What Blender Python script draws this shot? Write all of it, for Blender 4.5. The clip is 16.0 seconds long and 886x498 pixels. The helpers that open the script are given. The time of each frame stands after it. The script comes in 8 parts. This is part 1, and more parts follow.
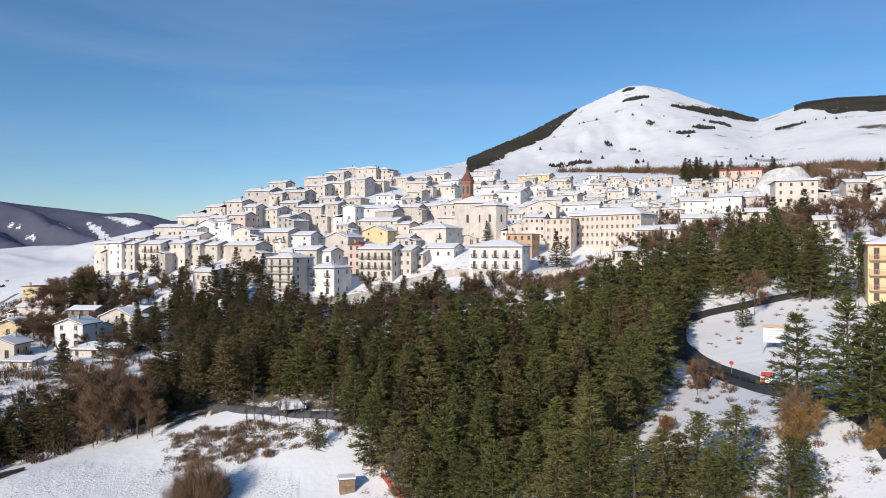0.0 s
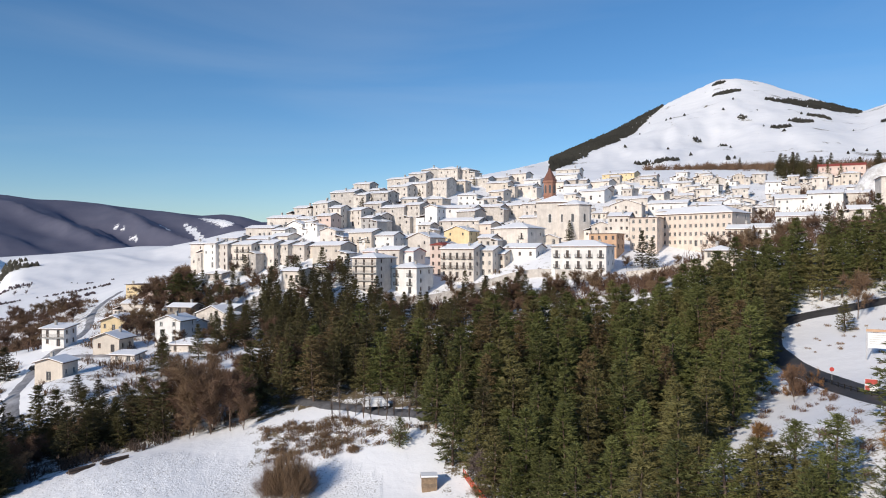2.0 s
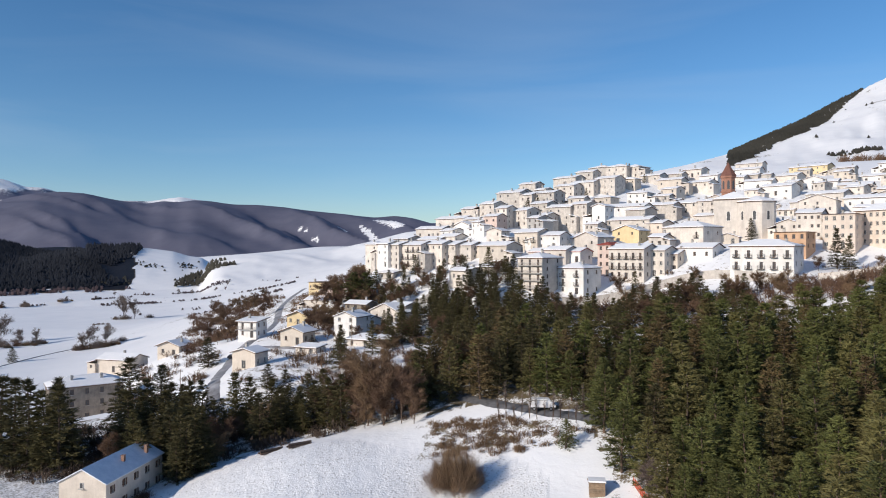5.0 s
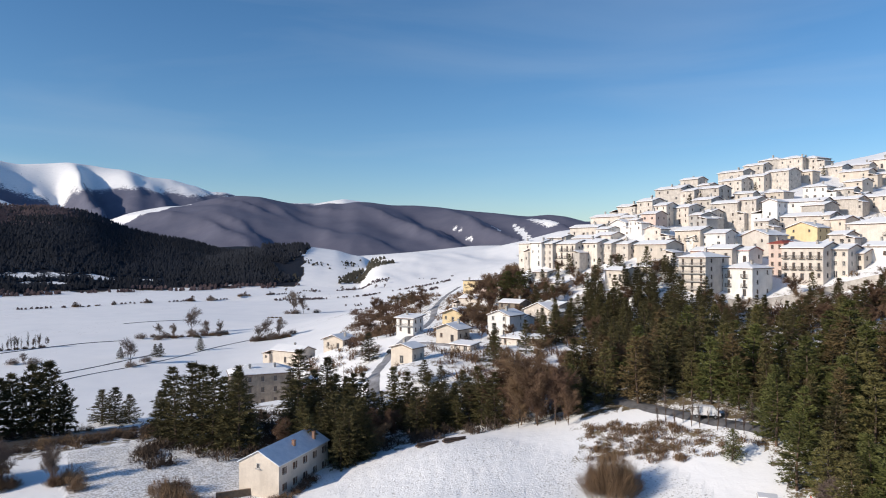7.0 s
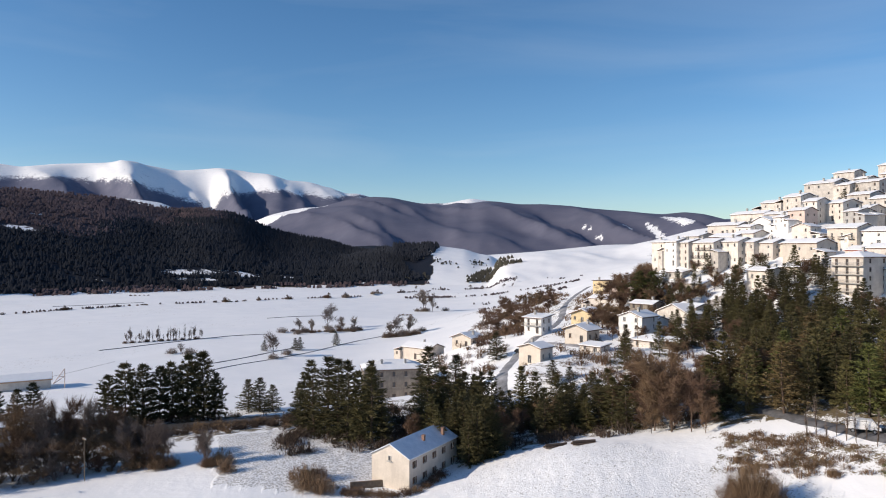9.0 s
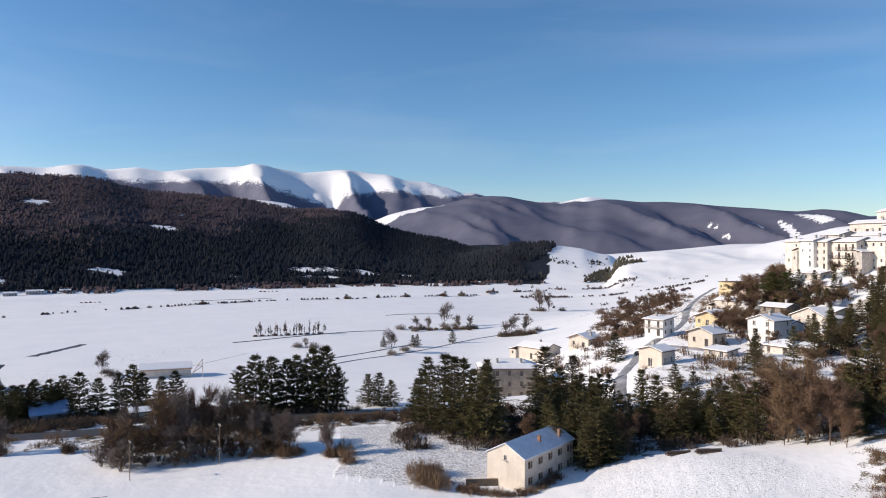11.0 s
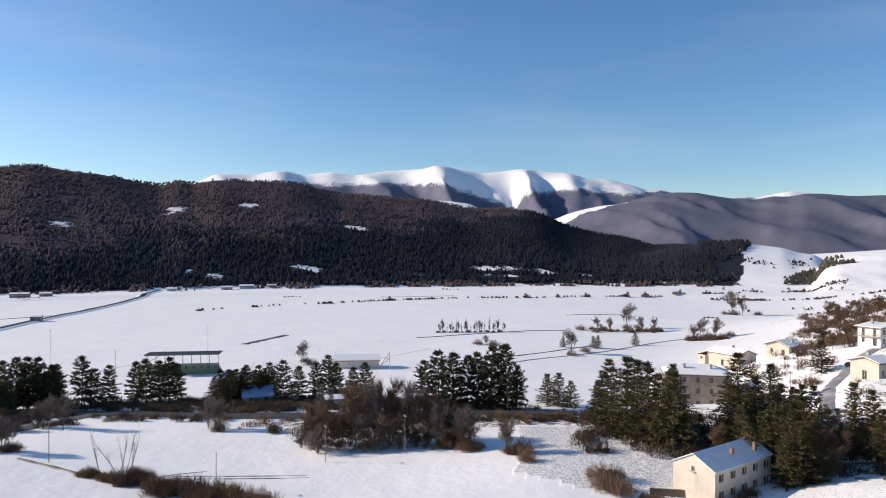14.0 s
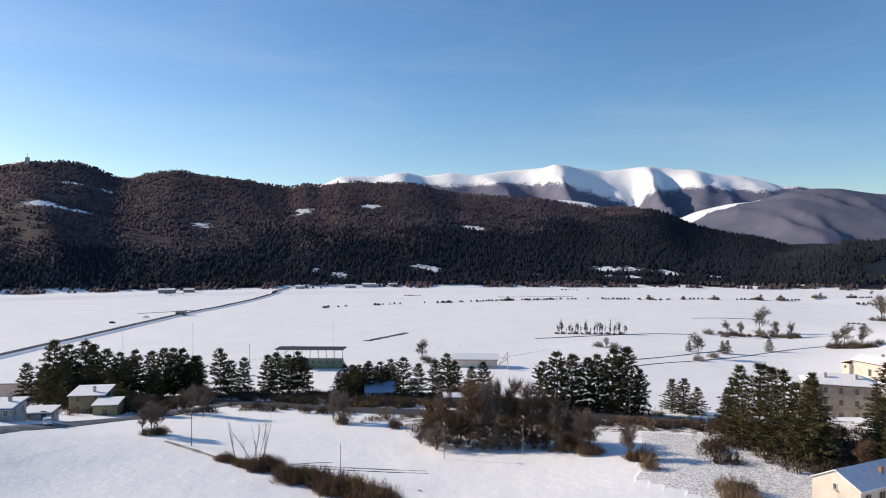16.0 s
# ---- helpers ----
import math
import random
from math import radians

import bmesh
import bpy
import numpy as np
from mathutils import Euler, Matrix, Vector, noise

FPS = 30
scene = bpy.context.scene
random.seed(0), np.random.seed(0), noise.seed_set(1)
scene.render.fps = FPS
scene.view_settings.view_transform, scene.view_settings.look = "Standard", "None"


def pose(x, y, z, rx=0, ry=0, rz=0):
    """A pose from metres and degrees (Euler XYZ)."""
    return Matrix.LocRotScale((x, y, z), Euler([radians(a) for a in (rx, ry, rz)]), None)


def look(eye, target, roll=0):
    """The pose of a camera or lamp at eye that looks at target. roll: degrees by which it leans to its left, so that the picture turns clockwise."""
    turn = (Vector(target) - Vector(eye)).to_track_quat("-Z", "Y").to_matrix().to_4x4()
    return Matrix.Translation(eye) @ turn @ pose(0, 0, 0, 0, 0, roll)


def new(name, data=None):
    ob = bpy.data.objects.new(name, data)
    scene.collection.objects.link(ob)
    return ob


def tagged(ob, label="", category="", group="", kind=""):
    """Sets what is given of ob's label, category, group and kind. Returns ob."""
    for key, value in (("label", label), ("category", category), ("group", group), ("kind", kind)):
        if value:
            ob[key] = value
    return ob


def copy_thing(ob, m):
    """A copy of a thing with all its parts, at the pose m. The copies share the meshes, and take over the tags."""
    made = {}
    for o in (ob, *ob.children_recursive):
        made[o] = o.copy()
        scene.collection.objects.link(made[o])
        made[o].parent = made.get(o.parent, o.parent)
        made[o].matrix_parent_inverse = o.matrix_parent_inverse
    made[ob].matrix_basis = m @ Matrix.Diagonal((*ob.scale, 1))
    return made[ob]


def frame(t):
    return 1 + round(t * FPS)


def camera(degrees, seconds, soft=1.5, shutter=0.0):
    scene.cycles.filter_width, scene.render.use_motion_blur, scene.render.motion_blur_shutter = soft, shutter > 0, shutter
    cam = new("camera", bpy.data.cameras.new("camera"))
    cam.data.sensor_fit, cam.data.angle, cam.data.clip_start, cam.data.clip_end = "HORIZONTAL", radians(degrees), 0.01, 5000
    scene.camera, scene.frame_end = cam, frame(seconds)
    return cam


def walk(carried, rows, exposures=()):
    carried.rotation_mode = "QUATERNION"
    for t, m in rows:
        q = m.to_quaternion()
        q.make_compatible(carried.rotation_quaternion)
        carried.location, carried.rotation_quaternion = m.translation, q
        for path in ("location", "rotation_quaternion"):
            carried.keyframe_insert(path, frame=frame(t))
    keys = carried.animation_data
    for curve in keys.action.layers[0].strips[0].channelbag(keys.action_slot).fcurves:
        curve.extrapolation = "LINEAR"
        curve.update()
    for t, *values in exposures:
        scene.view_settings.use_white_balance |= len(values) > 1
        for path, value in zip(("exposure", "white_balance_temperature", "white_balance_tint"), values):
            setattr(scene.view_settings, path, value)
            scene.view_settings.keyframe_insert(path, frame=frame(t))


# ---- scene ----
# The camera hangs in the air at one place and turns to the left.
EYE = (0.0, 0.0, 52.0)
cam = camera(64.44, 16.0, soft=1.0, shutter=0.2)
TURNS = [(0.0, 0.00, 0.07, 0.03), (0.5, 1.70, 0.07, 0.05), (1.0, 3.65, 0.08, 0.05), (1.5, 5.26, 0.07, 0.07), (2.0, 6.64, 0.08, 0.07),
         (2.5, 8.13, 0.07, 0.05), (3.0, 9.78, 0.08, 0.07), (3.5, 11.39, 0.07, 0.04), (4.0, 14.07, 0.09, 0.05), (6.5, 29.40, 0.06, 0.15),
         (7.0, 32.55, 0.05, 0.13), (7.5, 35.56, 0.05, 0.11), (8.0, 38.23, 0.04, 0.11), (8.5, 40.49, 0.01, 0.13), (9.0, 42.94, 0.00, 0.13),
         (11.5, 54.77, -0.09, -0.01), (12.0, 57.23, -0.11, -0.03), (12.5, 59.59, -0.11, -0.02), (13.0, 62.06, -0.12, 0.01), (13.5, 64.41, -0.13, -0.01),
         (14.0, 66.90, -0.14, 0.00), (14.5, 69.26, -0.16, -0.02), (15.0, 71.70, -0.16, -0.02), (15.5, 74.05, -0.15, -0.03), (16.0, 76.51, -0.15, -0.05)]
walk(cam, [(t, pose(*EYE, 90 + pitch, roll, yaw)) for t, yaw, pitch, roll in TURNS],
     exposures=[(0.0, 0.0, 6570, 10), (4.2, 0.0, 6570, 10), (7.0, 0.10, 6780, 10), (9.0, 0.19, 6940, 11), (12.0, 0.30, 7000, 13), (16.0, 0.37, 7330, 12)])

# ---- light: low winter sun behind the camera's left shoulder, clear sky ----
SUN_BEARING, SUN_HEIGHT = -147.0, 22.0
world = bpy.data.worlds.new("world")
scene.world = world
world.use_nodes = True
sky = world.node_tree.nodes.new("ShaderNodeTexSky")
sky.sky_type = "NISHITA"
sky.sun_disc = False
sky.sun_elevation = radians(SUN_HEIGHT)
sky.sun_rotation = radians(SUN_BEARING % 360)
sky.altitude = 1200
sky.air_density, sky.dust_density, sky.ozone_density = 1.0, 1.1, 3.6
backing = world.node_tree.nodes["Background"]
backing.inputs["Strength"].default_value = 0.125
clear = world.node_tree.nodes.new("ShaderNodeHueSaturation")
clear.inputs["Saturation"].default_value = 1.18
world.node_tree.links.new(sky.outputs["Color"], clear.inputs["Color"])
# thin streaks of high cloud
span = world.node_tree.nodes.new("ShaderNodeMapping")
span.inputs["Rotation"].default_value = (0.0, radians(-22), radians(12))
span.inputs["Scale"].default_value = (1.1, 1.6, 9.0)
world.node_tree.links.new(world.node_tree.nodes.new("ShaderNodeTexCoord").outputs["Generated"], span.inputs["Vector"])
cirrus = world.node_tree.nodes.new("ShaderNodeTexNoise")
cirrus.inputs["Scale"].default_value, cirrus.inputs["Detail"].default_value, cirrus.inputs["Distortion"].default_value = 1.4, 6.0, 0.6
world.node_tree.links.new(span.outputs["Vector"], cirrus.inputs["Vector"])
veil = world.node_tree.nodes.new("ShaderNodeMapRange")
for k, v in enumerate((0.45, 0.78, 0.0, 0.11)):
    veil.inputs[k + 1].default_value = v
world.node_tree.links.new(cirrus.outputs["Fac"], veil.inputs[0])
haze = world.node_tree.nodes.new("ShaderNodeMix")
haze.data_type = "RGBA"
haze.inputs[7].default_value = (5.2, 5.8, 6.4, 1)
world.node_tree.links.new(veil.outputs[0], haze.inputs[0])
world.node_tree.links.new(clear.outputs["Color"], haze.inputs[6])
world.node_tree.links.new(haze.outputs[2], backing.inputs["Color"])
sun = new("sun", bpy.data.lights.new("sun", "SUN"))
sun.data.energy, sun.data.angle, sun.data.color = 4.05, radians(0.55), (1.0, 0.90, 0.78)
_s = radians(SUN_BEARING)
_c = math.cos(radians(SUN_HEIGHT))
sun.matrix_world = look((900 * math.sin(_s) * _c, 900 * math.cos(_s) * _c, 900 * math.sin(radians(SUN_HEIGHT))), (0, 0, 0))

# ---- materials ----
def material(name):
    m = bpy.data.materials.new(name)
    m.use_nodes = True
    return m, m.node_tree.nodes, m.node_tree.links, m.node_tree.nodes["Principled BSDF"]


def wave(n, l, scale, detail=3.0, rough=0.6, coords=None):
    """Noise in metres, the same everywhere in the world (or by coords)."""
    tex = n.new("ShaderNodeTexNoise")
    tex.inputs["Scale"].default_value, tex.inputs["Detail"].default_value, tex.inputs["Roughness"].default_value = scale, detail, rough
    if coords is None:
        coords = n.new("ShaderNodeNewGeometry").outputs["Position"]
    l.new(coords, tex.inputs["Vector"])
    return tex.outputs["Fac"]


def blend(n, l, fac, a, b):
    mix = n.new("ShaderNodeMix")
    mix.data_type = "RGBA"
    for value, socket in ((fac, mix.inputs[0]), (a, mix.inputs[6]), (b, mix.inputs[7])):
        if isinstance(value, (int, float)):
            socket.default_value = value
        elif isinstance(value, tuple):
            socket.default_value = (*value, 1)
        else:
            l.new(value, socket)
    return mix.outputs[2]


def sums(n, l, kind, a, b, c=None):
    node = n.new("ShaderNodeMath")
    node.operation = kind
    for value, socket in zip((a, b, c), node.inputs):
        if value is None:
            continue
        if isinstance(value, (int, float)):
            socket.default_value = value
        else:
            l.new(value, socket)
    return node.outputs[0]


def steps(n, l, value, low, high, out_low=0.0, out_high=1.0):
    node = n.new("ShaderNodeMapRange")
    l.new(value, node.inputs[0])
    for k, v in enumerate((low, high, out_low, out_high)):
        node.inputs[k + 1].default_value = v
    return node.outputs[0]


def relief(n, l, shader, height, strength, depth):
    bump = n.new("ShaderNodeBump")
    bump.inputs["Strength"].default_value, bump.inputs["Distance"].default_value = strength, depth
    l.new(height, bump.inputs["Height"])
    l.new(bump.outputs["Normal"], shader.inputs["Normal"])


def worn(name, light, dark, rough=0.8, coarse=0.6, fine=6.0, bump=0.3, depth=0.02, each=0.25, metal=0.0, islands=False, streaks=0.0):
    """A weathered surface: two colours mixed by coarse stains and fine grain, each object a little different."""
    m, n, l, shader = material(name)
    a, b = wave(n, l, coarse), wave(n, l, fine, 4.0)
    mixed = sums(n, l, "MULTIPLY_ADD", a, 0.65, sums(n, l, "MULTIPLY", b, 0.35))
    if streaks:
        runs = n.new("ShaderNodeMapping")
        runs.inputs["Scale"].default_value = (1.0, 1.0, 0.12)
        l.new(n.new("ShaderNodeNewGeometry").outputs["Position"], runs.inputs["Vector"])
        mixed = sums(n, l, "MULTIPLY_ADD", sums(n, l, "SUBTRACT", wave(n, l, 1.3, 4.0, 0.7, runs.outputs["Vector"]), 0.5), streaks, mixed)
    colour = blend(n, l, steps(n, l, mixed, 0.35, 0.65), dark, light)
    info = n.new("ShaderNodeNewGeometry").outputs["Random Per Island"] if islands else n.new("ShaderNodeObjectInfo").outputs["Random"]
    hsv = n.new("ShaderNodeHueSaturation")
    l.new(colour, hsv.inputs["Color"])
    l.new(steps(n, l, info, 0, 1, 1 - each, 1 + each), hsv.inputs["Value"])
    l.new(steps(n, l, info, 0, 1, 1 - each * 0.5, 1 + each * 0.5), hsv.inputs["Saturation"])
    l.new(hsv.outputs["Color"], shader.inputs["Base Color"])
    shader.inputs["Roughness"].default_value, shader.inputs["Metallic"].default_value = rough, metal
    shader.inputs["Specular IOR Level"].default_value = 0.25
    if bump:
        relief(n, l, shader, b, bump, depth)
    return m


def snow_material(name, coarse=0.3, fine=2.2, depth=0.12, strength=0.5):
    m, n, l, shader = material(name)
    a, b = wave(n, l, coarse, 4.0), wave(n, l, fine, 4.0)
    colour = blend(n, l, steps(n, l, a, 0.3, 0.7), (0.83, 0.84, 0.855), (0.90, 0.90, 0.905))
    l.new(colour, shader.inputs["Base Color"])
    shader.inputs["Roughness"].default_value = 0.65
    shader.inputs["Specular IOR Level"].default_value = 0.2
    relief(n, l, shader, sums(n, l, "ADD", a, sums(n, l, "MULTIPLY", b, 0.4)), strength, depth)
    return m


def ground_material():
    """Snow over earth, dry grass and woodland litter: 'bare' says how much earth shows, 'tread' how broken the snow is, 'wooded' where far woods stand."""
    m, n, l, shader = material("snowy_ground")
    bare, tread, wooded, far_haze, belt = [n.new("ShaderNodeAttribute") for _ in range(5)]
    bare.attribute_name, tread.attribute_name, wooded.attribute_name, far_haze.attribute_name, belt.attribute_name = "bare", "tread", "wooded", "far_haze", "belt"
    a, b, c, far = wave(n, l, 0.05, 4.0), wave(n, l, 0.45, 4.0), wave(n, l, 3.0, 5.0), wave(n, l, 0.012, 6.0, 0.65)
    snow = blend(n, l, steps(n, l, a, 0.3, 0.7), (0.83, 0.84, 0.855), (0.90, 0.90, 0.905))
    earth = blend(n, l, steps(n, l, b, 0.35, 0.65), (0.055, 0.042, 0.03), (0.15, 0.115, 0.07))
    earth = blend(n, l, steps(n, l, c, 0.45, 0.7), earth, (0.20, 0.16, 0.09))
    woods = blend(n, l, steps(n, l, wave(n, l, 0.011, 6.0, 0.72), 0.40, 0.62), (0.028, 0.023, 0.032), (0.105, 0.074, 0.073))
    patch, crowns = wave(n, l, 0.0075, 4.0), wave(n, l, 0.11, 5.0, 0.75)
    woods = blend(n, l, steps(n, l, patch, 0.44, 0.60), woods, (0.020, 0.018, 0.026))
    woods = blend(n, l, steps(n, l, wave(n, l, 0.035, 5.0, 0.7), 0.46, 0.66), woods, blend(n, l, 0.55, woods, (0.075, 0.048, 0.047)))
    woods = blend(n, l, steps(n, l, crowns, 0.42, 0.68), woods, blend(n, l, 0.5, woods, (0.066, 0.046, 0.047)))
    # blue-grey aerial haze over distant woods, put into their base colour
    woods = blend(n, l, far_haze.outputs["Fac"], woods, blend(n, l, steps(n, l, far, 0.2, 0.8), (0.096, 0.105, 0.160), (0.160, 0.164, 0.218)))
    # ground of the dark fir belt, with the hill's navy shade in its colour
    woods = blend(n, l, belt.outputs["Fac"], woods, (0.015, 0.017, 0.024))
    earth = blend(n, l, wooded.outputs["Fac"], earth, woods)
    mixed = sums(n, l, "ADD", sums(n, l, "MULTIPLY", b, 0.55), sums(n, l, "MULTIPLY", c, 0.45))
    near = sums(n, l, "MULTIPLY_ADD", sums(n, l, "SUBTRACT", mixed, 0.5), 2.2, bare.outputs["Fac"])
    apart = sums(n, l, "MULTIPLY_ADD", sums(n, l, "SUBTRACT", far, 0.5), 1.0, bare.outputs["Fac"])
    apart = sums(n, l, "MULTIPLY_ADD", sums(n, l, "SUBTRACT", crowns, 0.5), 2.8, apart)
    pick = n.new("ShaderNodeMix")
    l.new(wooded.outputs["Fac"], pick.inputs[0])
    l.new(near, pick.inputs[2])
    l.new(apart, pick.inputs[3])
    show = steps(n, l, pick.outputs[0], 0.42, 0.62)
    lumps = steps(n, l, sums(n, l, "MULTIPLY", tread.outputs["Fac"], wave(n, l, 2.6, 4.0)), 0.45, 0.53)
    colour = blend(n, l, sums(n, l, "MAXIMUM", show, sums(n, l, "MULTIPLY", lumps, 0.55)), snow, earth)
    l.new(colour, shader.inputs["Base Color"])
    shader.inputs["Roughness"].default_value = 0.75
    shader.inputs["Specular IOR Level"].default_value = 0.15
    high = sums(n, l, "ADD", sums(n, l, "MULTIPLY", b, 0.7), sums(n, l, "MULTIPLY", c, sums(n, l, "MULTIPLY_ADD", tread.outputs["Fac"], 0.8, 0.10)))
    high = sums(n, l, "ADD", high, sums(n, l, "MULTIPLY", wooded.outputs["Fac"], sums(n, l, "MULTIPLY", crowns, 2.5)))
    relief(n, l, shader, high, 0.55, 0.35)
    return m


def leafy(name, light, dark, rough=0.7):
    """Needles or twigs: a colour for every clump, and for every tree."""
    m, n, l, shader = material(name)
    clump = n.new("ShaderNodeNewGeometry").outputs["Random Per Island"]
    tree = n.new("ShaderNodeObjectInfo").outputs["Random"]
    colour = blend(n, l, sums(n, l, "MULTIPLY_ADD", clump, 0.34, sums(n, l, "MULTIPLY", tree, 0.66)), dark, light)
    hsv = n.new("ShaderNodeHueSaturation")
    l.new(colour, hsv.inputs["Color"])
    l.new(steps(n, l, tree, 0, 1, 0.49, 0.51), hsv.inputs["Hue"])
    l.new(steps(n, l, wave(n, l, 0.009, 3.0), 0.3, 0.7, 0.72, 1.28), hsv.inputs["Value"])
    l.new(hsv.outputs["Color"], shader.inputs["Base Color"])
    shader.inputs["Roughness"].default_value = rough
    shader.inputs["Specular IOR Level"].default_value = 0.2
    return m


def glass_material(name, colour):
    m, n, l, shader = material(name)
    shader.inputs["Base Color"].default_value = (*colour, 1)
    shader.inputs["Roughness"].default_value = 0.12
    shader.inputs["Specular IOR Level"].default_value = 0.5
    return m


GROUND = ground_material()
SNOW = snow_material("settled_snow")
ROOF_SNOW = snow_material("roof_snow", 0.5, 3.0, 0.08, 0.4)
ASPHALT = worn("wet_asphalt", (0.075, 0.072, 0.072), (0.04, 0.039, 0.042), 0.55, 0.3, 5.0, 0.2, 0.01, 0.05)
ROAD_SNOW = worn("snow_streaked_asphalt", (0.40, 0.40, 0.42), (0.12, 0.118, 0.122), 0.65, 0.22, 2.0, 0.3, 0.02, 0.05)
SLUSH = worn("slushy_asphalt", (0.17, 0.17, 0.18), (0.075, 0.074, 0.078), 0.6, 0.5, 2.5, 0.3, 0.02, 0.05)
BARK = worn("bark", (0.15, 0.108, 0.082), (0.07, 0.05, 0.041), 0.9, 2.0, 9.0, 0.5, 0.03)
NEEDLES = leafy("pine_needles", (0.122, 0.126, 0.040), (0.052, 0.060, 0.022))
NEEDLES_DARK = leafy("dark_fir_needles", (0.118, 0.098, 0.042), (0.042, 0.042, 0.020))
NEEDLES_YELLOW = leafy("young_pine_needles", (0.150, 0.132, 0.050), (0.075, 0.070, 0.028))
NEEDLES_BROWN = leafy("browned_needles", (0.135, 0.092, 0.045), (0.060, 0.045, 0.024))
TWIGS = leafy("bare_brown_twigs", (0.225, 0.142, 0.088), (0.094, 0.060, 0.042), 0.85)
# twigs of dark scrub, darkened further to carry shade under trees
TWIGS_DARK = leafy("shade_darkened_twigs", (0.105, 0.074, 0.056), (0.045, 0.034, 0.027), 0.85)
TWIGS_GREY = leafy("bare_grey_twigs", (0.245, 0.192, 0.162), (0.115, 0.090, 0.080), 0.85)
TWIGS_RUST = leafy("rust_brown_twigs", (0.29, 0.165, 0.066), (0.14, 0.078, 0.034), 0.85)
FAR_BROAD = leafy("far_bare_wood", (0.098, 0.074, 0.080), (0.074, 0.056, 0.063), 0.9)
FAR_SCRUB = leafy("mountain_scrub", (0.072, 0.066, 0.052), (0.042, 0.041, 0.032), 0.9)
HILL_BROAD = leafy("hill_bare_wood", (0.160, 0.114, 0.116), (0.074, 0.055, 0.062), 0.9)
# dark firs, their green turned navy by shade and haze mixed into the colour
FAR_FIR = leafy("navy_hazed_fir_wood", (0.031, 0.034, 0.044), (0.018, 0.021, 0.030), 0.9)

# ---- the land ----
def at(bearing, reach):
    """East and north of a place by its bearing (degrees clockwise from north) and its distance from the middle."""
    return reach * math.sin(radians(bearing)), reach * math.cos(radians(bearing))


def lattice(ix, iy, seed):
    h = (ix.astype(np.int64) * 374761393 + iy.astype(np.int64) * 668265263 + seed * 974634777) & 0xFFFFFFFF
    h = ((h ^ (h >> 13)) * 1274126177) & 0xFFFFFFFF
    return ((h ^ (h >> 16)) & 0xFFFF) / 65535.0


def grain(x, y, seed=0):
    """Smooth noise from -1 to 1, one wave a unit."""
    x, y = np.asarray(x, float), np.asarray(y, float)
    ix, iy = np.floor(x), np.floor(y)
    u, v = x - ix, y - iy
    u, v = u * u * (3 - 2 * u), v * v * (3 - 2 * v)
    a, b = lattice(ix, iy, seed), lattice(ix + 1, iy, seed)
    c, d = lattice(ix, iy + 1, seed), lattice(ix + 1, iy + 1, seed)
    return 2 * ((a * (1 - u) + b * u) * (1 - v) + (c * (1 - u) + d * u) * v) - 1


def layers(x, y, seed=0, octaves=4):
    total, size = 0.0, 1.0
    for k in range(octaves):
        total = total + grain(x / size, y / size, seed + k) * size
        size *= 0.5
    return total / 1.8


# heights of the ground: east, north, height
SLOPE = [(-63, 102, 19.4), (-54, 105, 19.3), (-35, 101, 17.3), (-14, 100, 17.5), (-20, 110, 21.7), (-34, 121, 24.2), (-17, 117, 24.3), (51, 117, 32.4), (57, 155, 37.9), (55, 118, 35.0), (78, 128, 41.9), (37, 65, 30.7), (38, 76, 33.7), (40, 97, 31.5), (11, 84, 21.0), (24, 74, 26.5), (0, 120, 25.2), (23, 133, 29.8), (40, 134, 32.8), (-31, 147, 28.7), (13, 165, 31.2)]
TOWN = [(-39, 237, 36.3), (-52, 229, 37.8), (-103, 266, 43.6), (-129, 271, 45.0), (48, 184, 46.8), (43, 246, 47.5), (60, 243, 48.6), (13, 300, 55.5), (-9, 245, 43.7), (16, 224, 43.4), (-66, 313, 60.2), (-54, 366, 80.8), (-44, 408, 94.8), (-88, 349, 75.0), (-99, 320, 63.0), (-7, 380, 80.3), (37, 398, 84.8), (124, 317, 66.6), (120, 242, 63.2), (97, 305, 64.9), (80, 422, 90.2), (180, 434, 94.7), (165, 286, 77.8), (-29, 429, 90.9), (110, 191, 58.5), (18, 620, 118), (158, 620, 118), (249, 502, 108), (260, 427, 102.6)]
SPUR = [(-102, 195, 24.5), (-110, 155, 21.0), (-222, 368, 29.5), (-143, 199, 22.3), (-176, 198, 15.7), (-141, 230, 25.1), (-153, 281, 28.1), (-112, 147, 23.0), (-88, 196, 25.5), (-88, 223, 29.7), (-147, 296, 37.3), (-171, 362, 39.8), (-84, 81, 11.3), (-89, 79, 12.0), (-85, 93, 12.6), (-77, 108, 15.0), (-60, 119, 18.2), (-45, 120, 23.0), (-166, 157, 2.5), (-112, 84, 12.3), (-160, 92, 8.2), (-116, 144, 15.0), (-87, 134, 16.6), (-216, 451, 45.3)]
FIELDS = [(-204, 18, 5.1), (-183, -50, 10.8), (-194, 66, 5.7), (-165, 103, 7.1), (-119, -16, 13.1), (-116, 20, 10.1), (-114, 49, 10.5), (-120, -36, 15.2), (-107, 67, 12.4), (-161, 143, 6.8), (0, 0, 21), (-40, 50, 16), (-207, 773, 82), (-111, 792, 108), (-120, 520, 66), (-60, 560, 92)]
TERRACES = [(-78, 234, 40.3), (-72, 252, 46.1), (-63, 267, 50.9), (-50, 252, 48.4), (-85, 292, 59.8), (-30, 299, 59.2), (-27, 283, 54.6), (-75, 303, 62.1), (-41, 267, 49.4), (13, 248, 51.1), (37, 271, 55.7), (41, 255, 52.0), (-167, 285, 29.7)]
knots = SLOPE + TOWN + TERRACES + SPUR + FIELDS
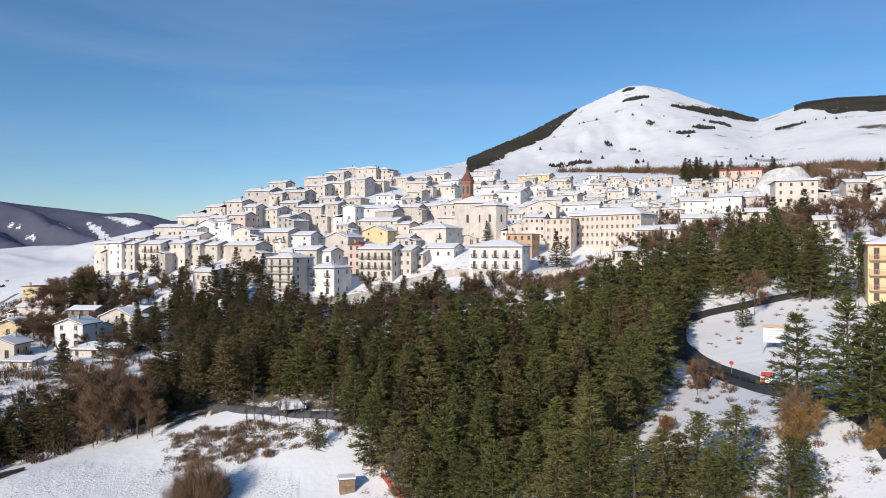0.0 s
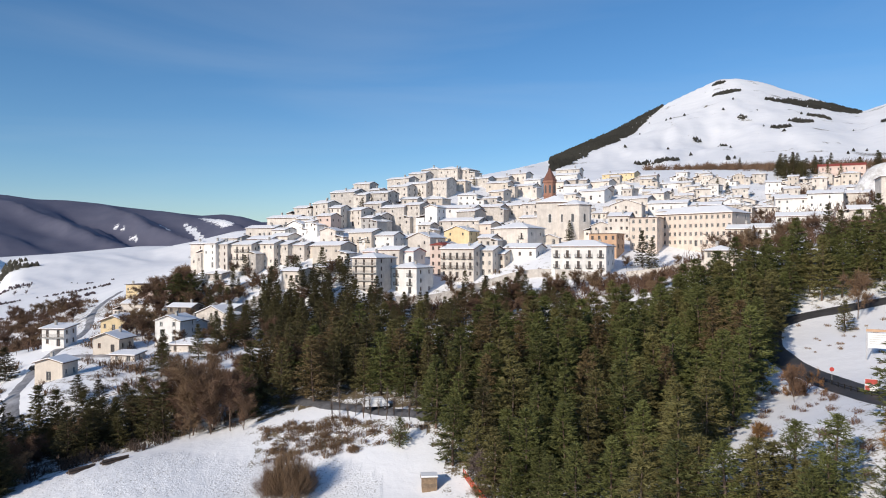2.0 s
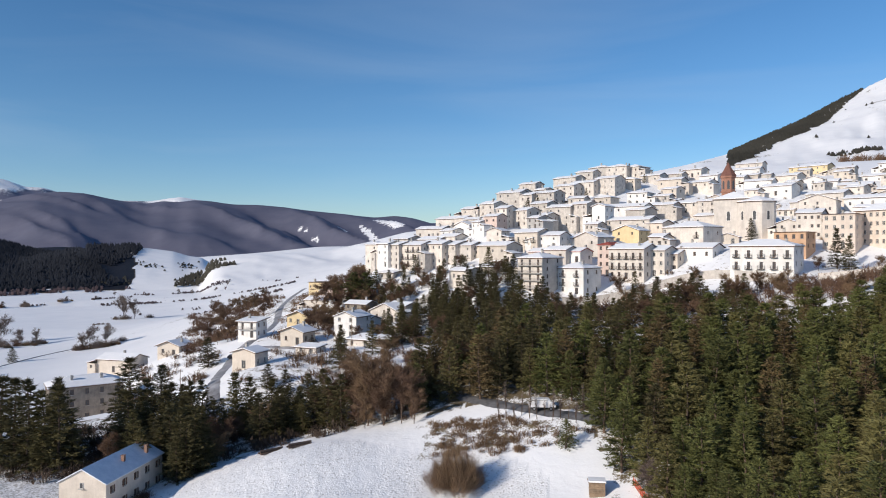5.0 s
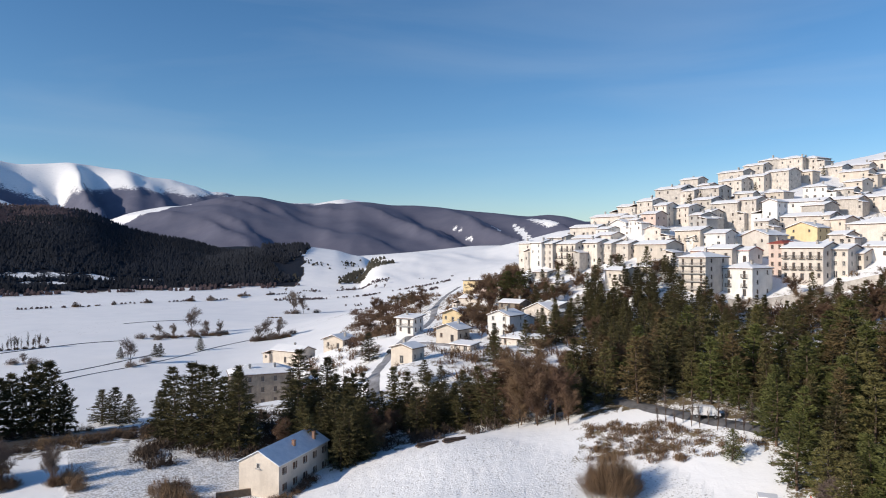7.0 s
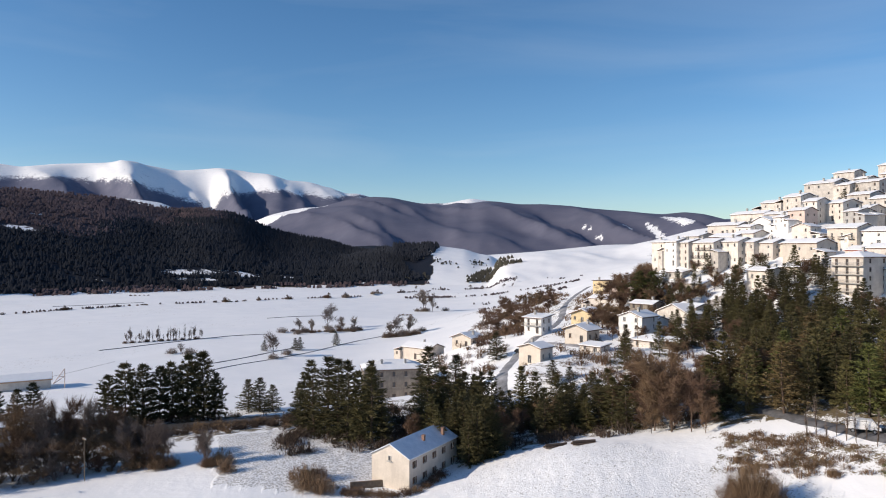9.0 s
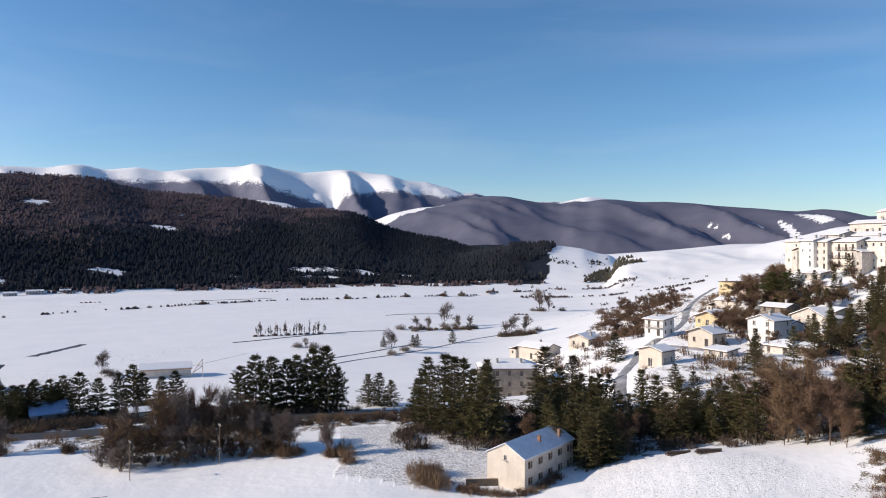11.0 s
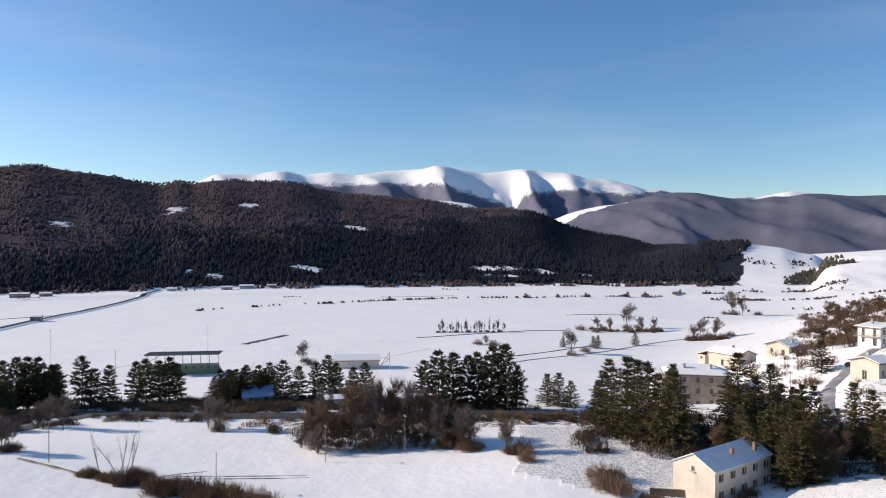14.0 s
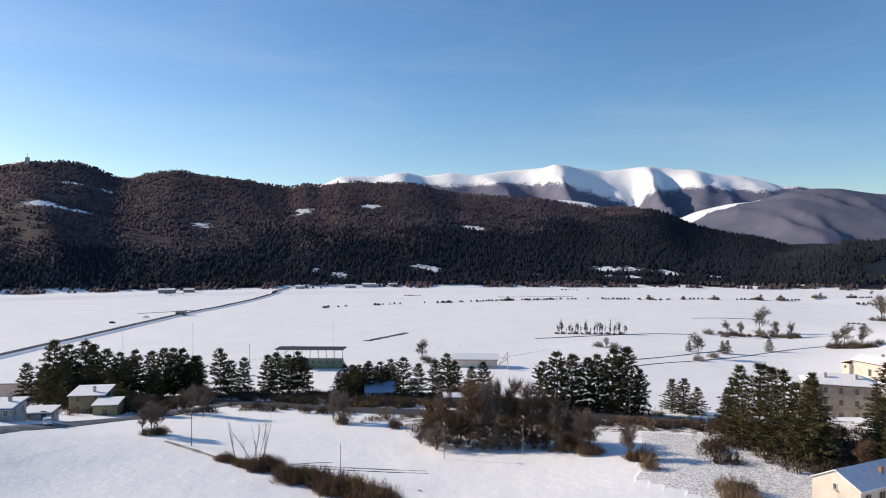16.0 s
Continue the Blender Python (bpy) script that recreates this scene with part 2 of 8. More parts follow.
for b in range(-118, -46, 9):
    knots += [(*at(b, r), h) for r, h in ((275, 0.8), (380, 0), (560, 0), (800, 0), (1150, 0), (1700, 4))]
knots += [(*at(b, r), h) for b, r, h in ((-44, 300, 0.5), (-46, 420, 0), (-42, 560, 0), (-37, 640, 0), (-40, 800, 0), (-36, 1000, 4), (-33, 640, 12), (-30, 860, 25))]
for b in range(48, 232, 26):
    knots += [(*at(b, 160), 34 + 0.2 * (140 - b) * (b < 140)), (*at(b, 600), 60), (*at(b, 1600), 80)]
knots += [(*at(b, r), h) for b in (-30, -10, 10, 35) for r, h in ((1500, 60), (3000, 60))]
KX, KY, KZ = np.array(knots, float).T
SOFT = 14.0
_m = np.sqrt((KX[:, None] - KX) ** 2 + (KY[:, None] - KY) ** 2 + SOFT * SOFT)
KW = np.linalg.solve(_m + np.eye(len(KX)) * -1.5, KZ - 20)

# skylines: bearing and rise over distance, seen from the eye; then crest and foot distances by bearing
PEAK = [(-9, 0.085), (-3.9, 0.1056), (-1.1, 0.1139), (1.7, 0.1251), (3.5, 0.1385), (6.7, 0.1618), (9.9, 0.1898), (12.5, 0.2100), (14.7, 0.2252), (16.0, 0.2261), (17.7, 0.2179), (20.1, 0.1996), (23.3, 0.1731), (24.3, 0.1688), (26.4, 0.1804), (27.1, 0.185), (29.2, 0.187), (32.2, 0.184), (45, 0.17), (70, 0.10)]
RANGE = [(-76, 0.03), (-70, 0.060), (-68.1, 0.0679), (-66.2, 0.0662), (-64.8, 0.0621), (-63.5, 0.0524), (-60, 0.044), (-57.9, 0.039), (-56.8, 0.0475), (-55.4, 0.0535), (-54.1, 0.0578), (-52.7, 0.0597), (-51.6, 0.0655), (-50.2, 0.0718), (-48.7, 0.0742), (-47.1, 0.0733), (-45.7, 0.0685), (-44.0, 0.0632), (-42.9, 0.0625), (-41.8, 0.0662), (-40.7, 0.0648), (-39.6, 0.0680), (-38.5, 0.0675), (-36.7, 0.0640), (-34.8, 0.0636), (-32.5, 0.0597), (-30.2, 0.0553), (-28.0, 0.0511), (-25.7, 0.0472), (-24.4, 0.0495), (-23.9, 0.0497), (-22.6, 0.0463), (-21.3, 0.0396), (-19.2, 0.0293), (-10, 0.01)]
WHITE = [(-100, 0.06), (-89.8, 0.080), (-86.2, 0.0890), (-84.8, 0.1008), (-83.0, 0.1013), (-81.7, 0.1009), (-80.1, 0.1072), (-79.5, 0.1078), (-78.1, 0.1021), (-75.9, 0.1074), (-74.0, 0.1029), (-71.7, 0.1090), (-69.0, 0.1126), (-66.9, 0.1160), (-65.3, 0.1111), (-63.7, 0.1066), (-62.1, 0.1092), (-60.6, 0.1122), (-59.0, 0.1095), (-58.1, 0.1070), (-56.8, 0.1055), (-55.4, 0.0975), (-53.7, 0.0956), (-52.4, 0.0890), (-50.8, 0.0800), (-49.7, 0.0799), (-48.7, 0.0742), (-45.3, 0.0665), (-42.8, 0.0662), (-41.3, 0.0706), (-40.6, 0.0732), (-39.4, 0.0700), (-37.1, 0.0644), (-30, 0.04)]
DARK = [(-160, 0.02), (-125, 0.07), (-112, 0.085), (-108.7, 0.0995), (-107.0, 0.1065), (-105.5, 0.1075), (-104.0, 0.1060), (-102.6, 0.0990), (-101.7, 0.0915), (-100.3, 0.0930), (-98.4, 0.0990), (-97.3, 0.1010), (-95.2, 0.0980), (-92.9, 0.0948), (-90.9, 0.0880), (-88.9, 0.0824), (-87.5, 0.0880), (-86.5, 0.0858), (-84.7, 0.0918), (-82.1, 0.0909), (-79.5, 0.0907), (-78.1, 0.0872), (-75.4, 0.0757), (-72.2, 0.0721), (-68.5, 0.0680), (-65.3, 0.0575), (-63.9, 0.0540), (-62.1, 0.0553), (-60.8, 0.0540), (-59.0, 0.0465), (-57.2, 0.0315), (-55.0, 0.0200), (-52.9, 0.0142), (-50.4, 0.0045), (-48.7, 0.0058), (-47.3, 0.0045), (-46.2, -0.005), (-45.2, -0.025), (-44.2, -0.045)]
KNOLL = [(-53, -0.02), (-49.5, -0.0053), (-46.8, 0.0060), (-45.0, 0.0050), (-44.2, 0.0066), (-42.9, 0.0047), (-41.1, 0.0004), (-40.0, -0.0060), (-39.0, -0.0087), (-37.3, -0.03)]
FLANK = [(-39.3, -0.05), (-38.5, -0.0169), (-37.6, -0.0074), (-34.9, -0.0026), (-32.2, -0.0019), (-29.1, 0.0019), (-26.1, 0.0132), (-23.2, 0.0265), (-19, 0.035), (-12, 0.02)]


def smooth(t):
    t = np.clip(t, 0, 1)
    return t * t * (3 - 2 * t)


def line(table, b):
    """A soft line through a table of bearing and rise."""
    xs, ys = np.array(table).T
    return sum(np.interp(b + o, xs, ys) * w for o, w in ((-0.22, 0.25), (0, 0.5), (0.22, 0.25)))


def ridge(b, r, table, crest, foot, low, shape=1.15, rough=0.06, seed=0, back=1.0, span=190.0, spurs=0.0, lean=0.0, ribs=None):
    """Height of one mountain: it rises from its foot to its crest and falls off behind; spurs are sharp ribs that run down its side."""
    top = EYE[2] + line(table, b) * crest
    k = np.radians(b) * crest
    gully = layers(k / span, r / (span * 2.2), seed) * 0.8 + layers(k / (span * 0.33), r / (span * 0.6), seed + 9) * 0.2
    u = (r - foot) / (crest - foot)
    if spurs:
        along = (k - lean * (crest - r) + 40 * layers(k / 160, r / 160, seed + 4)) / span
        rib = 0.72 * (1 - 2.6 * np.abs(grain(along, r / (span * 4), seed + 5))) + 0.28 * (1 - 2.6 * np.abs(grain(along * 2.7, r / (span * 1.5), seed + 6)))
        gully = gully * (1 - spurs) + rib * spurs
    if ribs is not None:
        gully = gully * 0.55 + line(ribs, b + 2.2 * (np.clip(u, 0, 1) - 0.8) + 0.7 * layers(k / 260, r / 200, seed + 7)) * 0.6
    up = np.clip(u, 0, 1) ** shape
    mid = np.clip(3.5 * u, 0, 1) * (1 - np.clip(u, 0, 1) ** 5)
    z = low + (top - low) * up + (top - low) * rough * 2.2 * gully * mid
    behind = top - back * 0.28 * np.clip(r - crest, 0, None) + 0.04 * (top - low) * gully * smooth((r - crest) / 150)
    z = np.where(r > crest, behind, z)
    return np.where(u < 0, low - 3 + u * 1500, z)


# ribs (1) and gullies (-1) of the snowy range by bearing
RIBS = [(-95, 0.0), (-80, 0.5), (-77, -0.3), (-72, 0.4), (-69.5, 0.0), (-67.2, 0.8), (-65.0, 0.15), (-61.7, -1.0), (-59.9, 0.75), (-58.8, -0.6), (-56.5, 0.9), (-54.0, -0.1), (-51.5, 0.6), (-48, -0.2), (-40, 0.3), (-30, 0.0)]
TREE_LINE = [(-100, 430), (-76, 455), (-68.5, 452), (-66.5, 430), (-64.5, 385), (-62.6, 330), (-61.6, 285), (-60.9, 380), (-59.9, 402), (-58.5, 398), (-57, 418), (-54.5, 402), (-52, 392), (-48, 430), (-40, 330), (-30, 330)]


def shore(b):
    return np.interp(b, [-112, -96, -84, -74, -62, -50, -44], [890, 888, 890, 892, 945, 985, 1000])


def ground(x, y):
    """Height of the land at x, y (numbers or arrays)."""
    x, y = np.asarray(x, float), np.asarray(y, float)
    z = np.full(x.shape, 20.0)
    for kx, ky, kw in zip(KX, KY, KW):
        z = z + kw * np.sqrt((x - kx) ** 2 + (y - ky) ** 2 + SOFT * SOFT)
    r, b = np.hypot(x, y), np.degrees(np.arctan2(x, y))
    b = np.where(b > 180 - 1e-6, b - 360, b)
    z = np.where(r > 1500, z + (40 - z) * smooth((r - 1500) / 900), z)
    z = z + layers(x / 45, y / 45, 3) * 0.35 * smooth((r - 40) / 60)
    left, right = smooth((b + 166) / 20) * smooth((-16 - b) / 8), smooth((b + 14) / 8) * smooth((78 - b) / 20)
    parts = [z]
    c = np.interp(b, [-6, 0, 4, 9, 14, 26, 40], [760, 900, 1250, 1650, 1900, 1800, 1700])
    f = np.interp(b, [-6, 4, 14, 30], [560, 620, 650, 620])
    low = np.interp(b, [-6, 4, 14, 30], [100, 116, 116, 112])
    parts.append(np.where(right > 0, ridge(b, r, PEAK, c, f, low, 1.12, 0.045, 21, 1.0, 240.0), -300))
    parts.append(np.where(left > 0, ridge(b, r, RANGE, 2800.0, 1750.0, 4, 1.0, 0.10, 40, 1.0, 300.0, 0.85, 0.55), -300))
    parts.append(np.where(left > 0, ridge(b, r, WHITE, 4350.0, 3000.0, 20, 1.1, 0.12, 60, 1.0, 300.0, 0.5, 0.3, RIBS), -300))
    parts.append(np.where(left > 0, ridge(b, r, DARK, 1560 + 60 * np.sin(np.radians(b * 5)), shore(b), 0, 0.95, 0.030, 80, 1.0, 260.0, 0.5, 0.35), -300))
    parts.append(np.where(left > 0, ridge(b, r, KNOLL, 1330.0, 1010.0, 0, 0.8, 0.05, 95), -300))
    parts.append(np.where(left > 0, ridge(b, r, FLANK, 1150.0, 800.0, 0, 0.9, 0.10, 99, 1.0, 120.0, 0.5, 0.6), -300))
    k = 3.0
    top = np.maximum.reduce(parts)
    return top + k * np.log(sum(np.exp(np.clip((p - top) / k, -40, 0)) for p in parts)) - 0.0

# ---- the ground as one sheet ----
def part(name, bm, mat, parent=None, label=""):
    """A bmesh as one mesh object under a thing or a part."""
    mesh = bpy.data.meshes.new(name)
    bm.to_mesh(mesh)
    bm.free()
    mesh.materials.append(mat)
    ob = new(name, mesh)
    if parent is not None:
        ob.parent = parent
    return tagged(ob, label)


def raw(name, verts, faces, mat, parent=None, smooth_faces=False, soft=None):
    mesh = bpy.data.meshes.new(name)
    mesh.from_pydata(verts, [], faces)
    mesh.materials.append(mat)
    if smooth_faces:
        mesh.polygons.foreach_set("use_smooth", [True] * len(mesh.polygons))
    if soft is not None:
        mesh.polygons.foreach_set("use_smooth", [True] * len(mesh.polygons))
        mesh.normals_split_custom_set_from_vertices(soft)
    ob = new(name, mesh)
    if parent is not None:
        ob.parent = parent
    return ob


def slope(x, y, step=14.0):
    """The upward direction of the ground at places."""
    v = np.stack([ground(x - step, y) - ground(x + step, y), ground(x, y - step) - ground(x, y + step), np.full(x.shape, 2 * step)], -1)
    return v / np.linalg.norm(v, axis=-1)[..., None]


def inside(b, r, table):
    """Whether places lie in a stretch of the plan: rows of bearing, nearest and farthest distance."""
    t = np.array(table)
    return (b > t[0, 0]) & (b < t[-1, 0]) & (r > np.interp(b, t[:, 0], t[:, 1])) & (r < np.interp(b, t[:, 0], t[:, 2]))


PINEWOOD = [(-22.5, 130, 150), (-14, 129, 150), (-8.5, 123, 149), (-6.8, 109, 149), (-4.4, 99, 150), (-1.4, 88, 152), (5, 82, 158), (10, 80, 166), (13.5, 84, 174), (15.8, 102, 180), (17.4, 122, 184), (18.3, 150, 186), (20, 170, 190), (24, 172, 192), (28, 165, 185)]


# snowy clearings in the dark hill's wood: bearing, distance, half widths in degrees and metres
GLADES = [(-106, 1216, 2.0, 11), (-103.8, 1214, 0.8, 9), (-95.7, 1147, 0.8, 13), (-87.8, 1258, 0.8, 16), (-82.4, 1277, 0.8, 11), (-73.9, 1201, 0.9, 11), (-93.7, 1495, 1.4, 16), (-107.7, 1560, 1.6, 15), (-100.5, 1520, 0.9, 15), (-104.6, 1387, 0.8, 9), (-102, 1387, 0.6, 9), (-88.4, 1230, 0.5, 11), (-78.6, 962, 0.9, 5), (-77.2, 956, 0.5, 6), (-70.6, 972, 0.7, 5), (-68.9, 968, 0.5, 4), (-63.2, 986, 0.6, 5), (-61.4, 992, 0.8, 5), (-59.3, 988, 0.5, 4), (-86.8, 944, 0.5, 8), (-54.6, 1010, 0.7, 5), (-52.4, 1004, 0.5, 4), (-49.6, 1012, 0.6, 5), (-63.4, 1026, 1.0, 9), (-61.0, 1032, 1.3, 11), (-58.6, 1030, 1.0, 9), (-55.4, 1040, 0.9, 9), (-53.0, 1036, 0.6, 8), (-85.0, 930, 0.6, 10)]


def in_glade(b, r, x, y):
    hit = np.zeros(b.shape)
    for gb, gr, wb, wr in GLADES:
        hit = np.maximum(hit, smooth((1.5 - np.hypot((b - gb) / (wb * 1.25), (r - gr) / (wr * 1.5)) + 0.7 * layers(x / 30, y / 30, 68)) / 1.5))
    return hit


# the middles of the roads: bearing and distance
BEND = [(34, 78), (32.2, 85), (29.2, 92), (26.3, 102), (24.1, 113), (22.1, 123), (20.1, 132), (19.0, 139), (18.4, 146), (18.3, 154), (18.8, 160), (20.3, 164), (22.5, 166), (25.6, 167), (30, 166)]
LANE = [(-31, 152), (-27, 149), (-23.6, 144), (-21.3, 140), (-18.8, 134), (-15.5, 126.5), (-12.0, 122), (-8.4, 119), (-5.6, 117.5)]
VILLAGE = [(-38.6, 152), (-38.4, 163), (-38.1, 174), (-38.0, 190), (-37.4, 212), (-36.3, 232), (-35.0, 246), (-34.0, 270), (-33.4, 305), (-33.0, 350), (-32.3, 400), (-31.2, 430)]
VALLEY = [(-103, 275), (-100.1, 256), (-96.6, 239), (-93.7, 227), (-90.2, 218), (-86.7, 209), (-82.7, 202), (-77.6, 196), (-72.1, 192), (-66.6, 190), (-61.4, 189), (-56, 190)]
BRANCH = [(-112, 152), (-110.7, 159), (-108.7, 168), (-103.5, 187), (-99.4, 200), (-96.2, 213), (-93.4, 224)]
FAR_ROAD = [(-112, 362), (-110.7, 374), (-108.7, 393), (-103.5, 458), (-97.8, 554), (-92.4, 687), (-90.2, 787), (-88.9, 880)]
TRACK = [(-64.2, 291), (-60.5, 327), (-56.7, 347), (-53.2, 368), (-49.6, 410), (-46.8, 437)]


def off_road(x, y, gap=4.0):
    """Whether places keep clear of the village street, the lane and the valley road."""
    clear_ = np.ones(np.shape(x), bool)
    for way in (VILLAGE, LANE, VALLEY, BRANCH, BEND, [(-36.3, 232), (-34.6, 230), (-32.7, 222), (-30.4, 208)]):
        p = np.array([at(b, r) for b, r in way])
        for a, c in zip(p, p[1:]):
            e = c - a
            t = np.clip(((x - a[0]) * e[0] + (y - a[1]) * e[1]) / (e @ e), 0, 1)
            clear_ &= np.hypot(x - a[0] - t * e[0], y - a[1] - t * e[1]) > gap
    return clear_


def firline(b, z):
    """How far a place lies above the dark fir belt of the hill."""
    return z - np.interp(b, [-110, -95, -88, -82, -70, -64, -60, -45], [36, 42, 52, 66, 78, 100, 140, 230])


def cover(b, r, x, y, z):
    """How bare, trodden and wooded the ground is."""
    bare, tread, wooded = np.zeros(b.shape), np.zeros(b.shape), np.zeros(b.shape)
    n1, n2 = layers(x / 60, y / 60, 7), layers(x / 14, y / 14, 17)
    true_b, true_r = b, r
    b, r = b + 1.1 * layers(x / 17, y / 17, 83) + 0.5 * layers(x / 4, y / 4, 84), r + 5.0 * layers(x / 15, y / 15, 85) + 1.5 * layers(x / 4, y / 4, 86)
    wood = inside(b, r, [(q, max(a - 3, 0), c + 2) for q, a, c in PINEWOOD])
    bare = np.where(wood, 0.62 + 0.1 * n2, bare)
    hill = inside(b, r, [(-24, 150, 235), (-5, 148, 236), (5, 156, 215), (12, 168, 200), (30, 165, 260)])
    bare = np.where(hill, 0.36 + 0.20 * n1, bare)
    bank = inside(b, r, [(-22, 112, 124), (-14, 110, 122), (-9, 112, 118)])
    bare = np.where(bank, 0.44 + 0.22 * n2, bare)
    glade = inside(b, r, [(-7, 84, 104), (-2, 80, 100), (3, 60, 86), (16, 55, 92), (20, 62, 112), (35, 60, 100)])
    bare = np.where(glade, 0.36 + 0.22 * n2, bare)
    hem = inside(b, r, [(-48, 132, 200), (-40, 126, 176), (-30, 132, 170), (-22, 128, 160)])
    bare = np.where(hem, 0.46 + 0.15 * n2, bare)
    # earth bared along the bank, also darkening the strip as tree shade would
    verge = inside(b, r, [(-80, 176, 206), (-66, 170, 203), (-54, 172, 200), (-47, 172, 196)])
    bare = np.where(verge, 0.56 + 0.16 * n2, bare)
    village = inside(b, r, [(-36, 170, 420), (-22, 165, 300), (-14, 160, 260)])
    bare = np.where(village & ~hill, 0.38 + 0.26 * n1, bare)
    town = inside(b, r, [(-26, 262, 430), (-10, 232, 440), (10, 220, 470), (36, 190, 520)])
    bare = np.where(town, 0.24 + 0.18 * n1, bare)
    plain = (z < 12) & (r > 250) & (r < 1000) & (b < -30)
    bare = np.where(plain, 0.10 + 0.13 * n1 + 0.20 * smooth(layers(x / 26 + y / 90, y / 130, 19) * 1.6), bare)
    peak = (b > -6) & (b < 80) & (r > 640)
    terrace = layers(np.radians(b) * 1300 / 55, z / 7.0, 33)
    bare = np.where(peak, 0.08 + 0.16 * n1 * (n1 > 0) + 0.50 * smooth(terrace * 2.0 - 0.5) + 0.50 * smooth(2.6 * layers(x / 45, y / 110, 35) - 0.8), bare)
    field = inside(b, r, [(-44, 88, 130), (-36, 80, 128), (-28, 70, 122), (-18, 60, 112), (-12, 60, 104)])
    tread = np.where(field, 0.8 * smooth((layers(x / 12, y / 12, 31) + 0.75) / 0.6), tread)
    rough = inside(b, r, [(-61, 124, 172), (-56, 118, 172), (-48, 120, 150)])
    tread = np.where(rough, 0.95, tread)
    # far woods
    b, r = true_b + 0.9 * layers(x / 70, y / 70, 87), true_r + 26 * layers(x / 60, y / 60, 88)
    n4, n5 = layers(x / 240, y / 240, 51), layers(x / 70, y / 70, 53)
    dark = (b < -44) & (b > -165) & (true_r > shore(true_b) + 6) & (r < 1740)
    clear = np.maximum(smooth((n4 * 0.7 + n5 * 0.5 - 0.42) / 0.10) * smooth((z - 60) / 50), in_glade(true_b, true_r, x, y))
    wooded = np.where(dark, 1.0, wooded)
    bare = np.where(dark, 1.3 - 1.15 * clear, bare)
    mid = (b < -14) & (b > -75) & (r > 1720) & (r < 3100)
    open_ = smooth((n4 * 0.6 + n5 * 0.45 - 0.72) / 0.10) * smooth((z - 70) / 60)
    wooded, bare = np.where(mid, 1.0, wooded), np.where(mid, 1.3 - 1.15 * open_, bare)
    drift = np.zeros(b.shape)
    for b0, r0, b1, r1, wide in ((-26.8, 2540, -25.1, 2250, 0.20), (-25.4, 2660, -23.5, 2420, 0.34), (-24.6, 2560, -23.9, 2540, 0.3), (-31.6, 2480, -30.9, 2420, 0.10), (-28.9, 2520, -27.9, 2440, 0.09), (-30.6, 2350, -30.2, 2300, 0.12)):
        px, py, ex, ey = true_b - b0, (true_r - r0) / 170, b1 - b0, (r1 - r0) / 170
        t = np.clip((px * ex + py * ey) / (ex * ex + ey * ey), 0, 1)
        gap = np.hypot(px - t * ex, py - t * ey) / wide
        drift = np.maximum(drift, smooth((1.5 - gap + 0.9 * layers(x / 60, y / 60, 89)) / 0.8))
    bare = np.where(mid, bare * (1 - 0.9 * drift), bare)
    shoulder = mid & (((b < -52.3) & (true_r > np.interp(true_b, [-58, -55, -52.5], [2500, 2610, 2760]) + 50 * n5)) | ((b < -61) & (r > 2560)))
    bare = np.where(shoulder, 0.12, bare)
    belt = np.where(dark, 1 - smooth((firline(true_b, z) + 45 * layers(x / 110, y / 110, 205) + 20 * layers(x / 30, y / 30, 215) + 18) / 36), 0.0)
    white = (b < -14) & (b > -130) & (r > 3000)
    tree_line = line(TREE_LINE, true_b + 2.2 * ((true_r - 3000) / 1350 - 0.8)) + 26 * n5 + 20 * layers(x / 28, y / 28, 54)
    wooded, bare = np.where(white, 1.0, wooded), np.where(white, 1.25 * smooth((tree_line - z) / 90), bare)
    # share of haze tint in the colour: full on the white range, less before it
    far_haze = np.where(white, 1.0, np.where(mid, 0.86, 0.0))
    return bare, tread, wooded, far_haze, belt


def build_ground():
    bearings = np.concatenate([np.arange(-114, 38.01, 0.21), np.arange(42, 244, 4.0)])
    reach = np.concatenate([[2.0, 5.0, 9.0], 14 * np.exp(np.linspace(0, math.log(4850 / 14), 392))])
    bb, rr = np.meshgrid(bearings, reach)
    x, y = rr * np.sin(np.radians(bb)), rr * np.cos(np.radians(bb))
    b = np.where(bb > 180, bb - 360, bb)
    z = ground(x, y)
    bare, tread, wooded, far_haze, belt = cover(b, rr, x, y, z)
    near = smooth((420 - rr) / 200) * smooth((rr - 16) / 14)
    z = z + near * (0.10 * layers(x / 5, y / 5, 71) + tread * 0.15 * layers(x / 1.1, y / 1.1, 73))
    rows, cols = x.shape
    verts = np.stack([x, y, z], -1).reshape(-1, 3)
    i, j = np.meshgrid(np.arange(rows - 1), np.arange(cols), indexing="ij")
    k = (j + 1) % cols
    faces = np.stack([i * cols + j, i * cols + k, (i + 1) * cols + k, (i + 1) * cols + j], -1).reshape(-1, 4)
    mesh = bpy.data.meshes.new("ground")
    tip = len(verts)
    verts = np.vstack([verts, [[0, 0, float(ground(0.0, 0.0))]]])
    faces = [tuple(f) for f in faces.tolist()] + [(tip, (q + 1) % cols, q) for q in range(cols)]
    mesh.from_pydata(verts.tolist(), [], faces)
    for name, values in (("bare", bare), ("tread", tread), ("wooded", wooded), ("far_haze", far_haze), ("belt", belt)):
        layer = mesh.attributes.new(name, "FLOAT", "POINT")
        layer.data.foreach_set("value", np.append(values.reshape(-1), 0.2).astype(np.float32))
    mesh.polygons.foreach_set("use_smooth", [True] * len(mesh.polygons))
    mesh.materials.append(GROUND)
    return tagged(new("ground", mesh), "snow-covered valley, hills and mountains", "ground", kind="structure")


build_ground()

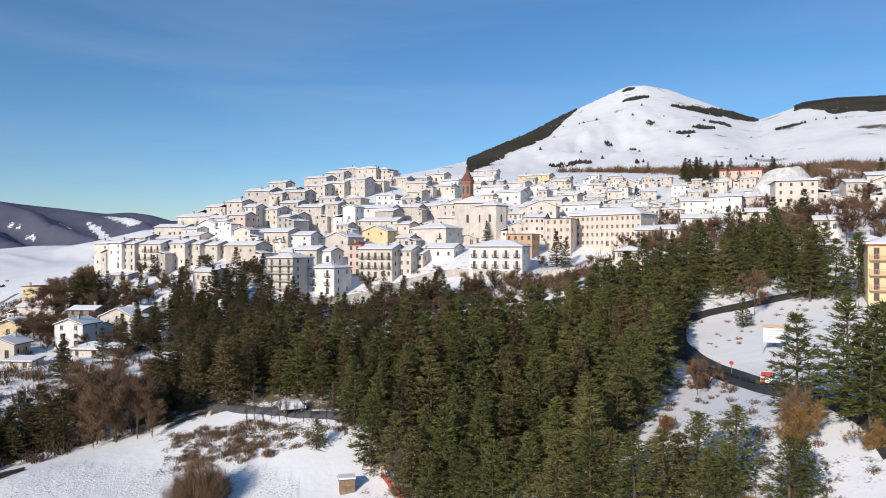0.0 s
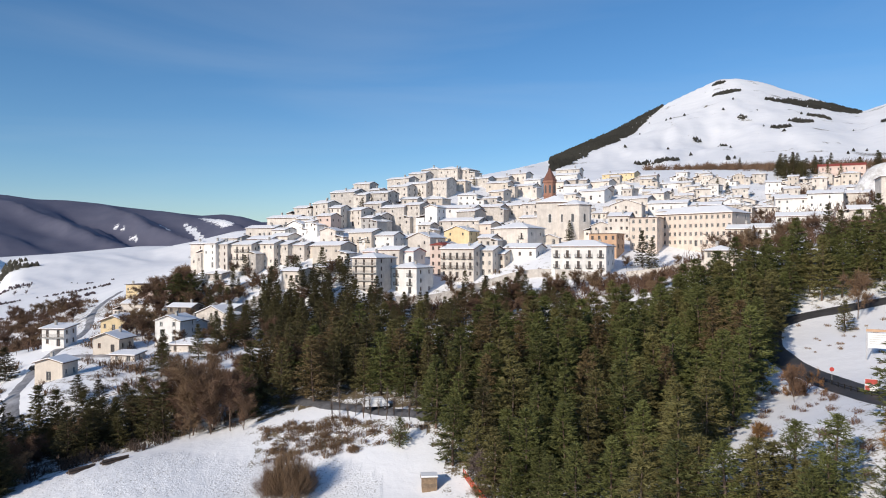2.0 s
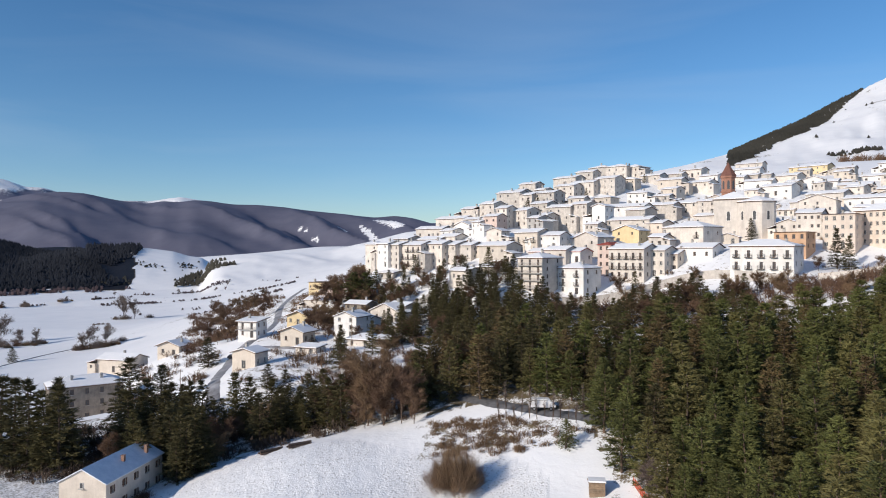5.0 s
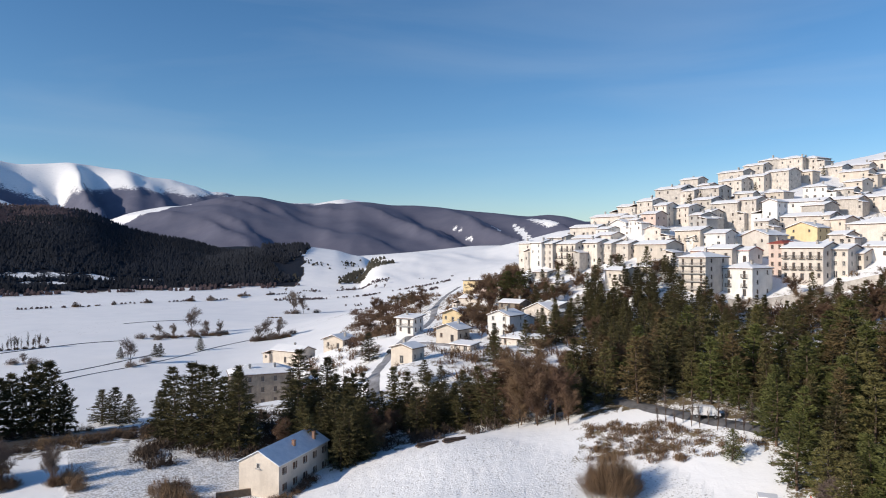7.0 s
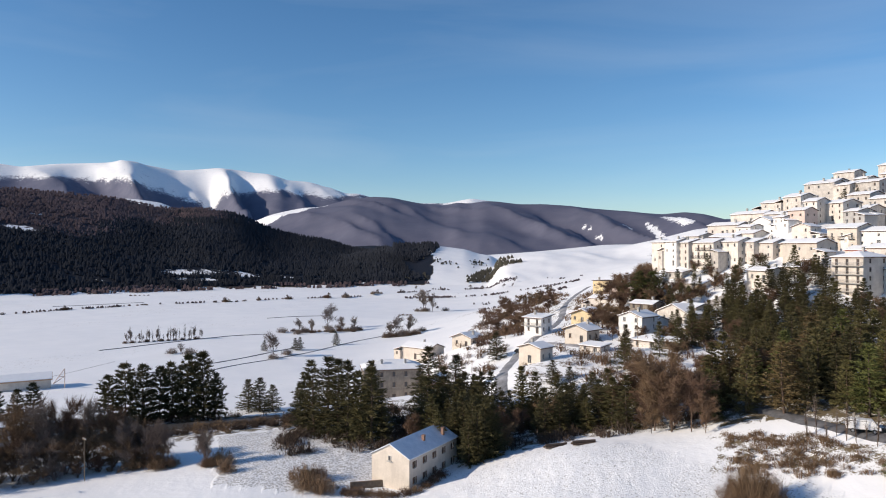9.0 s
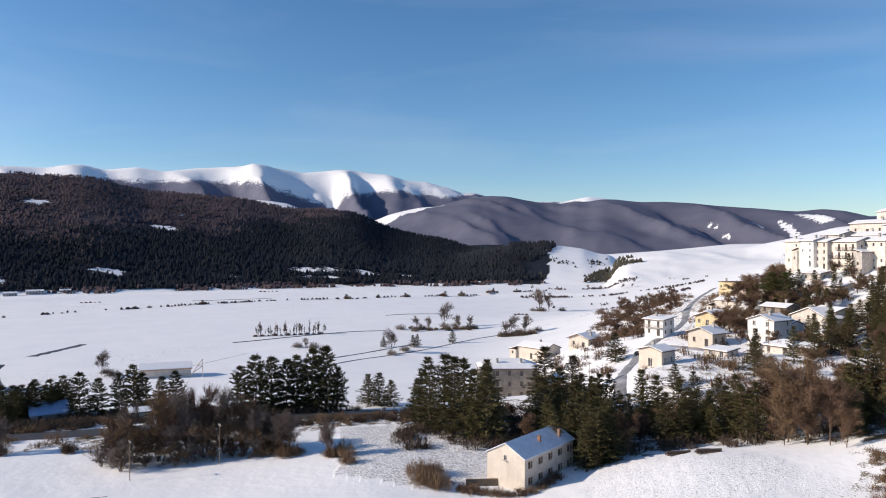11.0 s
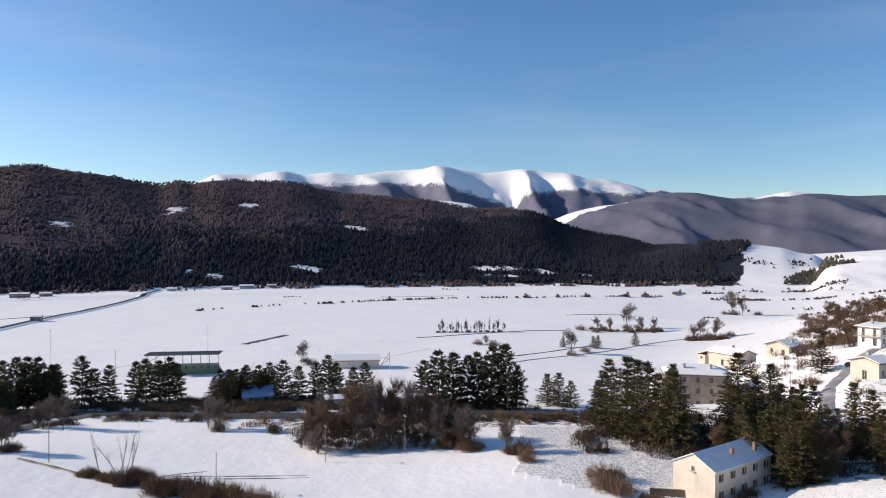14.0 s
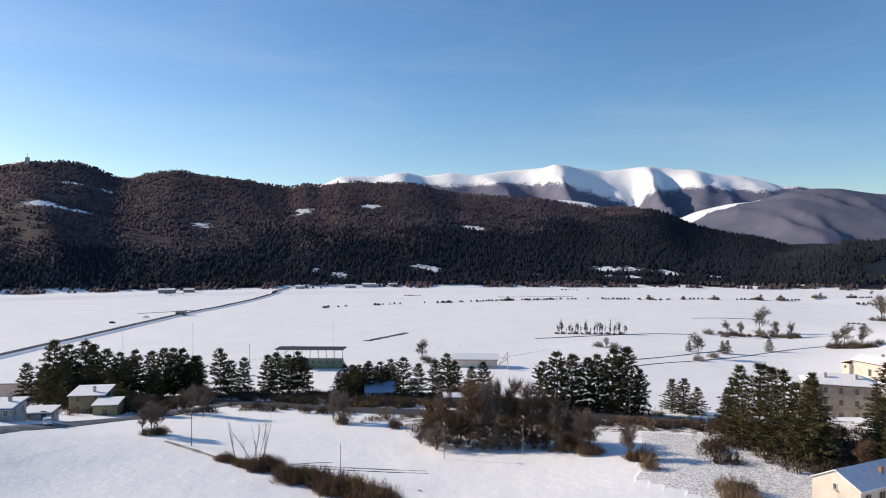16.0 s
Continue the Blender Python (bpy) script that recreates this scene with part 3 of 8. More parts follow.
# ---- trees ----
def frond(verts, faces, p, d, up, long, wide, sag, roll=0.0):
    """A tuft of needles: a narrow leaf with a drooping tip."""
    side = np.cross(d, up + roll)
    side = side / (np.linalg.norm(side) + 1e-9) * wide
    k = len(verts)
    verts += [tuple(p + side), tuple(p + d * long - up * sag), tuple(p - side)]
    faces.append((k, k + 1, k + 2))


def tube(verts, faces, p, q, r0, r1, sides=5):
    """A tapered round piece from p to q."""
    d = (q - p) / (np.linalg.norm(q - p) + 1e-9)
    a = np.cross(d, (0.31, 0.72, 0.62) if abs(d[2]) > 0.6 else (0.0, 0.0, 1.0))
    a /= np.linalg.norm(a)
    c = np.cross(d, a)
    k = len(verts)
    for s in range(sides):
        w = 2 * math.pi * s / sides
        n = a * math.cos(w) + c * math.sin(w)
        verts += [tuple(p + n * r0), tuple(q + n * r1)]
    for s in range(sides):
        t = (s + 1) % sides
        faces.append((k + 2 * s, k + 2 * t, k + 2 * t + 1, k + 2 * s + 1))


def conifer(name, label, seed, needles, tall=12.0, wide=2.6, bare=0.12, whorls=16, point=0.75, tufts=3, bulk=1.0):
    """A conifer at its base: tapered trunk with dead lower limbs, and a crown of drooping branches set with tufts."""
    rng = np.random.default_rng(seed)
    thing = tagged(new(name), label, "tree")
    v, f = [], []
    lean = rng.normal(0, 0.012, 2)
    spine = lambda h: np.array([lean[0] * h + 0.12 * math.sin(h * 0.5 + seed), lean[1] * h + 0.12 * math.cos(h * 0.43 + seed), h])
    heights = np.linspace(-0.6, tall, 7)
    for a, b in zip(heights, heights[1:]):
        tube(v, f, spine(a), spine(b), 0.19 * (1 - a / tall) + 0.03, 0.19 * (1 - b / tall) + 0.02, 5)
    cv, cf = [], []
    up = np.array([0.0, 0.0, 1.0])
    for w in range(whorls):
        u = min(1.0, (w + rng.uniform(-0.3, 0.3)) / (whorls - 1))
        h = tall * (bare + (0.985 - bare) * max(u, 0.0))
        radius = wide * (1 - max(u, 0) ** 1.35) ** point * (0.72 + 0.28 * min(1, 0.35 + 3.2 * max(u, 0))) + 0.30
        count = 6 if u < 0.8 else 5
        turn = rng.uniform(0, 6.28)
        for k in range(count):
            a = turn + 2 * math.pi * k / count + rng.uniform(-0.35, 0.35)
            reach = radius * rng.uniform(0.62, 1.16)
            rise = 0.10 + 0.55 * u + rng.uniform(-0.15, 0.15)
            out = np.array([math.cos(a), math.sin(a), rise])
            out /= np.linalg.norm(out)
            base = spine(h)
            end = base + out * reach - up * 0.16 * reach * (1 - u)
            if u < 0.9 and k % 2:
                tube(v, f, base, base + (end - base) * 0.7, 0.035, 0.012, 3)
            n = max(2, int(reach / 0.55))
            for s in range(n):
                q = (s + 0.6) / n
                p = base + (end - base) * q + rng.normal(0, 0.08, 3)
                for _ in range(2 * tufts if q > 0.25 else 4):
                    d = out + np.array([*rng.normal(0, 0.65, 2), rng.normal(0.12, 0.25)])
                    d /= np.linalg.norm(d)
                    frond(cv, cf, p + rng.normal(0, 0.12, 3), d, up, rng.uniform(0.5, 1.0) * bulk, rng.uniform(0.055, 0.115) * bulk, rng.uniform(0.02, 0.2), rng.normal(0, 1.0, 3))
    for k in range(5):
        frond(cv, cf, spine(tall * 0.965), np.array([math.cos(k), math.sin(k), 2.2]) / 2.5, up, 0.7, 0.12, 0)
    raw("trunk", v, f, BARK, thing, True)
    raw("crown", cv, cf, needles, thing)
    return thing


def bare_tree(name, label, seed, twigs, tall=9.0, spread=0.55, limbs=9, many=3, thin=0.020, stems=1, low=0.28, fine=24, girth=1.0):
    """A leafless tree: forking limbs, and a crown of fine twigs."""
    rng = np.random.default_rng(seed)
    thing = tagged(new(name), label, "tree")
    v, f, cv, cf = [], [], [], []

    def twig(p, d, long):
        side = np.cross(d, rng.normal(0, 1, 3))
        side = side / (np.linalg.norm(side) + 1e-9) * thin * rng.uniform(0.8, 1.6)
        k = len(cv)
        cv.extend([tuple(p + side), tuple(p - side), tuple(p + d * long + rng.normal(0, 0.09, 3))])
        cf.append((k, k + 1, k + 2))

    def grow(p, d, long, thick, level):
        q = p + d * long
        if level < 3 or len(v) % 2:
            tube(v, f, p, q, thick, thick * 0.62, 5 if level < 1 else 3)
        if level == 3:
            for _ in range(fine):
                e = d + rng.normal(0, 0.6, 3)
                twig(p + (q - p) * rng.uniform(0.1, 1.0), e / np.linalg.norm(e), tall * rng.uniform(0.08, 0.17))
            return
        if level == 2:
            for _ in range(fine // 2):
                e = d + rng.normal(0, 0.7, 3)
                twig(p + (q - p) * rng.uniform(0.0, 1.0), e / np.linalg.norm(e), tall * rng.uniform(0.06, 0.13))
        for _ in range(many + (level == 0) * (limbs - many)):
            s = rng.uniform(low, 1.0) if level == 0 else rng.uniform(0.35, 1.0)
            e = d * (1.0 if level else 1.1) + rng.normal(0, spread, 3) + np.array([0, 0, 0.22])
            e /= np.linalg.norm(e)
            grow(p + (q - p) * s, e, long * (rng.uniform(0.34, 0.5) if level == 0 else rng.uniform(0.5, 0.75)), thick * 0.45, level + 1)

    for s in range(stems):
        d = np.array([*rng.normal(0, 0.07 + 0.22 * (stems > 1), 2), 1.0])
        grow(np.array([*rng.normal(0, 0.25 * (stems > 1), 2), -0.4]), d / np.linalg.norm(d), tall * 0.66, (tall * 0.015 + 0.02) * girth, 0)
    raw("trunk", v, f, BARK, thing, True)
    raw("crown", cv, cf, twigs, thing)
    return thing


def shoots(seed, tall=2.2, wide=1.8, count=520, thin=0.028):
    """The corners and faces of a leafless shrub: many arching shoots from one stool."""
    rng = np.random.default_rng(seed)
    cv, cf = [], []
    for s in range(9):
        a = rng.uniform(0, 6.28)
        tube(cv, cf, np.array([0.25 * math.cos(a), 0.25 * math.sin(a), -0.3]), np.array([math.cos(a) * wide * 0.4, math.sin(a) * wide * 0.4, tall * 0.55]), 0.04, 0.015, 3)
    for s in range(2 * count):
        a, r = rng.uniform(0, 6.28), math.sqrt(rng.uniform(0, 1))
        lump = 0.72 + 0.30 * math.sin(a * 3 + seed) * math.cos(a * 2 + seed * 2) + 0.18 * math.sin(a * 7 + seed)
        top = tall * (1 - 0.45 * r * r) * (0.72 + 0.28 * math.sin(a * 5 + r * 6 + seed))
        p = np.array([math.cos(a) * r * wide * lump, math.sin(a) * r * wide * lump, top * rng.uniform(0.0, 0.9)])
        d = p / np.array([wide, wide, tall]) * 0.5 + rng.normal(0, 0.34, 3) + np.array([0, 0, 0.65])
        d *= rng.uniform(0.16, 0.40) * tall / np.linalg.norm(d)
        side = np.cross(d, rng.normal(0, 1, 3))
        side = side / (np.linalg.norm(side) + 1e-9) * thin
        k = len(cv)
        cv += [tuple(p + side), tuple(p - side), tuple(p + d)]
        cf.append((k, k + 1, k + 2))
    return cv, cf


def bush(name, label, seed, twigs, tall=2.2, wide=1.8, count=900, thin=0.018):
    """A leafless shrub as one tangle of shoots."""
    return tagged(raw(name, *shoots(seed, tall, wide, count, thin), twigs), label, "shrub")


def undergrowth(name, label, mat, table, count, low, high, seed, wide=1.3):
    """Scrub that nobody could count, as one mesh spread over a stretch of the plan."""
    rng = np.random.default_rng(seed)
    forms = [shoots(seed + k, 1.0, 0.75, 75, 0.021) for k in range(3)]
    t = np.array(table)
    b = rng.uniform(t[0, 0], t[-1, 0], count * 8)
    r = np.sqrt(rng.uniform(t[:, 1].min() ** 2, t[:, 2].max() ** 2, count * 8))
    x, y = r * np.sin(np.radians(b)), r * np.cos(np.radians(b))
    ok = inside(b, r, table) & (layers(x / 9, y / 9, seed) > rng.uniform(-0.9, 0.35, len(b))) & off_road(x, y)
    x, y = x[ok][:count], y[ok][:count]
    z = ground(x, y)
    verts, faces = [], []
    for k in range(len(x)):
        v, f = forms[k % 3]
        h, a = rng.uniform(low, high), rng.uniform(0, 6.28)
        w = h * wide * rng.uniform(0.8, 1.3)
        q = np.array(v) @ np.array([[w * math.cos(a), w * math.sin(a), 0], [-w * math.sin(a), w * math.cos(a), 0], [0, 0, h]]) + (x[k], y[k], z[k])
        i = len(verts)
        verts.extend(q.tolist())
        faces.extend(tuple(i + j for j in c) for c in f)
    return tagged(raw(name, verts, faces, mat), label, "undergrowth", kind="stuff")


class Kind:
    """A few trees of one kind, each built once; plant() sets copies of them on the ground."""

    def __init__(self, makers, own):
        self.makers, self.own, self.used, self.count = makers, own, {}, 0

    def plant(self, x, y, tall, group="", rng=random, fat=1.0):
        k = self.count % len(self.makers)
        self.count += 1
        s = tall / self.own
        z = float(ground(x, y))
        m = Matrix.LocRotScale((x, y, z), Euler((0, 0, rng.uniform(0, 6.28))), (s * fat, s * fat, s))
        if k not in self.used:
            self.used[k] = self.makers[k]()
            thing = self.used[k]
            thing.matrix_basis = m
        else:
            first = self.used[k]
            thing = copy_thing(first, m)
            thing.matrix_basis = m
        return tagged(thing, group=group)


pines = Kind([lambda s=s: conifer("pine_tree", "green black pine with a dense broad crown", s, NEEDLES, 12.0, 3.1, 0.10, 16, 0.70, 7, 0.84) for s in (1, 2, 3, 4, 5)]
             + [lambda s=s: conifer("pine_tree", "yellow-green pine with a light broad crown", s, NEEDLES_YELLOW, 12.0, 3.0, 0.10, 16, 0.70, 7, 0.84) for s in (6, 7)], 12.0)
brown_pines = Kind([lambda s=s: conifer("pine_tree", "browned pine with thin olive-brown needles", s, NEEDLES_BROWN, 12.0, 2.9, 0.12, 16, 0.75, 6, 0.82) for s in (8, 9)], 12.0)
firs = Kind([lambda s=s: conifer("fir_tree", "tall dark green conifer with drooping branches", s, NEEDLES_DARK, 14.0, 3.3, 0.06, 18, 0.85, 7, 0.88) for s in (11, 12, 13, 14)], 14.0)
row_pines = Kind([lambda s=s: conifer("pine_tree", "dark pine with layered branches standing in snow", s, NEEDLES_DARK, 13.0, 3.6, 0.13, 15, 0.55, 9, 1.02) for s in (21, 22, 23, 24)], 13.0)
near_pines = Kind([lambda s=s: conifer("pine_tree", "young green pine with fine dense needles", s, NEEDLES_YELLOW if s == 16 else NEEDLES, 8.0, 2.7, 0.06, 17, 0.72, 7, 0.62) for s in (15, 16, 17)], 8.0)
larches = Kind([lambda s=s: bare_tree("bare_tree", "leafless brown tree with a dense twiggy crown", s, TWIGS, 11.0, 0.44, 13, 3, 0.022, 1, 0.10, 34, 0.65) for s in (31, 32, 33)], 11.0)
thickets = Kind([lambda s=s: bare_tree("thicket_tree", "leafless brown many-stemmed tree, bushy from the ground", s, TWIGS_GREY if s == 35 else TWIGS, 10.0, 0.52, 8, 3, 0.020, 4, 0.02, 20, 0.6) for s in (34, 35, 36)], 10.0)
grey_trees = Kind([lambda s=s: bare_tree("field_tree", "leafless grey-brown broadleaf tree", s, TWIGS_GREY, 10.0, 0.40, 14, 3, 0.021, 1, 0.12, 20, 0.7) for s in (41, 42, 43)], 10.0)
poplars = Kind([lambda s=s: bare_tree("poplar_sapling", "thin leafless upright sapling", s, TWIGS_GREY, 8.0, 0.13, 5, 1, 0.012, 2, fine=5, girth=0.4) for s in (51, 52)], 8.0)
field_poplars = Kind([lambda s=s: bare_tree("field_tree", "thin leafless upright tree in a field row", s, TWIGS_GREY, 8.0, 0.12, 18, 1, 0.015, 1, 0.05, 9, 0.8) for s in (53, 54)], 8.0)
big_bushes = Kind([lambda s=s: bush("bush", "big round leafless red-brown bush on snow", s, TWIGS, 5.0, 4.0, 2600, 0.017) for s in (64, 65)], 5.0)
bushes = Kind([lambda s=s: bush("bush", "leafless brown bush on snow", s, TWIGS) for s in (61, 62, 63)], 2.2)
grey_bushes = Kind([lambda s=s: bush("bush", "leafless grey-brown bush on snow", s, TWIGS_GREY, count=640) for s in (71, 72)], 2.2)
rust_bushes = Kind([lambda s=s: bush("bush", "rust-coloured dry bush on snow", s, TWIGS_RUST) for s in (81, 82)], 2.2)
rust_thickets = Kind([lambda s=s: bare_tree("thicket_tree", "rust-brown many-stemmed dry tree, bushy from the ground", s, TWIGS_RUST, 5.0, 0.6, 6, 3, 0.016, 5, 0.05) for s in (91, 92)], 5.0)

# ---- building kit ----
PLASTER = {
    "white": worn("white_render", (0.83, 0.81, 0.78), (0.67, 0.65, 0.62), 0.85, 0.4, 4.0, 0.2, 0.01, 0.05, streaks=0.45),
    "cream": worn("cream_render", (0.715, 0.655, 0.59), (0.53, 0.48, 0.43), 0.85, 0.4, 4.0, 0.25, 0.015, 0.12, streaks=0.45),
    "tan": worn("tan_render", (0.655, 0.585, 0.505), (0.52, 0.46, 0.395), 0.85, 0.4, 4.0, 0.25, 0.015, 0.10, streaks=0.45),
    "stone": worn("old_limestone", (0.665, 0.615, 0.56), (0.43, 0.39, 0.35), 0.9, 0.8, 5.0, 0.6, 0.04, 0.15, streaks=0.45),
    "olive": worn("olive_render", (0.30, 0.27, 0.16), (0.20, 0.18, 0.11), 0.85, 0.4, 4.0, 0.25, 0.015, 0.08, streaks=0.45),
    "brown": worn("brown_stone", (0.35, 0.295, 0.24), (0.22, 0.185, 0.152), 0.9, 0.8, 5.0, 0.6, 0.04, 0.08, streaks=0.45),
    "grey": worn("grey_cement", (0.480, 0.463, 0.443), (0.354, 0.337, 0.324), 0.9, 0.4, 4.0, 0.3, 0.02, 0.10, streaks=0.45),
    "yellow": worn("yellow_render", (0.723, 0.581, 0.355), (0.594, 0.468, 0.284), 0.85, 0.4, 4.0, 0.2, 0.01, 0.08, streaks=0.45),
    "pink": worn("pink_render", (0.653, 0.519, 0.457), (0.532, 0.419, 0.365), 0.85, 0.4, 4.0, 0.2, 0.01, 0.08, streaks=0.45),
    "peach": worn("peach_render", (0.697, 0.605, 0.525), (0.572, 0.489, 0.418), 0.85, 0.4, 4.0, 0.2, 0.01, 0.05, streaks=0.45),
    "orange": worn("orange_render", (0.583, 0.391, 0.257), (0.466, 0.299, 0.199), 0.85, 0.4, 4.0, 0.2, 0.01, 0.05, streaks=0.45),
}
TILES = worn("brown_roof_tiles", (0.20, 0.12, 0.085), (0.10, 0.065, 0.05), 0.85, 1.0, 8.0, 0.4, 0.03, 0.2)
RED_TILES = worn("red_roof_tiles", (0.42, 0.10, 0.07), (0.28, 0.06, 0.045), 0.8, 1.0, 8.0, 0.4, 0.03, 0.1)
BRICK = worn("red_brick", (0.34, 0.19, 0.14), (0.25, 0.13, 0.095), 0.9, 1.2, 9.0, 0.4, 0.02, 0.1)
SPIRE_TILES = worn("dark_red_spire_tiles", (0.22, 0.105, 0.08), (0.15, 0.07, 0.055), 0.85, 1.2, 9.0, 0.4, 0.02, 0.05)
GLASS = glass_material("dark_window_glass", (0.085, 0.085, 0.088))
WOOD = worn("brown_window_wood", (0.22, 0.12, 0.07), (0.12, 0.065, 0.04), 0.6, 2.0, 12.0, 0.1, 0.005, 0.3)
PALE_WOOD = worn("white_window_wood", (0.70, 0.68, 0.64), (0.58, 0.56, 0.52), 0.5, 2.0, 12.0, 0.1, 0.005, 0.1)
CONCRETE = worn("concrete", (0.48, 0.46, 0.43), (0.33, 0.32, 0.30), 0.9, 0.7, 6.0, 0.3, 0.015, 0.12)
IRON = worn("dark_iron", (0.06, 0.055, 0.05), (0.03, 0.028, 0.026), 0.5, 3.0, 12.0, 0.1, 0.004, 0.2, 0.6)
STEEL = worn("galvanised_steel", (0.50, 0.50, 0.50), (0.36, 0.36, 0.37), 0.45, 2.0, 9.0, 0.1, 0.004, 0.1, 0.7)


def box(bm, x0, y0, z0, x1, y1, z1):
    v = [bm.verts.new(c) for c in ((x0, y0, z0), (x1, y0, z0), (x1, y1, z0), (x0, y1, z0), (x0, y0, z1), (x1, y0, z1), (x1, y1, z1), (x0, y1, z1))]
    for f in ((3, 2, 1, 0), (4, 5, 6, 7), (0, 1, 5, 4), (1, 2, 6, 5), (2, 3, 7, 6), (3, 0, 4, 7)):
        bm.faces.new([v[k] for k in f])


def boxes(*rows):
    bm = bmesh.new()
    for row in rows:
        box(bm, *row)
    return bm


SHARED = {}
SITES = []


def shared(name, key, make, mat, parent, m, second=None):
    """An object on a mesh that all pieces of the same key share."""
    if key not in SHARED:
        bm = make()
        SHARED[key] = bpy.data.meshes.new(name)
        bm.to_mesh(SHARED[key])
        bm.free()
        SHARED[key].materials.append(mat)
        if second is not None:
            SHARED[key].materials.append(second)
    ob = new(name, SHARED[key])
    ob.parent = parent
    ob.matrix_basis = m
    return ob


def frame_mesh(w, h, split):
    t = 0.07
    rows = [(-w / 2, -0.05, 0, -w / 2 + t, 0.03, h), (w / 2 - t, -0.05, 0, w / 2, 0.03, h), (-w / 2 + t, -0.05, h - t, w / 2 - t, 0.03, h), (-w / 2 + t, -0.05, 0, w / 2 - t, 0.03, t)]
    if split:
        rows.append((-0.035, -0.045, t, 0.035, 0.03, h - t))
    return boxes(*rows)


def far_window(w, h):
    """Frame and pane of a small window as one stepped piece."""
    bm = bmesh.new()
    t = 0.08
    rect = lambda u, low, high, y: [bm.verts.new((-u, y, low)), bm.verts.new((u, y, low)), bm.verts.new((u, y, high)), bm.verts.new((-u, y, high))]
    rings = [rect(w / 2, 0, h, 0.03), rect(w / 2, 0, h, -0.05), rect(w / 2 - t, t, h - t, -0.05), rect(w / 2 - t, t, h - t, 0.0)]
    for a, b in zip(rings, rings[1:]):
        for k in range(4):
            bm.faces.new([a[k], a[(k + 1) % 4], b[(k + 1) % 4], b[k]])
    bm.faces.new(rings[-1]).material_index = 1
    return bm


def window(parent, m, w, h, wood, sill=True, shutters=None, door=False):
    """A window set into its opening: frame, pane, sill and, on some houses, open shutters."""
    key = (round(w, 1), round(h, 1))
    w, h = key
    if not sill and not door:
        return shared("window", ("far", key, wood.name), lambda: far_window(w, h), wood, parent, m, GLASS)
    ob = shared("door" if door else "window", ("frame", key, wood.name, door), lambda: frame_mesh(w, h, w > 0.75), wood, parent, m)
    shared("pane", ("pane", key), lambda: boxes((-w / 2 + 0.06, -0.01, 0.06, w / 2 - 0.06, 0.015, h - 0.06)), GLASS, ob, Matrix())
    if sill and not door:
        shared("sill", ("sill", w), lambda: boxes((-w / 2 - 0.12, -0.32, -0.09, w / 2 + 0.12, 0.02, -0.003)), CONCRETE, ob, Matrix())
    if shutters is not None:
        for s in (-1, 1):
            shared("shutter", ("shutter", key, shutters.name), lambda: boxes((-w / 4, -0.03, 0, w / 4, 0.012, h), (-w / 4 + 0.05, -0.045, 0.08, w / 4 - 0.05, -0.03, h / 2 - 0.05), (-w / 4 + 0.05, -0.045, h / 2 + 0.05, w / 4 - 0.05, -0.03, h - 0.08)),
                   shutters, ob, Matrix.Translation((s * (w * 0.75 + 0.02), -0.225, 0)))
    return ob


def balcony_mesh(w, deep):
    rows = [(-w / 2, -deep, -0.16, w / 2, 0, 0)]
    rows += [(-w / 2, -deep, 0.95, w / 2, -deep + 0.05, 1.0), (-w / 2, -deep + 0.05, 0.95, -w / 2 + 0.05, 0, 1.0), (w / 2 - 0.05, -deep + 0.05, 0.95, w / 2, 0, 1.0)]
    n = max(3, int(w / 0.22))
    rows += [(-w / 2 + 0.01 + (w - 0.05) * k / n, -deep + 0.01, 0, -w / 2 + 0.035 + (w - 0.05) * k / n, -deep + 0.035, 0.95) for k in range(n + 1)]
    rows += [(s * (w / 2 - 0.03) - 0.012, -deep * q, 0, s * (w / 2 - 0.03) + 0.012, -deep * q + 0.025, 0.95) for s in (-1, 1) for q in (0.25, 0.5, 0.75)]
    return boxes(*rows)


def cuts(length, count, wide, edge=0.9):
    """Centres of openings spread evenly over a wall."""
    if count <= 0 or length < wide + 0.6:
        return []
    count = min(count, int((length - 0.6) / (wide + 0.5)) or 1)
    pitch = length / count
    return [pitch * (k + 0.5) for k in range(count)]


def wall_face(bm, origin, along, out, length, top, low, holes, depth=0.22):
    """One wall with its openings: holes are (left, right, bottom, top)."""
    def at3(u, v, n=0.0):
        return bm.verts.new(origin + along * u + Vector((0, 0, v)) - out * n)
    us = sorted({0.0, length, *(h[0] for h in holes), *(h[1] for h in holes)})
    vs = sorted({low, top, *(h[2] for h in holes), *(h[3] for h in holes)})
    taken = {(round(h[0], 3), round(h[2], 3)) for h in holes}
    open_at = lambda u, v: any(h[0] - 1e-4 <= u < h[1] - 1e-4 and h[2] - 1e-4 <= v < h[3] - 1e-4 for h in holes)
    for u0, u1 in zip(us, us[1:]):
        run = None
        for v0, v1 in zip(vs, vs[1:]):
            if open_at(u0, v0):
                if run is not None:
                    bm.faces.new([at3(u0, run), at3(u1, run), at3(u1, v0), at3(u0, v0)])
                    run = None
            elif run is None:
                run = v0
        if run is not None:
            bm.faces.new([at3(u0, run), at3(u1, run), at3(u1, top), at3(u0, top)])
    for a, b, c, d in holes:
        for (p, q), (r, s) in (((a, c), (b, c)), ((b, c), (b, d)), ((b, d), (a, d)), ((a, d), (a, c))):
            bm.faces.new([at3(p, q), at3(p, q, depth), at3(r, s, depth), at3(r, s)])


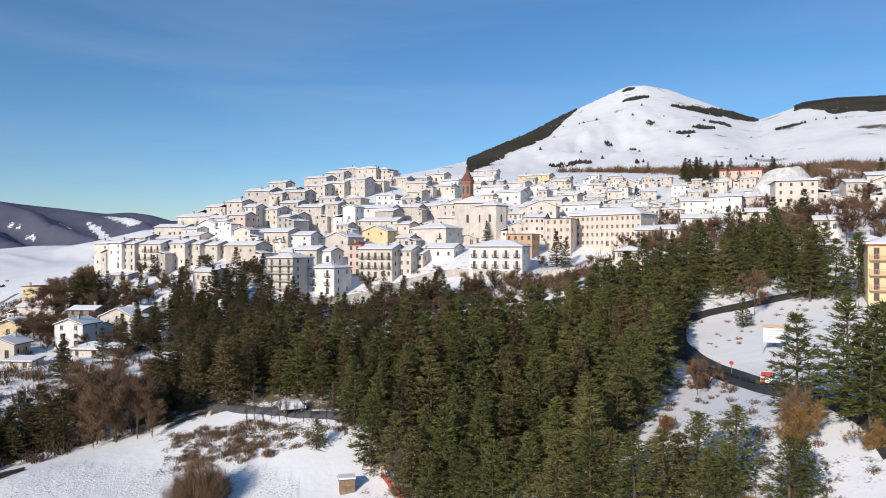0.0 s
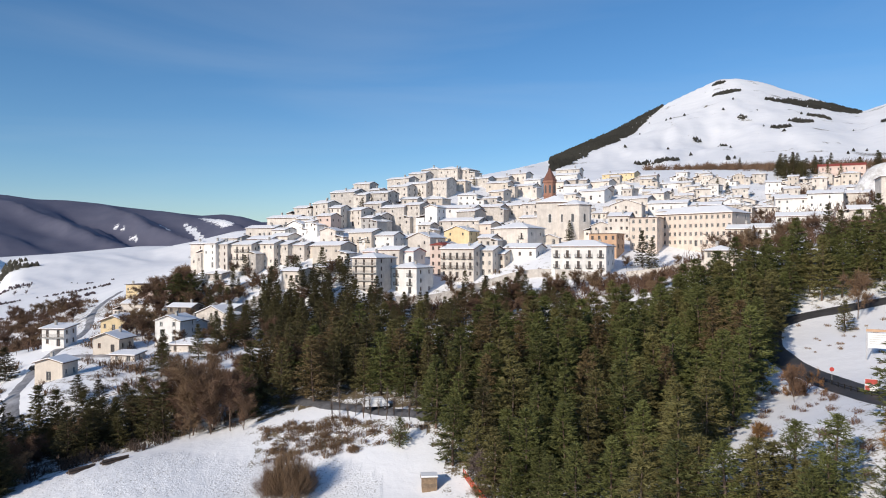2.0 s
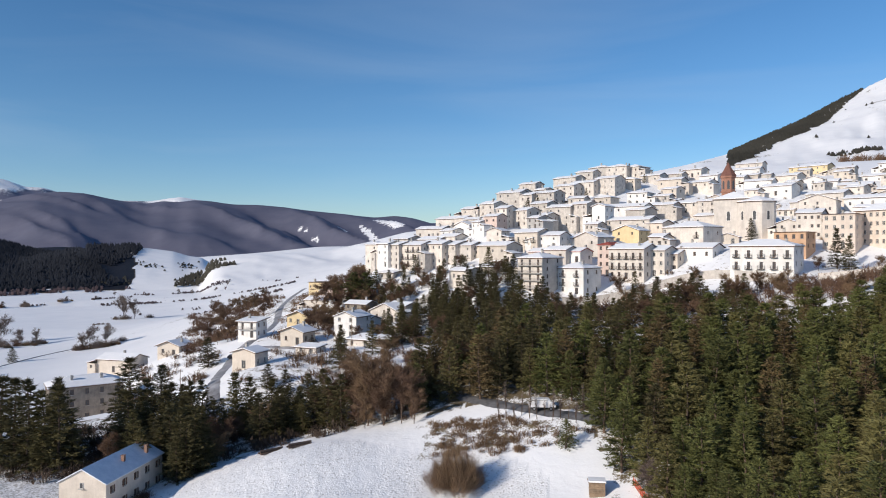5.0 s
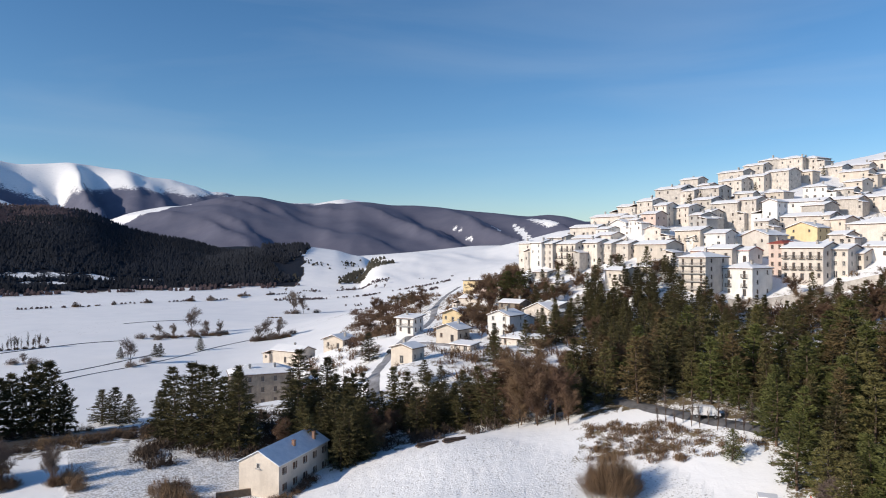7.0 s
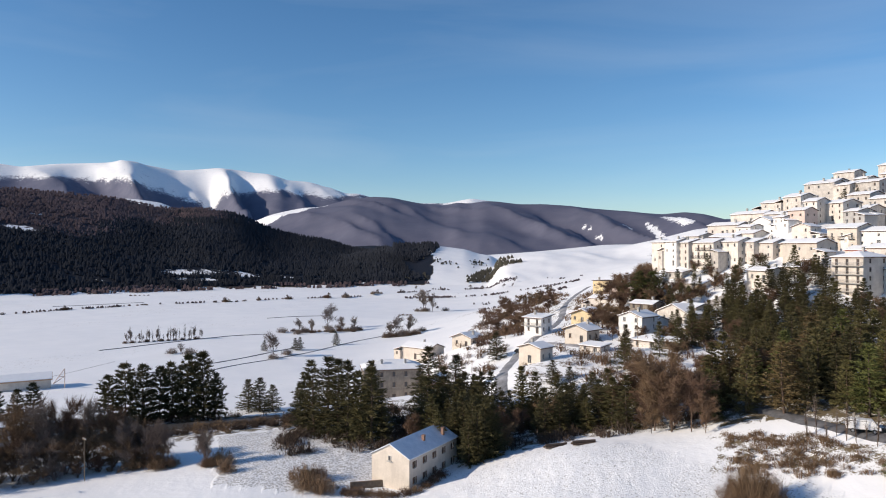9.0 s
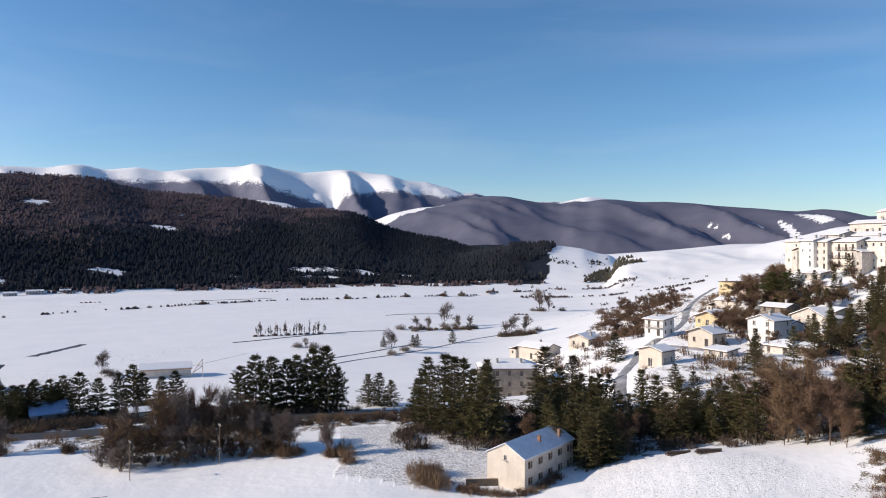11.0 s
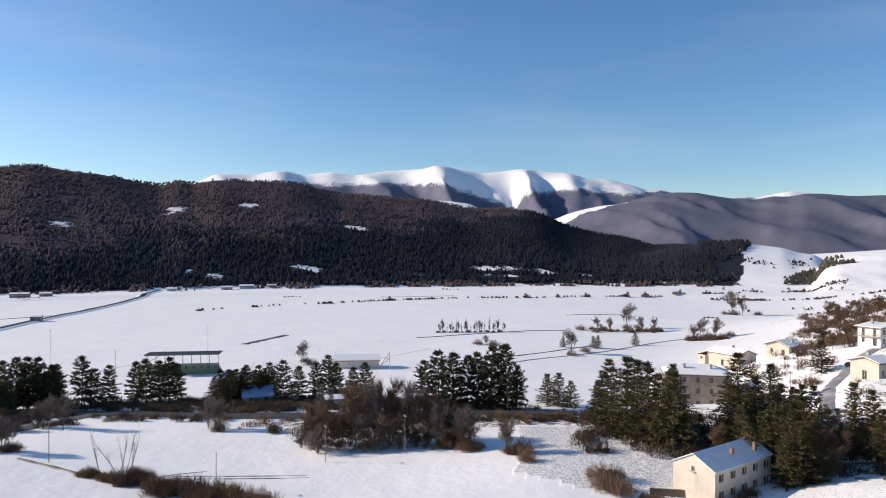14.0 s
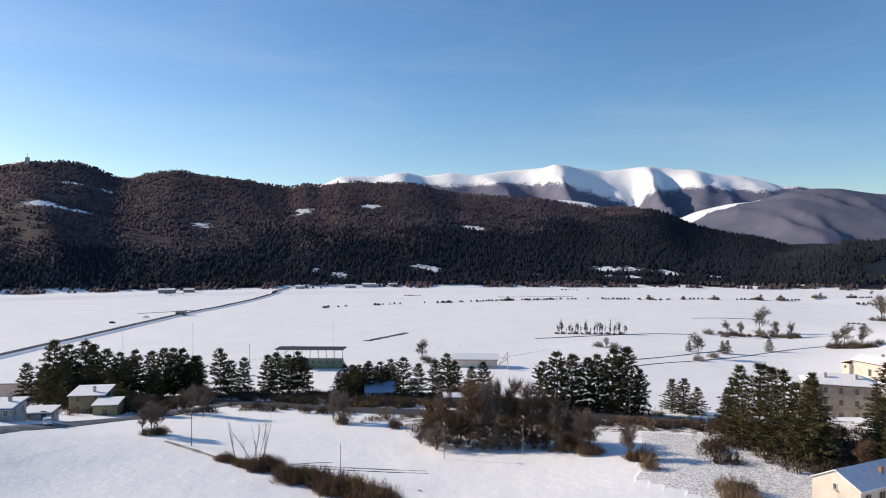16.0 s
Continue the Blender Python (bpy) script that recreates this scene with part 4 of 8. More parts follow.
def pitched(bm, outline, thick):
    """A slab over a roof surface: outline faces are lists of corners, thick is added downwards."""
    for face in outline:
        top = [bm.verts.new(p) for p in face]
        bottom = [bm.verts.new((p[0], p[1], p[2] - thick)) for p in face]
        bm.faces.new(top)
        bm.faces.new(bottom[::-1])
        for k in range(len(face)):
            j = (k + 1) % len(face)
            bm.faces.new([top[k], bottom[k], bottom[j], top[j]])


def roof_faces(kind, w, d, h, rise, over, lift=0.0, shrink=0.0):
    """The slopes of a roof, wound upwards."""
    x, y = w / 2 + over - shrink, d / 2 + over - shrink
    drop = rise * (over - shrink)
    if kind == "flat":
        z = h + 0.16 + lift
        return [[(-x, -y, z), (x, -y, z), (x, y, z), (-x, y, z)]]
    if kind == "shed":
        lo, hi = h - 0.02 - drop / (d / 2) * 0.5 + lift, h + rise + lift
        return [[(-x, -y, lo), (x, -y, lo), (x, y, hi), (-x, y, hi)]]
    if kind == "gable":
        e, t = h - drop / (d / 2) + 0.1 + lift, h + rise + 0.1 + lift
        return [[(-x, -y, e), (x, -y, e), (x, 0, t), (-x, 0, t)], [(x, y, e), (-x, y, e), (-x, 0, t), (x, 0, t)]]
    if kind == "front":
        e, t = h - drop / (w / 2) + 0.1 + lift, h + rise + 0.1 + lift
        return [[(-x, y, e), (-x, -y, e), (0, -y, t), (0, y, t)], [(x, -y, e), (x, y, e), (0, y, t), (0, -y, t)]]
    e, t = h - drop / (min(w, d) / 2) + 0.1 + lift, h + rise + 0.1 + lift
    if w >= d:
        r = (w - d) / 2
        return [[(-x, -y, e), (x, -y, e), (r, 0, t), (-r, 0, t)], [(x, y, e), (-x, y, e), (-r, 0, t), (r, 0, t)],
                [(x, -y, e), (x, y, e), (r, 0, t)], [(-x, y, e), (-x, -y, e), (-r, 0, t)]]
    r = (d - w) / 2
    return [[(-x, y, e), (-x, -y, e), (0, -r, t), (0, r, t)], [(x, -y, e), (x, y, e), (0, r, t), (0, -r, t)],
            [(-x, -y, e), (x, -y, e), (0, -r, t)], [(x, y, e), (-x, y, e), (0, r, t)]]


def lean_to(thing, seed, w, d, h, plaster, tiles, snow, deep):
    """A lower wing against a house: its wall with an opening, sloping roof and snow."""
    s, low = seed.choice((-1, 1)), h * seed.uniform(0.45, 0.72)
    wide, out, back = seed.uniform(2.2, 4.2), seed.uniform(0.3, 1.8), d * seed.uniform(0.5, 0.8)
    x0, x1 = (w / 2 + 0.004, w / 2 + wide) if s > 0 else (-w / 2 - wide, -w / 2 - 0.004)
    y0, y1 = -d / 2 - out, -d / 2 - out + back
    bm = bmesh.new()
    u, v = (x1 - x0) / 2, low * 0.45
    wall_face(bm, Vector((x0, y0, 0)), Vector((1, 0, 0)), Vector((0, -1, 0)), x1 - x0, low, -deep, [(u - 0.4, u + 0.4, v, v + 1.1)])
    for p, q, n in (((x1, y0), (0, 1), (1, 0)), ((x0, y1), (0, -1), (-1, 0))):
        wall_face(bm, Vector((*p, 0)), Vector((*q, 0)), Vector((*n, 0)), y1 - y0, low, -deep, [])
    wall_face(bm, Vector((x1, y1, 0)), Vector((-1, 0, 0)), Vector((0, 1, 0)), x1 - x0, low, -deep, [])
    wing = part("wing", bm, plaster, thing)
    shared("wing_window", ("far", (0.8, 1.1), WOOD.name), lambda: far_window(0.8, 1.1), WOOD, wing, Matrix.Translation((x0 + u, y0 + 0.2, v)), GLASS)
    a0, a1 = (low + 0.95, low - 0.05) if s > 0 else (low - 0.05, low + 0.95)
    slab = lambda lift, over: [[(x0 - over * (s < 0), y0 - over, a0 + lift), (x1 + over * (s > 0), y0 - over, a1 + lift), (x1 + over * (s > 0), y1 + over, a1 + lift), (x0 - over * (s < 0), y1 + over, a0 + lift)]]
    bm = bmesh.new()
    pitched(bm, slab(0.14, 0.3), 0.14)
    part("wing_roof", bm, tiles, wing)
    if snow:
        bm = bmesh.new()
        pitched(bm, slab(0.33, 0.22), 0.18)
        part("snow_cover", bm, ROOF_SNOW, wing, "settled white snow")


def house(x, y, z, heading, w, d, h, roof="gable", paint="cream", floors=2, bays=3, side=2, rise=None, tiles=None, snow=True, shutters=None,
          balcony=0, chimneys=1, name="house", label="", category="house", group="", wood=None, deep=4.0, holes_wide=0.9, holes_tall=1.35, over=0.45, left=0, rail=None):
    """A house at its front wall's middle foot: walls with real openings, roof slab, snow on it, windows, balconies and chimneys."""
    seed = random.Random(round(x * 7 + y * 13))
    far = math.hypot(x, y) > 262 and category == "house"
    if far:
        heading += seed.uniform(-9, 9)
        holes_wide, holes_tall = seed.choice((0.65, 0.75, 0.75, 0.85)), seed.uniform(1.0, 1.3)
    blank = seed.uniform(0.05, 0.38) if far and bays < 6 else 0.0
    a = radians(180 - heading)
    front = Vector((x, y, z))
    centre = front + Matrix.Rotation(a, 3, "Z") @ Vector((0, d / 2, 0))
    colours = {"tan": "tan rendered", "stone": "old limestone", "white": "white rendered", "cream": "cream rendered", "grey": "grey cement", "yellow": "yellow rendered", "pink": "pink rendered", "olive": "olive rendered", "brown": "brown stone", "peach": "peach rendered", "orange": "orange rendered"}
    count = {1: "single-storey", 2: "two-storey", 3: "three-storey", 4: "four-storey", 5: "five-storey"}[min(floors, 5)]
    SITES.append((centre.x, centre.y, max(w, d)))
    thing = new(name)
    tagged(thing, label or f"{colours[paint]} {count} {name.replace('_', ' ')} with {'snow on its' if snow else 'a bare'} {'flat' if roof == 'flat' else 'low-pitched'} roof", category, group)
    thing.location, thing.rotation_euler = centre, (0, 0, a)
    if rise is None:
        rise = {"gable": 0.15 * d, "front": 0.18 * w, "hip": 0.16 * min(w, d), "flat": 0, "shed": 0.12 * d}[roof]
    wood = wood or (PALE_WOOD if seed.random() < 0.35 else WOOD)
    tall = h / floors
    oh = min(holes_tall, tall * 0.58)
    bm = bmesh.new()
    sides = {"front": (Vector((-w / 2, -d / 2, 0)), Vector((1, 0, 0)), Vector((0, -1, 0)), w, bays, 0),
             "right": (Vector((w / 2, -d / 2, 0)), Vector((0, 1, 0)), Vector((1, 0, 0)), d, side, 90),
             "back": (Vector((w / 2, d / 2, 0)), Vector((-1, 0, 0)), Vector((0, 1, 0)), w, 0, 180),
             "left": (Vector((-w / 2, d / 2, 0)), Vector((0, -1, 0)), Vector((-1, 0, 0)), d, left, 270)}
    for where, (origin, along, out, length, count_, turn) in sides.items():
        holes = []
        for floor in range(floors):
            for k, u in enumerate(cuts(length, count_, holes_wide)):
                if seed.random() < (0.10 if where != "front" else blank):
                    continue
                sill = floor * tall + 0.30 * tall
                door = floor == 0 and where == "front" and (k == count_ // 2)
                out_door = floor > 0 and balcony and where == "front"
                if door:
                    hole = (u - 0.6, u + 0.6, 0.05, 2.25)
                elif out_door:
                    hole = (u - holes_wide / 2, u + holes_wide / 2, floor * tall + 0.05, floor * tall + min(2.15, tall * 0.8))
                else:
                    hole = (u - holes_wide / 2, u + holes_wide / 2, sill, sill + oh)
                hole = tuple(round(q, 3) for q in hole)
                holes.append(hole)
                uc = (hole[0] + hole[1]) / 2
                spot = origin + along * uc - out * 0.20 + Vector((0, 0, hole[2]))
                m = Matrix.Translation(spot) @ Matrix.Rotation(radians(turn), 4, "Z")
                ww, hh = hole[1] - hole[0], hole[3] - hole[2]
                window(thing, m, ww, hh, wood, math.hypot(x, y) < 262, shutters if not (door or out_door) else None, door or out_door)
                if out_door and balcony == 1:
                    shared("balcony", ("balcony", 1.9), lambda: balcony_mesh(1.9, 0.8), IRON, thing, Matrix.Translation(origin + along * uc + Vector((0, 0, hole[2] - 0.02))) @ Matrix.Rotation(radians(turn), 4, "Z"))
            if balcony == 2 and where == "front" and floor > 0:
                shared("balcony", ("balcony", round(w, 1)), lambda: balcony_mesh(w - 0.3, 1.1), PLASTER[rail] if rail else CONCRETE if floor % 2 else WOOD, thing, Matrix.Translation((0, -d / 2, floor * tall)))
        wall_face(bm, origin, along, out, length, h, -deep, holes)
    if roof == "gable":
        for s in (-1, 1):
            bm.faces.new([bm.verts.new(p) for p in ((s * w / 2, -d / 2, h), (s * w / 2, d / 2, h), (s * w / 2, 0, h + rise))])
    elif roof == "front":
        for s in (-1, 1):
            bm.faces.new([bm.verts.new(p) for p in ((-w / 2, s * d / 2, h), (w / 2, s * d / 2, h), (0, s * d / 2, h + rise))])
    elif roof == "shed":
        bm.faces.new([bm.verts.new(p) for p in ((-w / 2, d / 2, h), (w / 2, d / 2, h), (w / 2, d / 2, h + rise), (-w / 2, d / 2, h + rise))])
        for s in (-1, 1):
            bm.faces.new([bm.verts.new(p) for p in ((s * w / 2, -d / 2, h), (s * w / 2, d / 2, h), (s * w / 2, d / 2, h + rise))])
    part("wall", bm, PLASTER[paint], thing)
    bm = bmesh.new()
    pitched(bm, roof_faces(roof, w, d, h, rise, over), 0.16)
    cover_ = part("roof", bm, tiles or TILES, thing)
    if snow:
        bm = bmesh.new()
        thick = seed.uniform(0.13, 0.24)
        pitched(bm, roof_faces(roof, w, d, h, rise, over, thick + 0.01, 0.10), thick)
        part("snow_cover", bm, ROOF_SNOW, cover_, "settled white snow")
    if far and w < 15 and seed.random() < 0.55:
        lean_to(thing, seed, w, d, h, PLASTER[paint if seed.random() < 0.6 else "stone"], tiles or TILES, snow, deep)
    for k in range(chimneys):
        cx, cy = w * seed.uniform(-0.32, 0.32), d * seed.uniform(-0.25, 0.25)
        bm = boxes((-0.32, -0.32, -1.5, 0.32, 0.32, 0.95), (-0.42, -0.42, 0.95, 0.42, 0.42, 1.05), (-0.26, -0.26, 1.05, -0.1, 0.26, 1.3), (0.1, -0.26, 1.05, 0.26, 0.26, 1.3), (-0.38, -0.38, 1.3, 0.38, 0.38, 1.42))
        near = {"gable": 1 - abs(cy) / (d / 2), "front": 1 - abs(cx) / (w / 2), "hip": min(1 - abs(cy) / (d / 2), 1 - abs(cx) / (w / 2)), "flat": 0, "shed": 0.5 + cy / d}[roof]
        shared("chimney", "chimney", lambda: bm, CONCRETE, cover_, Matrix.Translation((cx, cy, h + rise * near + 0.2)))
    return thing

# ---- the houses of the hill town and its lower village: foot of the front wall, heading, width, depth, height ----
house(-53.3, 229.9, 36.9, 203, 10.0, 12, 12.5, "hip", "cream", 5, 3, balcony=2)
house(-40.9, 234.5, 37.3, 203, 10.7, 11, 8.7, "hip", "white", 3, 2, balcony=1)
house(-23.6, 244.9, 42.1, 203, 13.1, 11, 10.2, "gable", "cream", 3, 5, balcony=1, deep=4)
house(-14.6, 246.6, 43.0, 203, 7.5, 10, 8.8, "gable", "cream", 3, 3)
house(-9.4, 249.8, 44.5, 203, 4.9, 9, 6.0, "gable", "tan", 2, 2)
house(-1.8, 252.0, 45.0, 203, 12.3, 10, 7.7, "gable", "white", 2, 3)
house(-31.6, 250.0, 42.9, 203, 5.0, 10, 11.0, "hip", "pink", 4, 2, tiles=RED_TILES, snow=False)
house(16.7, 224.4, 42.9, 200, 17.6, 11, 10.2, "hip", "white", 3, 5, balcony=1)
house(-6.0, 274.9, 52.4, 203, 16.5, 13, 8.0, "hip", "cream", 2, 3, balcony=1)
house(-28.7, 298.6, 59.5, 203, 20.2, 10, 4.8, "gable", "cream", 2, 4)
house(-27.4, 282.7, 54.8, 203, 11.4, 9, 4.7, "front", "yellow", 2, 2)
house(-40.4, 267.0, 49.7, 203, 10.8, 10, 7.0, "front", "cream", 2, 2)
house(-46.7, 272.0, 50.7, 203, 6.5, 9, 5.8, "gable", "white", 2, 2)
house(-63.4, 266.6, 51.2, 203, 10.8, 10, 7.6, "gable", "tan", 2, 3, balcony=1)
house(-54.7, 265.4, 52.4, 203, 10.6, 9, 5.2, "gable", "white", 2, 2, deep=5)
house(-72.5, 251.8, 46.6, 203, 13.0, 9, 7.1, "gable", "tan", 2, 3)
house(-49.3, 252.2, 48.4, 203, 9.3, 9, 3.6, "gable", "cream", 1, 2, deep=4)
house(-42.8, 252.4, 47.5, 203, 6.1, 8, 4.0, "gable", "white", 1, 2, tiles=RED_TILES, deep=5)
house(-56.9, 255.7, 48.2, 203, 7.1, 8, 3.2, "gable", "cream", 1, 2, tiles=RED_TILES)
house(-40.3, 301.3, 61.0, 203, 6.1, 8, 9.4, "front", "white", 3, 1, deep=5)
house(-49.6, 306.0, 61.1, 203, 9.3, 9, 10.7, "gable", "stone", 4, 3, deep=5)
house(-58.4, 307.5, 61.6, 203, 11.8, 9, 9.2, "gable", "stone", 3, 3, deep=5)
house(-63.9, 301.3, 61.5, 203, 4.6, 8, 5.6, "gable", "stone", 2, 1, deep=5)
house(-67.7, 297.4, 60.9, 203, 6.7, 8, 4.9, "gable", "grey", 2, 2, deep=4)
house(-75.2, 302.8, 62.4, 203, 10.0, 9, 7.0, "gable", "cream", 3, 3)
house(-69.8, 318.4, 67.1, 203, 10.0, 9, 6.2, "gable", "stone", 2, 3, deep=7)
house(-85.1, 291.9, 60.1, 203, 7.0, 8, 6.5, "gable", "pink", 2, 2)
house(-82.4, 299.9, 61.0, 203, 5.8, 9, 9.4, "gable", "cream", 4, 2)
house(-32.5, 326.4, 65.9, 203, 19.3, 11, 5.6, "gable", "white", 2, 4)
house(-28.6, 350.8, 73.5, 203, 9.9, 12, 6.0, "hip", "white", 2, 3)
house(-16.5, 330.6, 66.4, 203, 11.4, 9, 5.8, "gable", "stone", 2, 2)
house(-6.1, 335.9, 68.5, 203, 11.9, 9, 4.6, "gable", "cream", 2, 3, deep=5)
house(-91.0, 344.2, 74.8, 203, 13.7, 10, 6.0, "gable", "stone", 2, 3, deep=5)
house(-80.9, 340.5, 73.2, 203, 8.4, 9, 6.0, "gable", "stone", 2, 2, deep=4)
house(-73.2, 339.2, 74.4, 203, 16.2, 9, 5.4, "gable", "stone", 2, 4, deep=6)
house(-65.5, 360.1, 79.2, 203, 12.0, 9, 5.6, "gable", "stone", 2, 3)
house(-57.1, 364.6, 80.2, 203, 13.5, 9, 6.4, "gable", "cream", 2, 3)
house(-59.7, 389.5, 88.3, 203, 10.6, 9, 6.4, "gable", "stone", 2, 2)
house(-45.6, 365.2, 76.5, 203, 11.7, 10, 12.0, "gable", "stone", 4, 3)
house(-43.7, 399.6, 91.4, 203, 12.2, 10, 6.9, "hip", "stone", 2, 3)
house(-36.9, 402.3, 91.6, 203, 12.4, 11, 6.3, "hip", "stone", 2, 3)
house(-54.5, 404.3, 94.6, 203, 11.8, 9, 4.1, "hip", "stone", 1, 3, deep=5)
house(-69.0, 379.8, 86.6, 203, 15.0, 9, 4.3, "gable", "stone", 1, 3, deep=5)
house(-14.9, 380.7, 81.4, 203, 12.6, 9, 6.7, "gable", "tan", 2, 3)
house(-13.8, 401.8, 89.5, 203, 9.9, 9, 3.6, "gable", "stone", 1, 2, deep=5)
house(-4.0, 412.0, 92.0, 203, 10.4, 9, 4.3, "gable", "cream", 1, 3, deep=6)
house(-1.9, 384.0, 80.9, 203, 14.4, 9, 5.7, "gable", "cream", 2, 3)
house(-25.2, 392.2, 85.2, 203, 11.4, 9, 6.6, "gable", "stone", 2, 2)
house(4.1, 394.0, 84.6, 203, 10.5, 9, 6.2, "gable", "white", 2, 3)
house(1.8, 308.0, 62.3, 203, 9.3, 8, 3.7, "gable", "cream", 1, 3, deep=7)
house(25.8, 431.2, 94.9, 203, 14.5, 9, 5.6, "gable", "cream", 2, 3, deep=7)
house(-86.6, 367.9, 83.6, 203, 10.4, 8, 3.6, "gable", "stone", 1, 2, deep=8)
house(-95.1, 320.2, 67.8, 203, 9.2, 9, 6.0, "gable", "stone", 2, 2, deep=7)
house(2.9, 325.0, 67.4, 203, 8.1, 10, 5.7, "hip", "stone", 2, 2, deep=7)
house(-26.9, 320.9, 65.2, 203, 10.1, 9, 4.4, "gable", "stone", 1, 2, deep=4)
house(-19.5, 295.4, 59.4, 203, 12.3, 8, 3.3, "gable", "peach", 1, 3, deep=5)
house(-15.2, 267.6, 53.0, 203, 5.6, 8, 3.7, "gable", "cream", 1, 2, deep=6)
house(-132.0, 271.6, 46.0, 203, 6.9, 9, 8.5, "hip", "cream", 3, 2, deep=6)
house(-125.7, 269.1, 45.0, 203, 7.8, 9, 9.7, "gable", "white", 4, 2)
house(-119.7, 267.5, 44.1, 203, 7.5, 9, 10.2, "gable", "cream", 4, 2)
house(-111.4, 265.6, 42.5, 203, 11.3, 10, 11.7, "gable", "cream", 4, 4, balcony=1)
house(-103.0, 266.8, 43.5, 203, 11.9, 10, 11.0, "gable", "cream", 4, 4)
house(-95.5, 267.5, 44.7, 203, 8.3, 10, 9.5, "gable", "stone", 3, 3)
house(-88.8, 266.6, 45.5, 203, 7.9, 9, 8.4, "gable", "cream", 3, 2)
house(-77.7, 263.8, 45.1, 203, 17.6, 9, 8.5, "gable", "tan", 2, 5)
house(-111.8, 287.0, 53.7, 203, 12.5, 9, 3.0, "gable", "stone", 1, 3, deep=5)
house(-103.6, 287.9, 54.2, 203, 9.6, 9, 3.7, "gable", "cream", 1, 2)
house(-100.3, 298.6, 56.1, 203, 9.5, 9, 7.0, "front", "white", 2, 1)
house(-112.4, 316.6, 62.9, 203, 17.4, 9, 4.1, "gable", "cream", 1, 4, deep=8)
house(-117.4, 302.0, 57.3, 203, 15.4, 9, 4.5, "gable", "cream", 1, 3, deep=7)
house(-106.1, 327.2, 63.3, 203, 9.2, 9, 8.8, "gable", "stone", 3, 2)
house(-90.4, 307.0, 59.7, 203, 9.1, 9, 6.5, "gable", "pink", 2, 2)
house(-92.6, 329.2, 64.6, 203, 9.1, 9, 7.6, "gable", "stone", 3, 2)
house(-92.0, 352.2, 74.0, 203, 14.9, 9, 7.9, "gable", "stone", 3, 3)
house(-79.9, 320.2, 63.6, 203, 10.2, 9, 6.6, "gable", "white", 2, 2)
house(-126.9, 291.6, 54.2, 203, 10.9, 9, 2.9, "gable", "cream", 1, 2, deep=10)
house(-79.7, 233.8, 41.3, 203, 8.9, 7, 3.5, "gable", "cream", 1, 2, deep=6)
house(-72.0, 241.5, 40.5, 203, 9.0, 8, 5.4, "gable", "tan", 1, 2)
house(-67.0, 249.2, 42.9, 203, 9.9, 9, 5.1, "gable", "white", 1, 2)
house(-105.4, 356.8, 72.9, 203, 9.1, 8, 4.0, "gable", "stone", 1, 2, deep=6)
house(26.6, 246.6, 51.7, 203, 9.6, 10, 5.8, "flat", "orange", 2, 4, snow=False, deep=5)
house(35.3, 271.7, 55.7, 203, 8.0, 10, 9.0, "gable", "cream", 3, 4)
house(41.6, 254.6, 52.3, 203, 9.4, 12, 11.0, "flat", "peach", 4, 4, snow=False, deep=4)
house(58.7, 255.3, 53.1, 222, 28.3, 13, 11.6, "hip", "peach", 4, 14, rise=2.6, deep=5)
house(48.4, 183.7, 46.8, 203, 6.8, 8, 5.0, "hip", "cream", 2, 3)
house(53.8, 178.0, 47.4, 203, 6.9, 9, 3.3, "hip", "tan", 1, 3, deep=5)
house(69.1, 238.2, 53.7, 203, 7.3, 9, 5.0, "gable", "tan", 2, 4, balcony=2, deep=6)
house(79.1, 245.6, 53.8, 203, 7.6, 9, 5.5, "gable", "white", 2, 4)
house(99.7, 267.0, 56.6, 203, 17.6, 10, 7.5, "gable", "white", 3, 6)
house(121.6, 304.6, 68.1, 203, 10.6, 10, 5.5, "gable", "white", 2, 4, deep=5)
house(130.9, 305.1, 68.7, 203, 6.3, 10, 5.6, "gable", "cream", 2, 2)
house(114.0, 318.2, 66.4, 203, 12.3, 10, 5.9, "gable", "cream", 2, 4)
house(107.9, 330.9, 66.4, 203, 9.2, 10, 5.1, "gable", "white", 2, 3)
house(92.7, 329.2, 66.3, 203, 9.5, 10, 7.2, "front", "white", 2, 2)
house(89.7, 385.7, 76.0, 203, 12.4, 11, 9.1, "flat", "cream", 3, 4)
house(97.8, 381.7, 75.7, 203, 5.6, 9, 10.0, "flat", "white", 4, 1)
house(111.7, 415.2, 87.1, 203, 7.9, 9, 4.5, "gable", "white", 1, 2)
house(57.8, 448.3, 94.4, 203, 21.0, 10, 5.0, "gable", "yellow", 2, 6)
house(51.9, 352.2, 72.6, 203, 16.1, 10, 4.3, "gable", "cream", 1, 3)
house(63.4, 323.9, 68.9, 203, 17.0, 10, 3.9, "gable", "white", 1, 4, deep=6)
house(34.0, 370.4, 77.8, 203, 14.7, 10, 4.6, "gable", "white", 1, 3)
house(40.5, 406.0, 86.4, 203, 15.0, 10, 4.1, "gable", "cream", 1, 3)
house(68.5, 378.9, 78.4, 203, 14.3, 10, 4.2, "gable", "cream", 1, 3)
house(56.5, 394.0, 81.9, 203, 15.1, 10, 3.8, "gable", "white", 1, 3)
house(44.0, 314.9, 66.9, 203, 13.3, 12, 4.7, "front", "cream", 2, 3, deep=8)
house(78.3, 320.6, 68.0, 203, 14.1, 10, 3.6, "gable", "white", 1, 3, deep=5)
house(14.9, 401.7, 85.3, 203, 14.4, 10, 4.8, "gable", "cream", 1, 3)
house(27.7, 391.0, 82.9, 203, 13.9, 9, 4.1, "gable", "white", 1, 3)
house(79.0, 407.4, 85.7, 203, 16.8, 9, 3.3, "gable", "white", 1, 3)
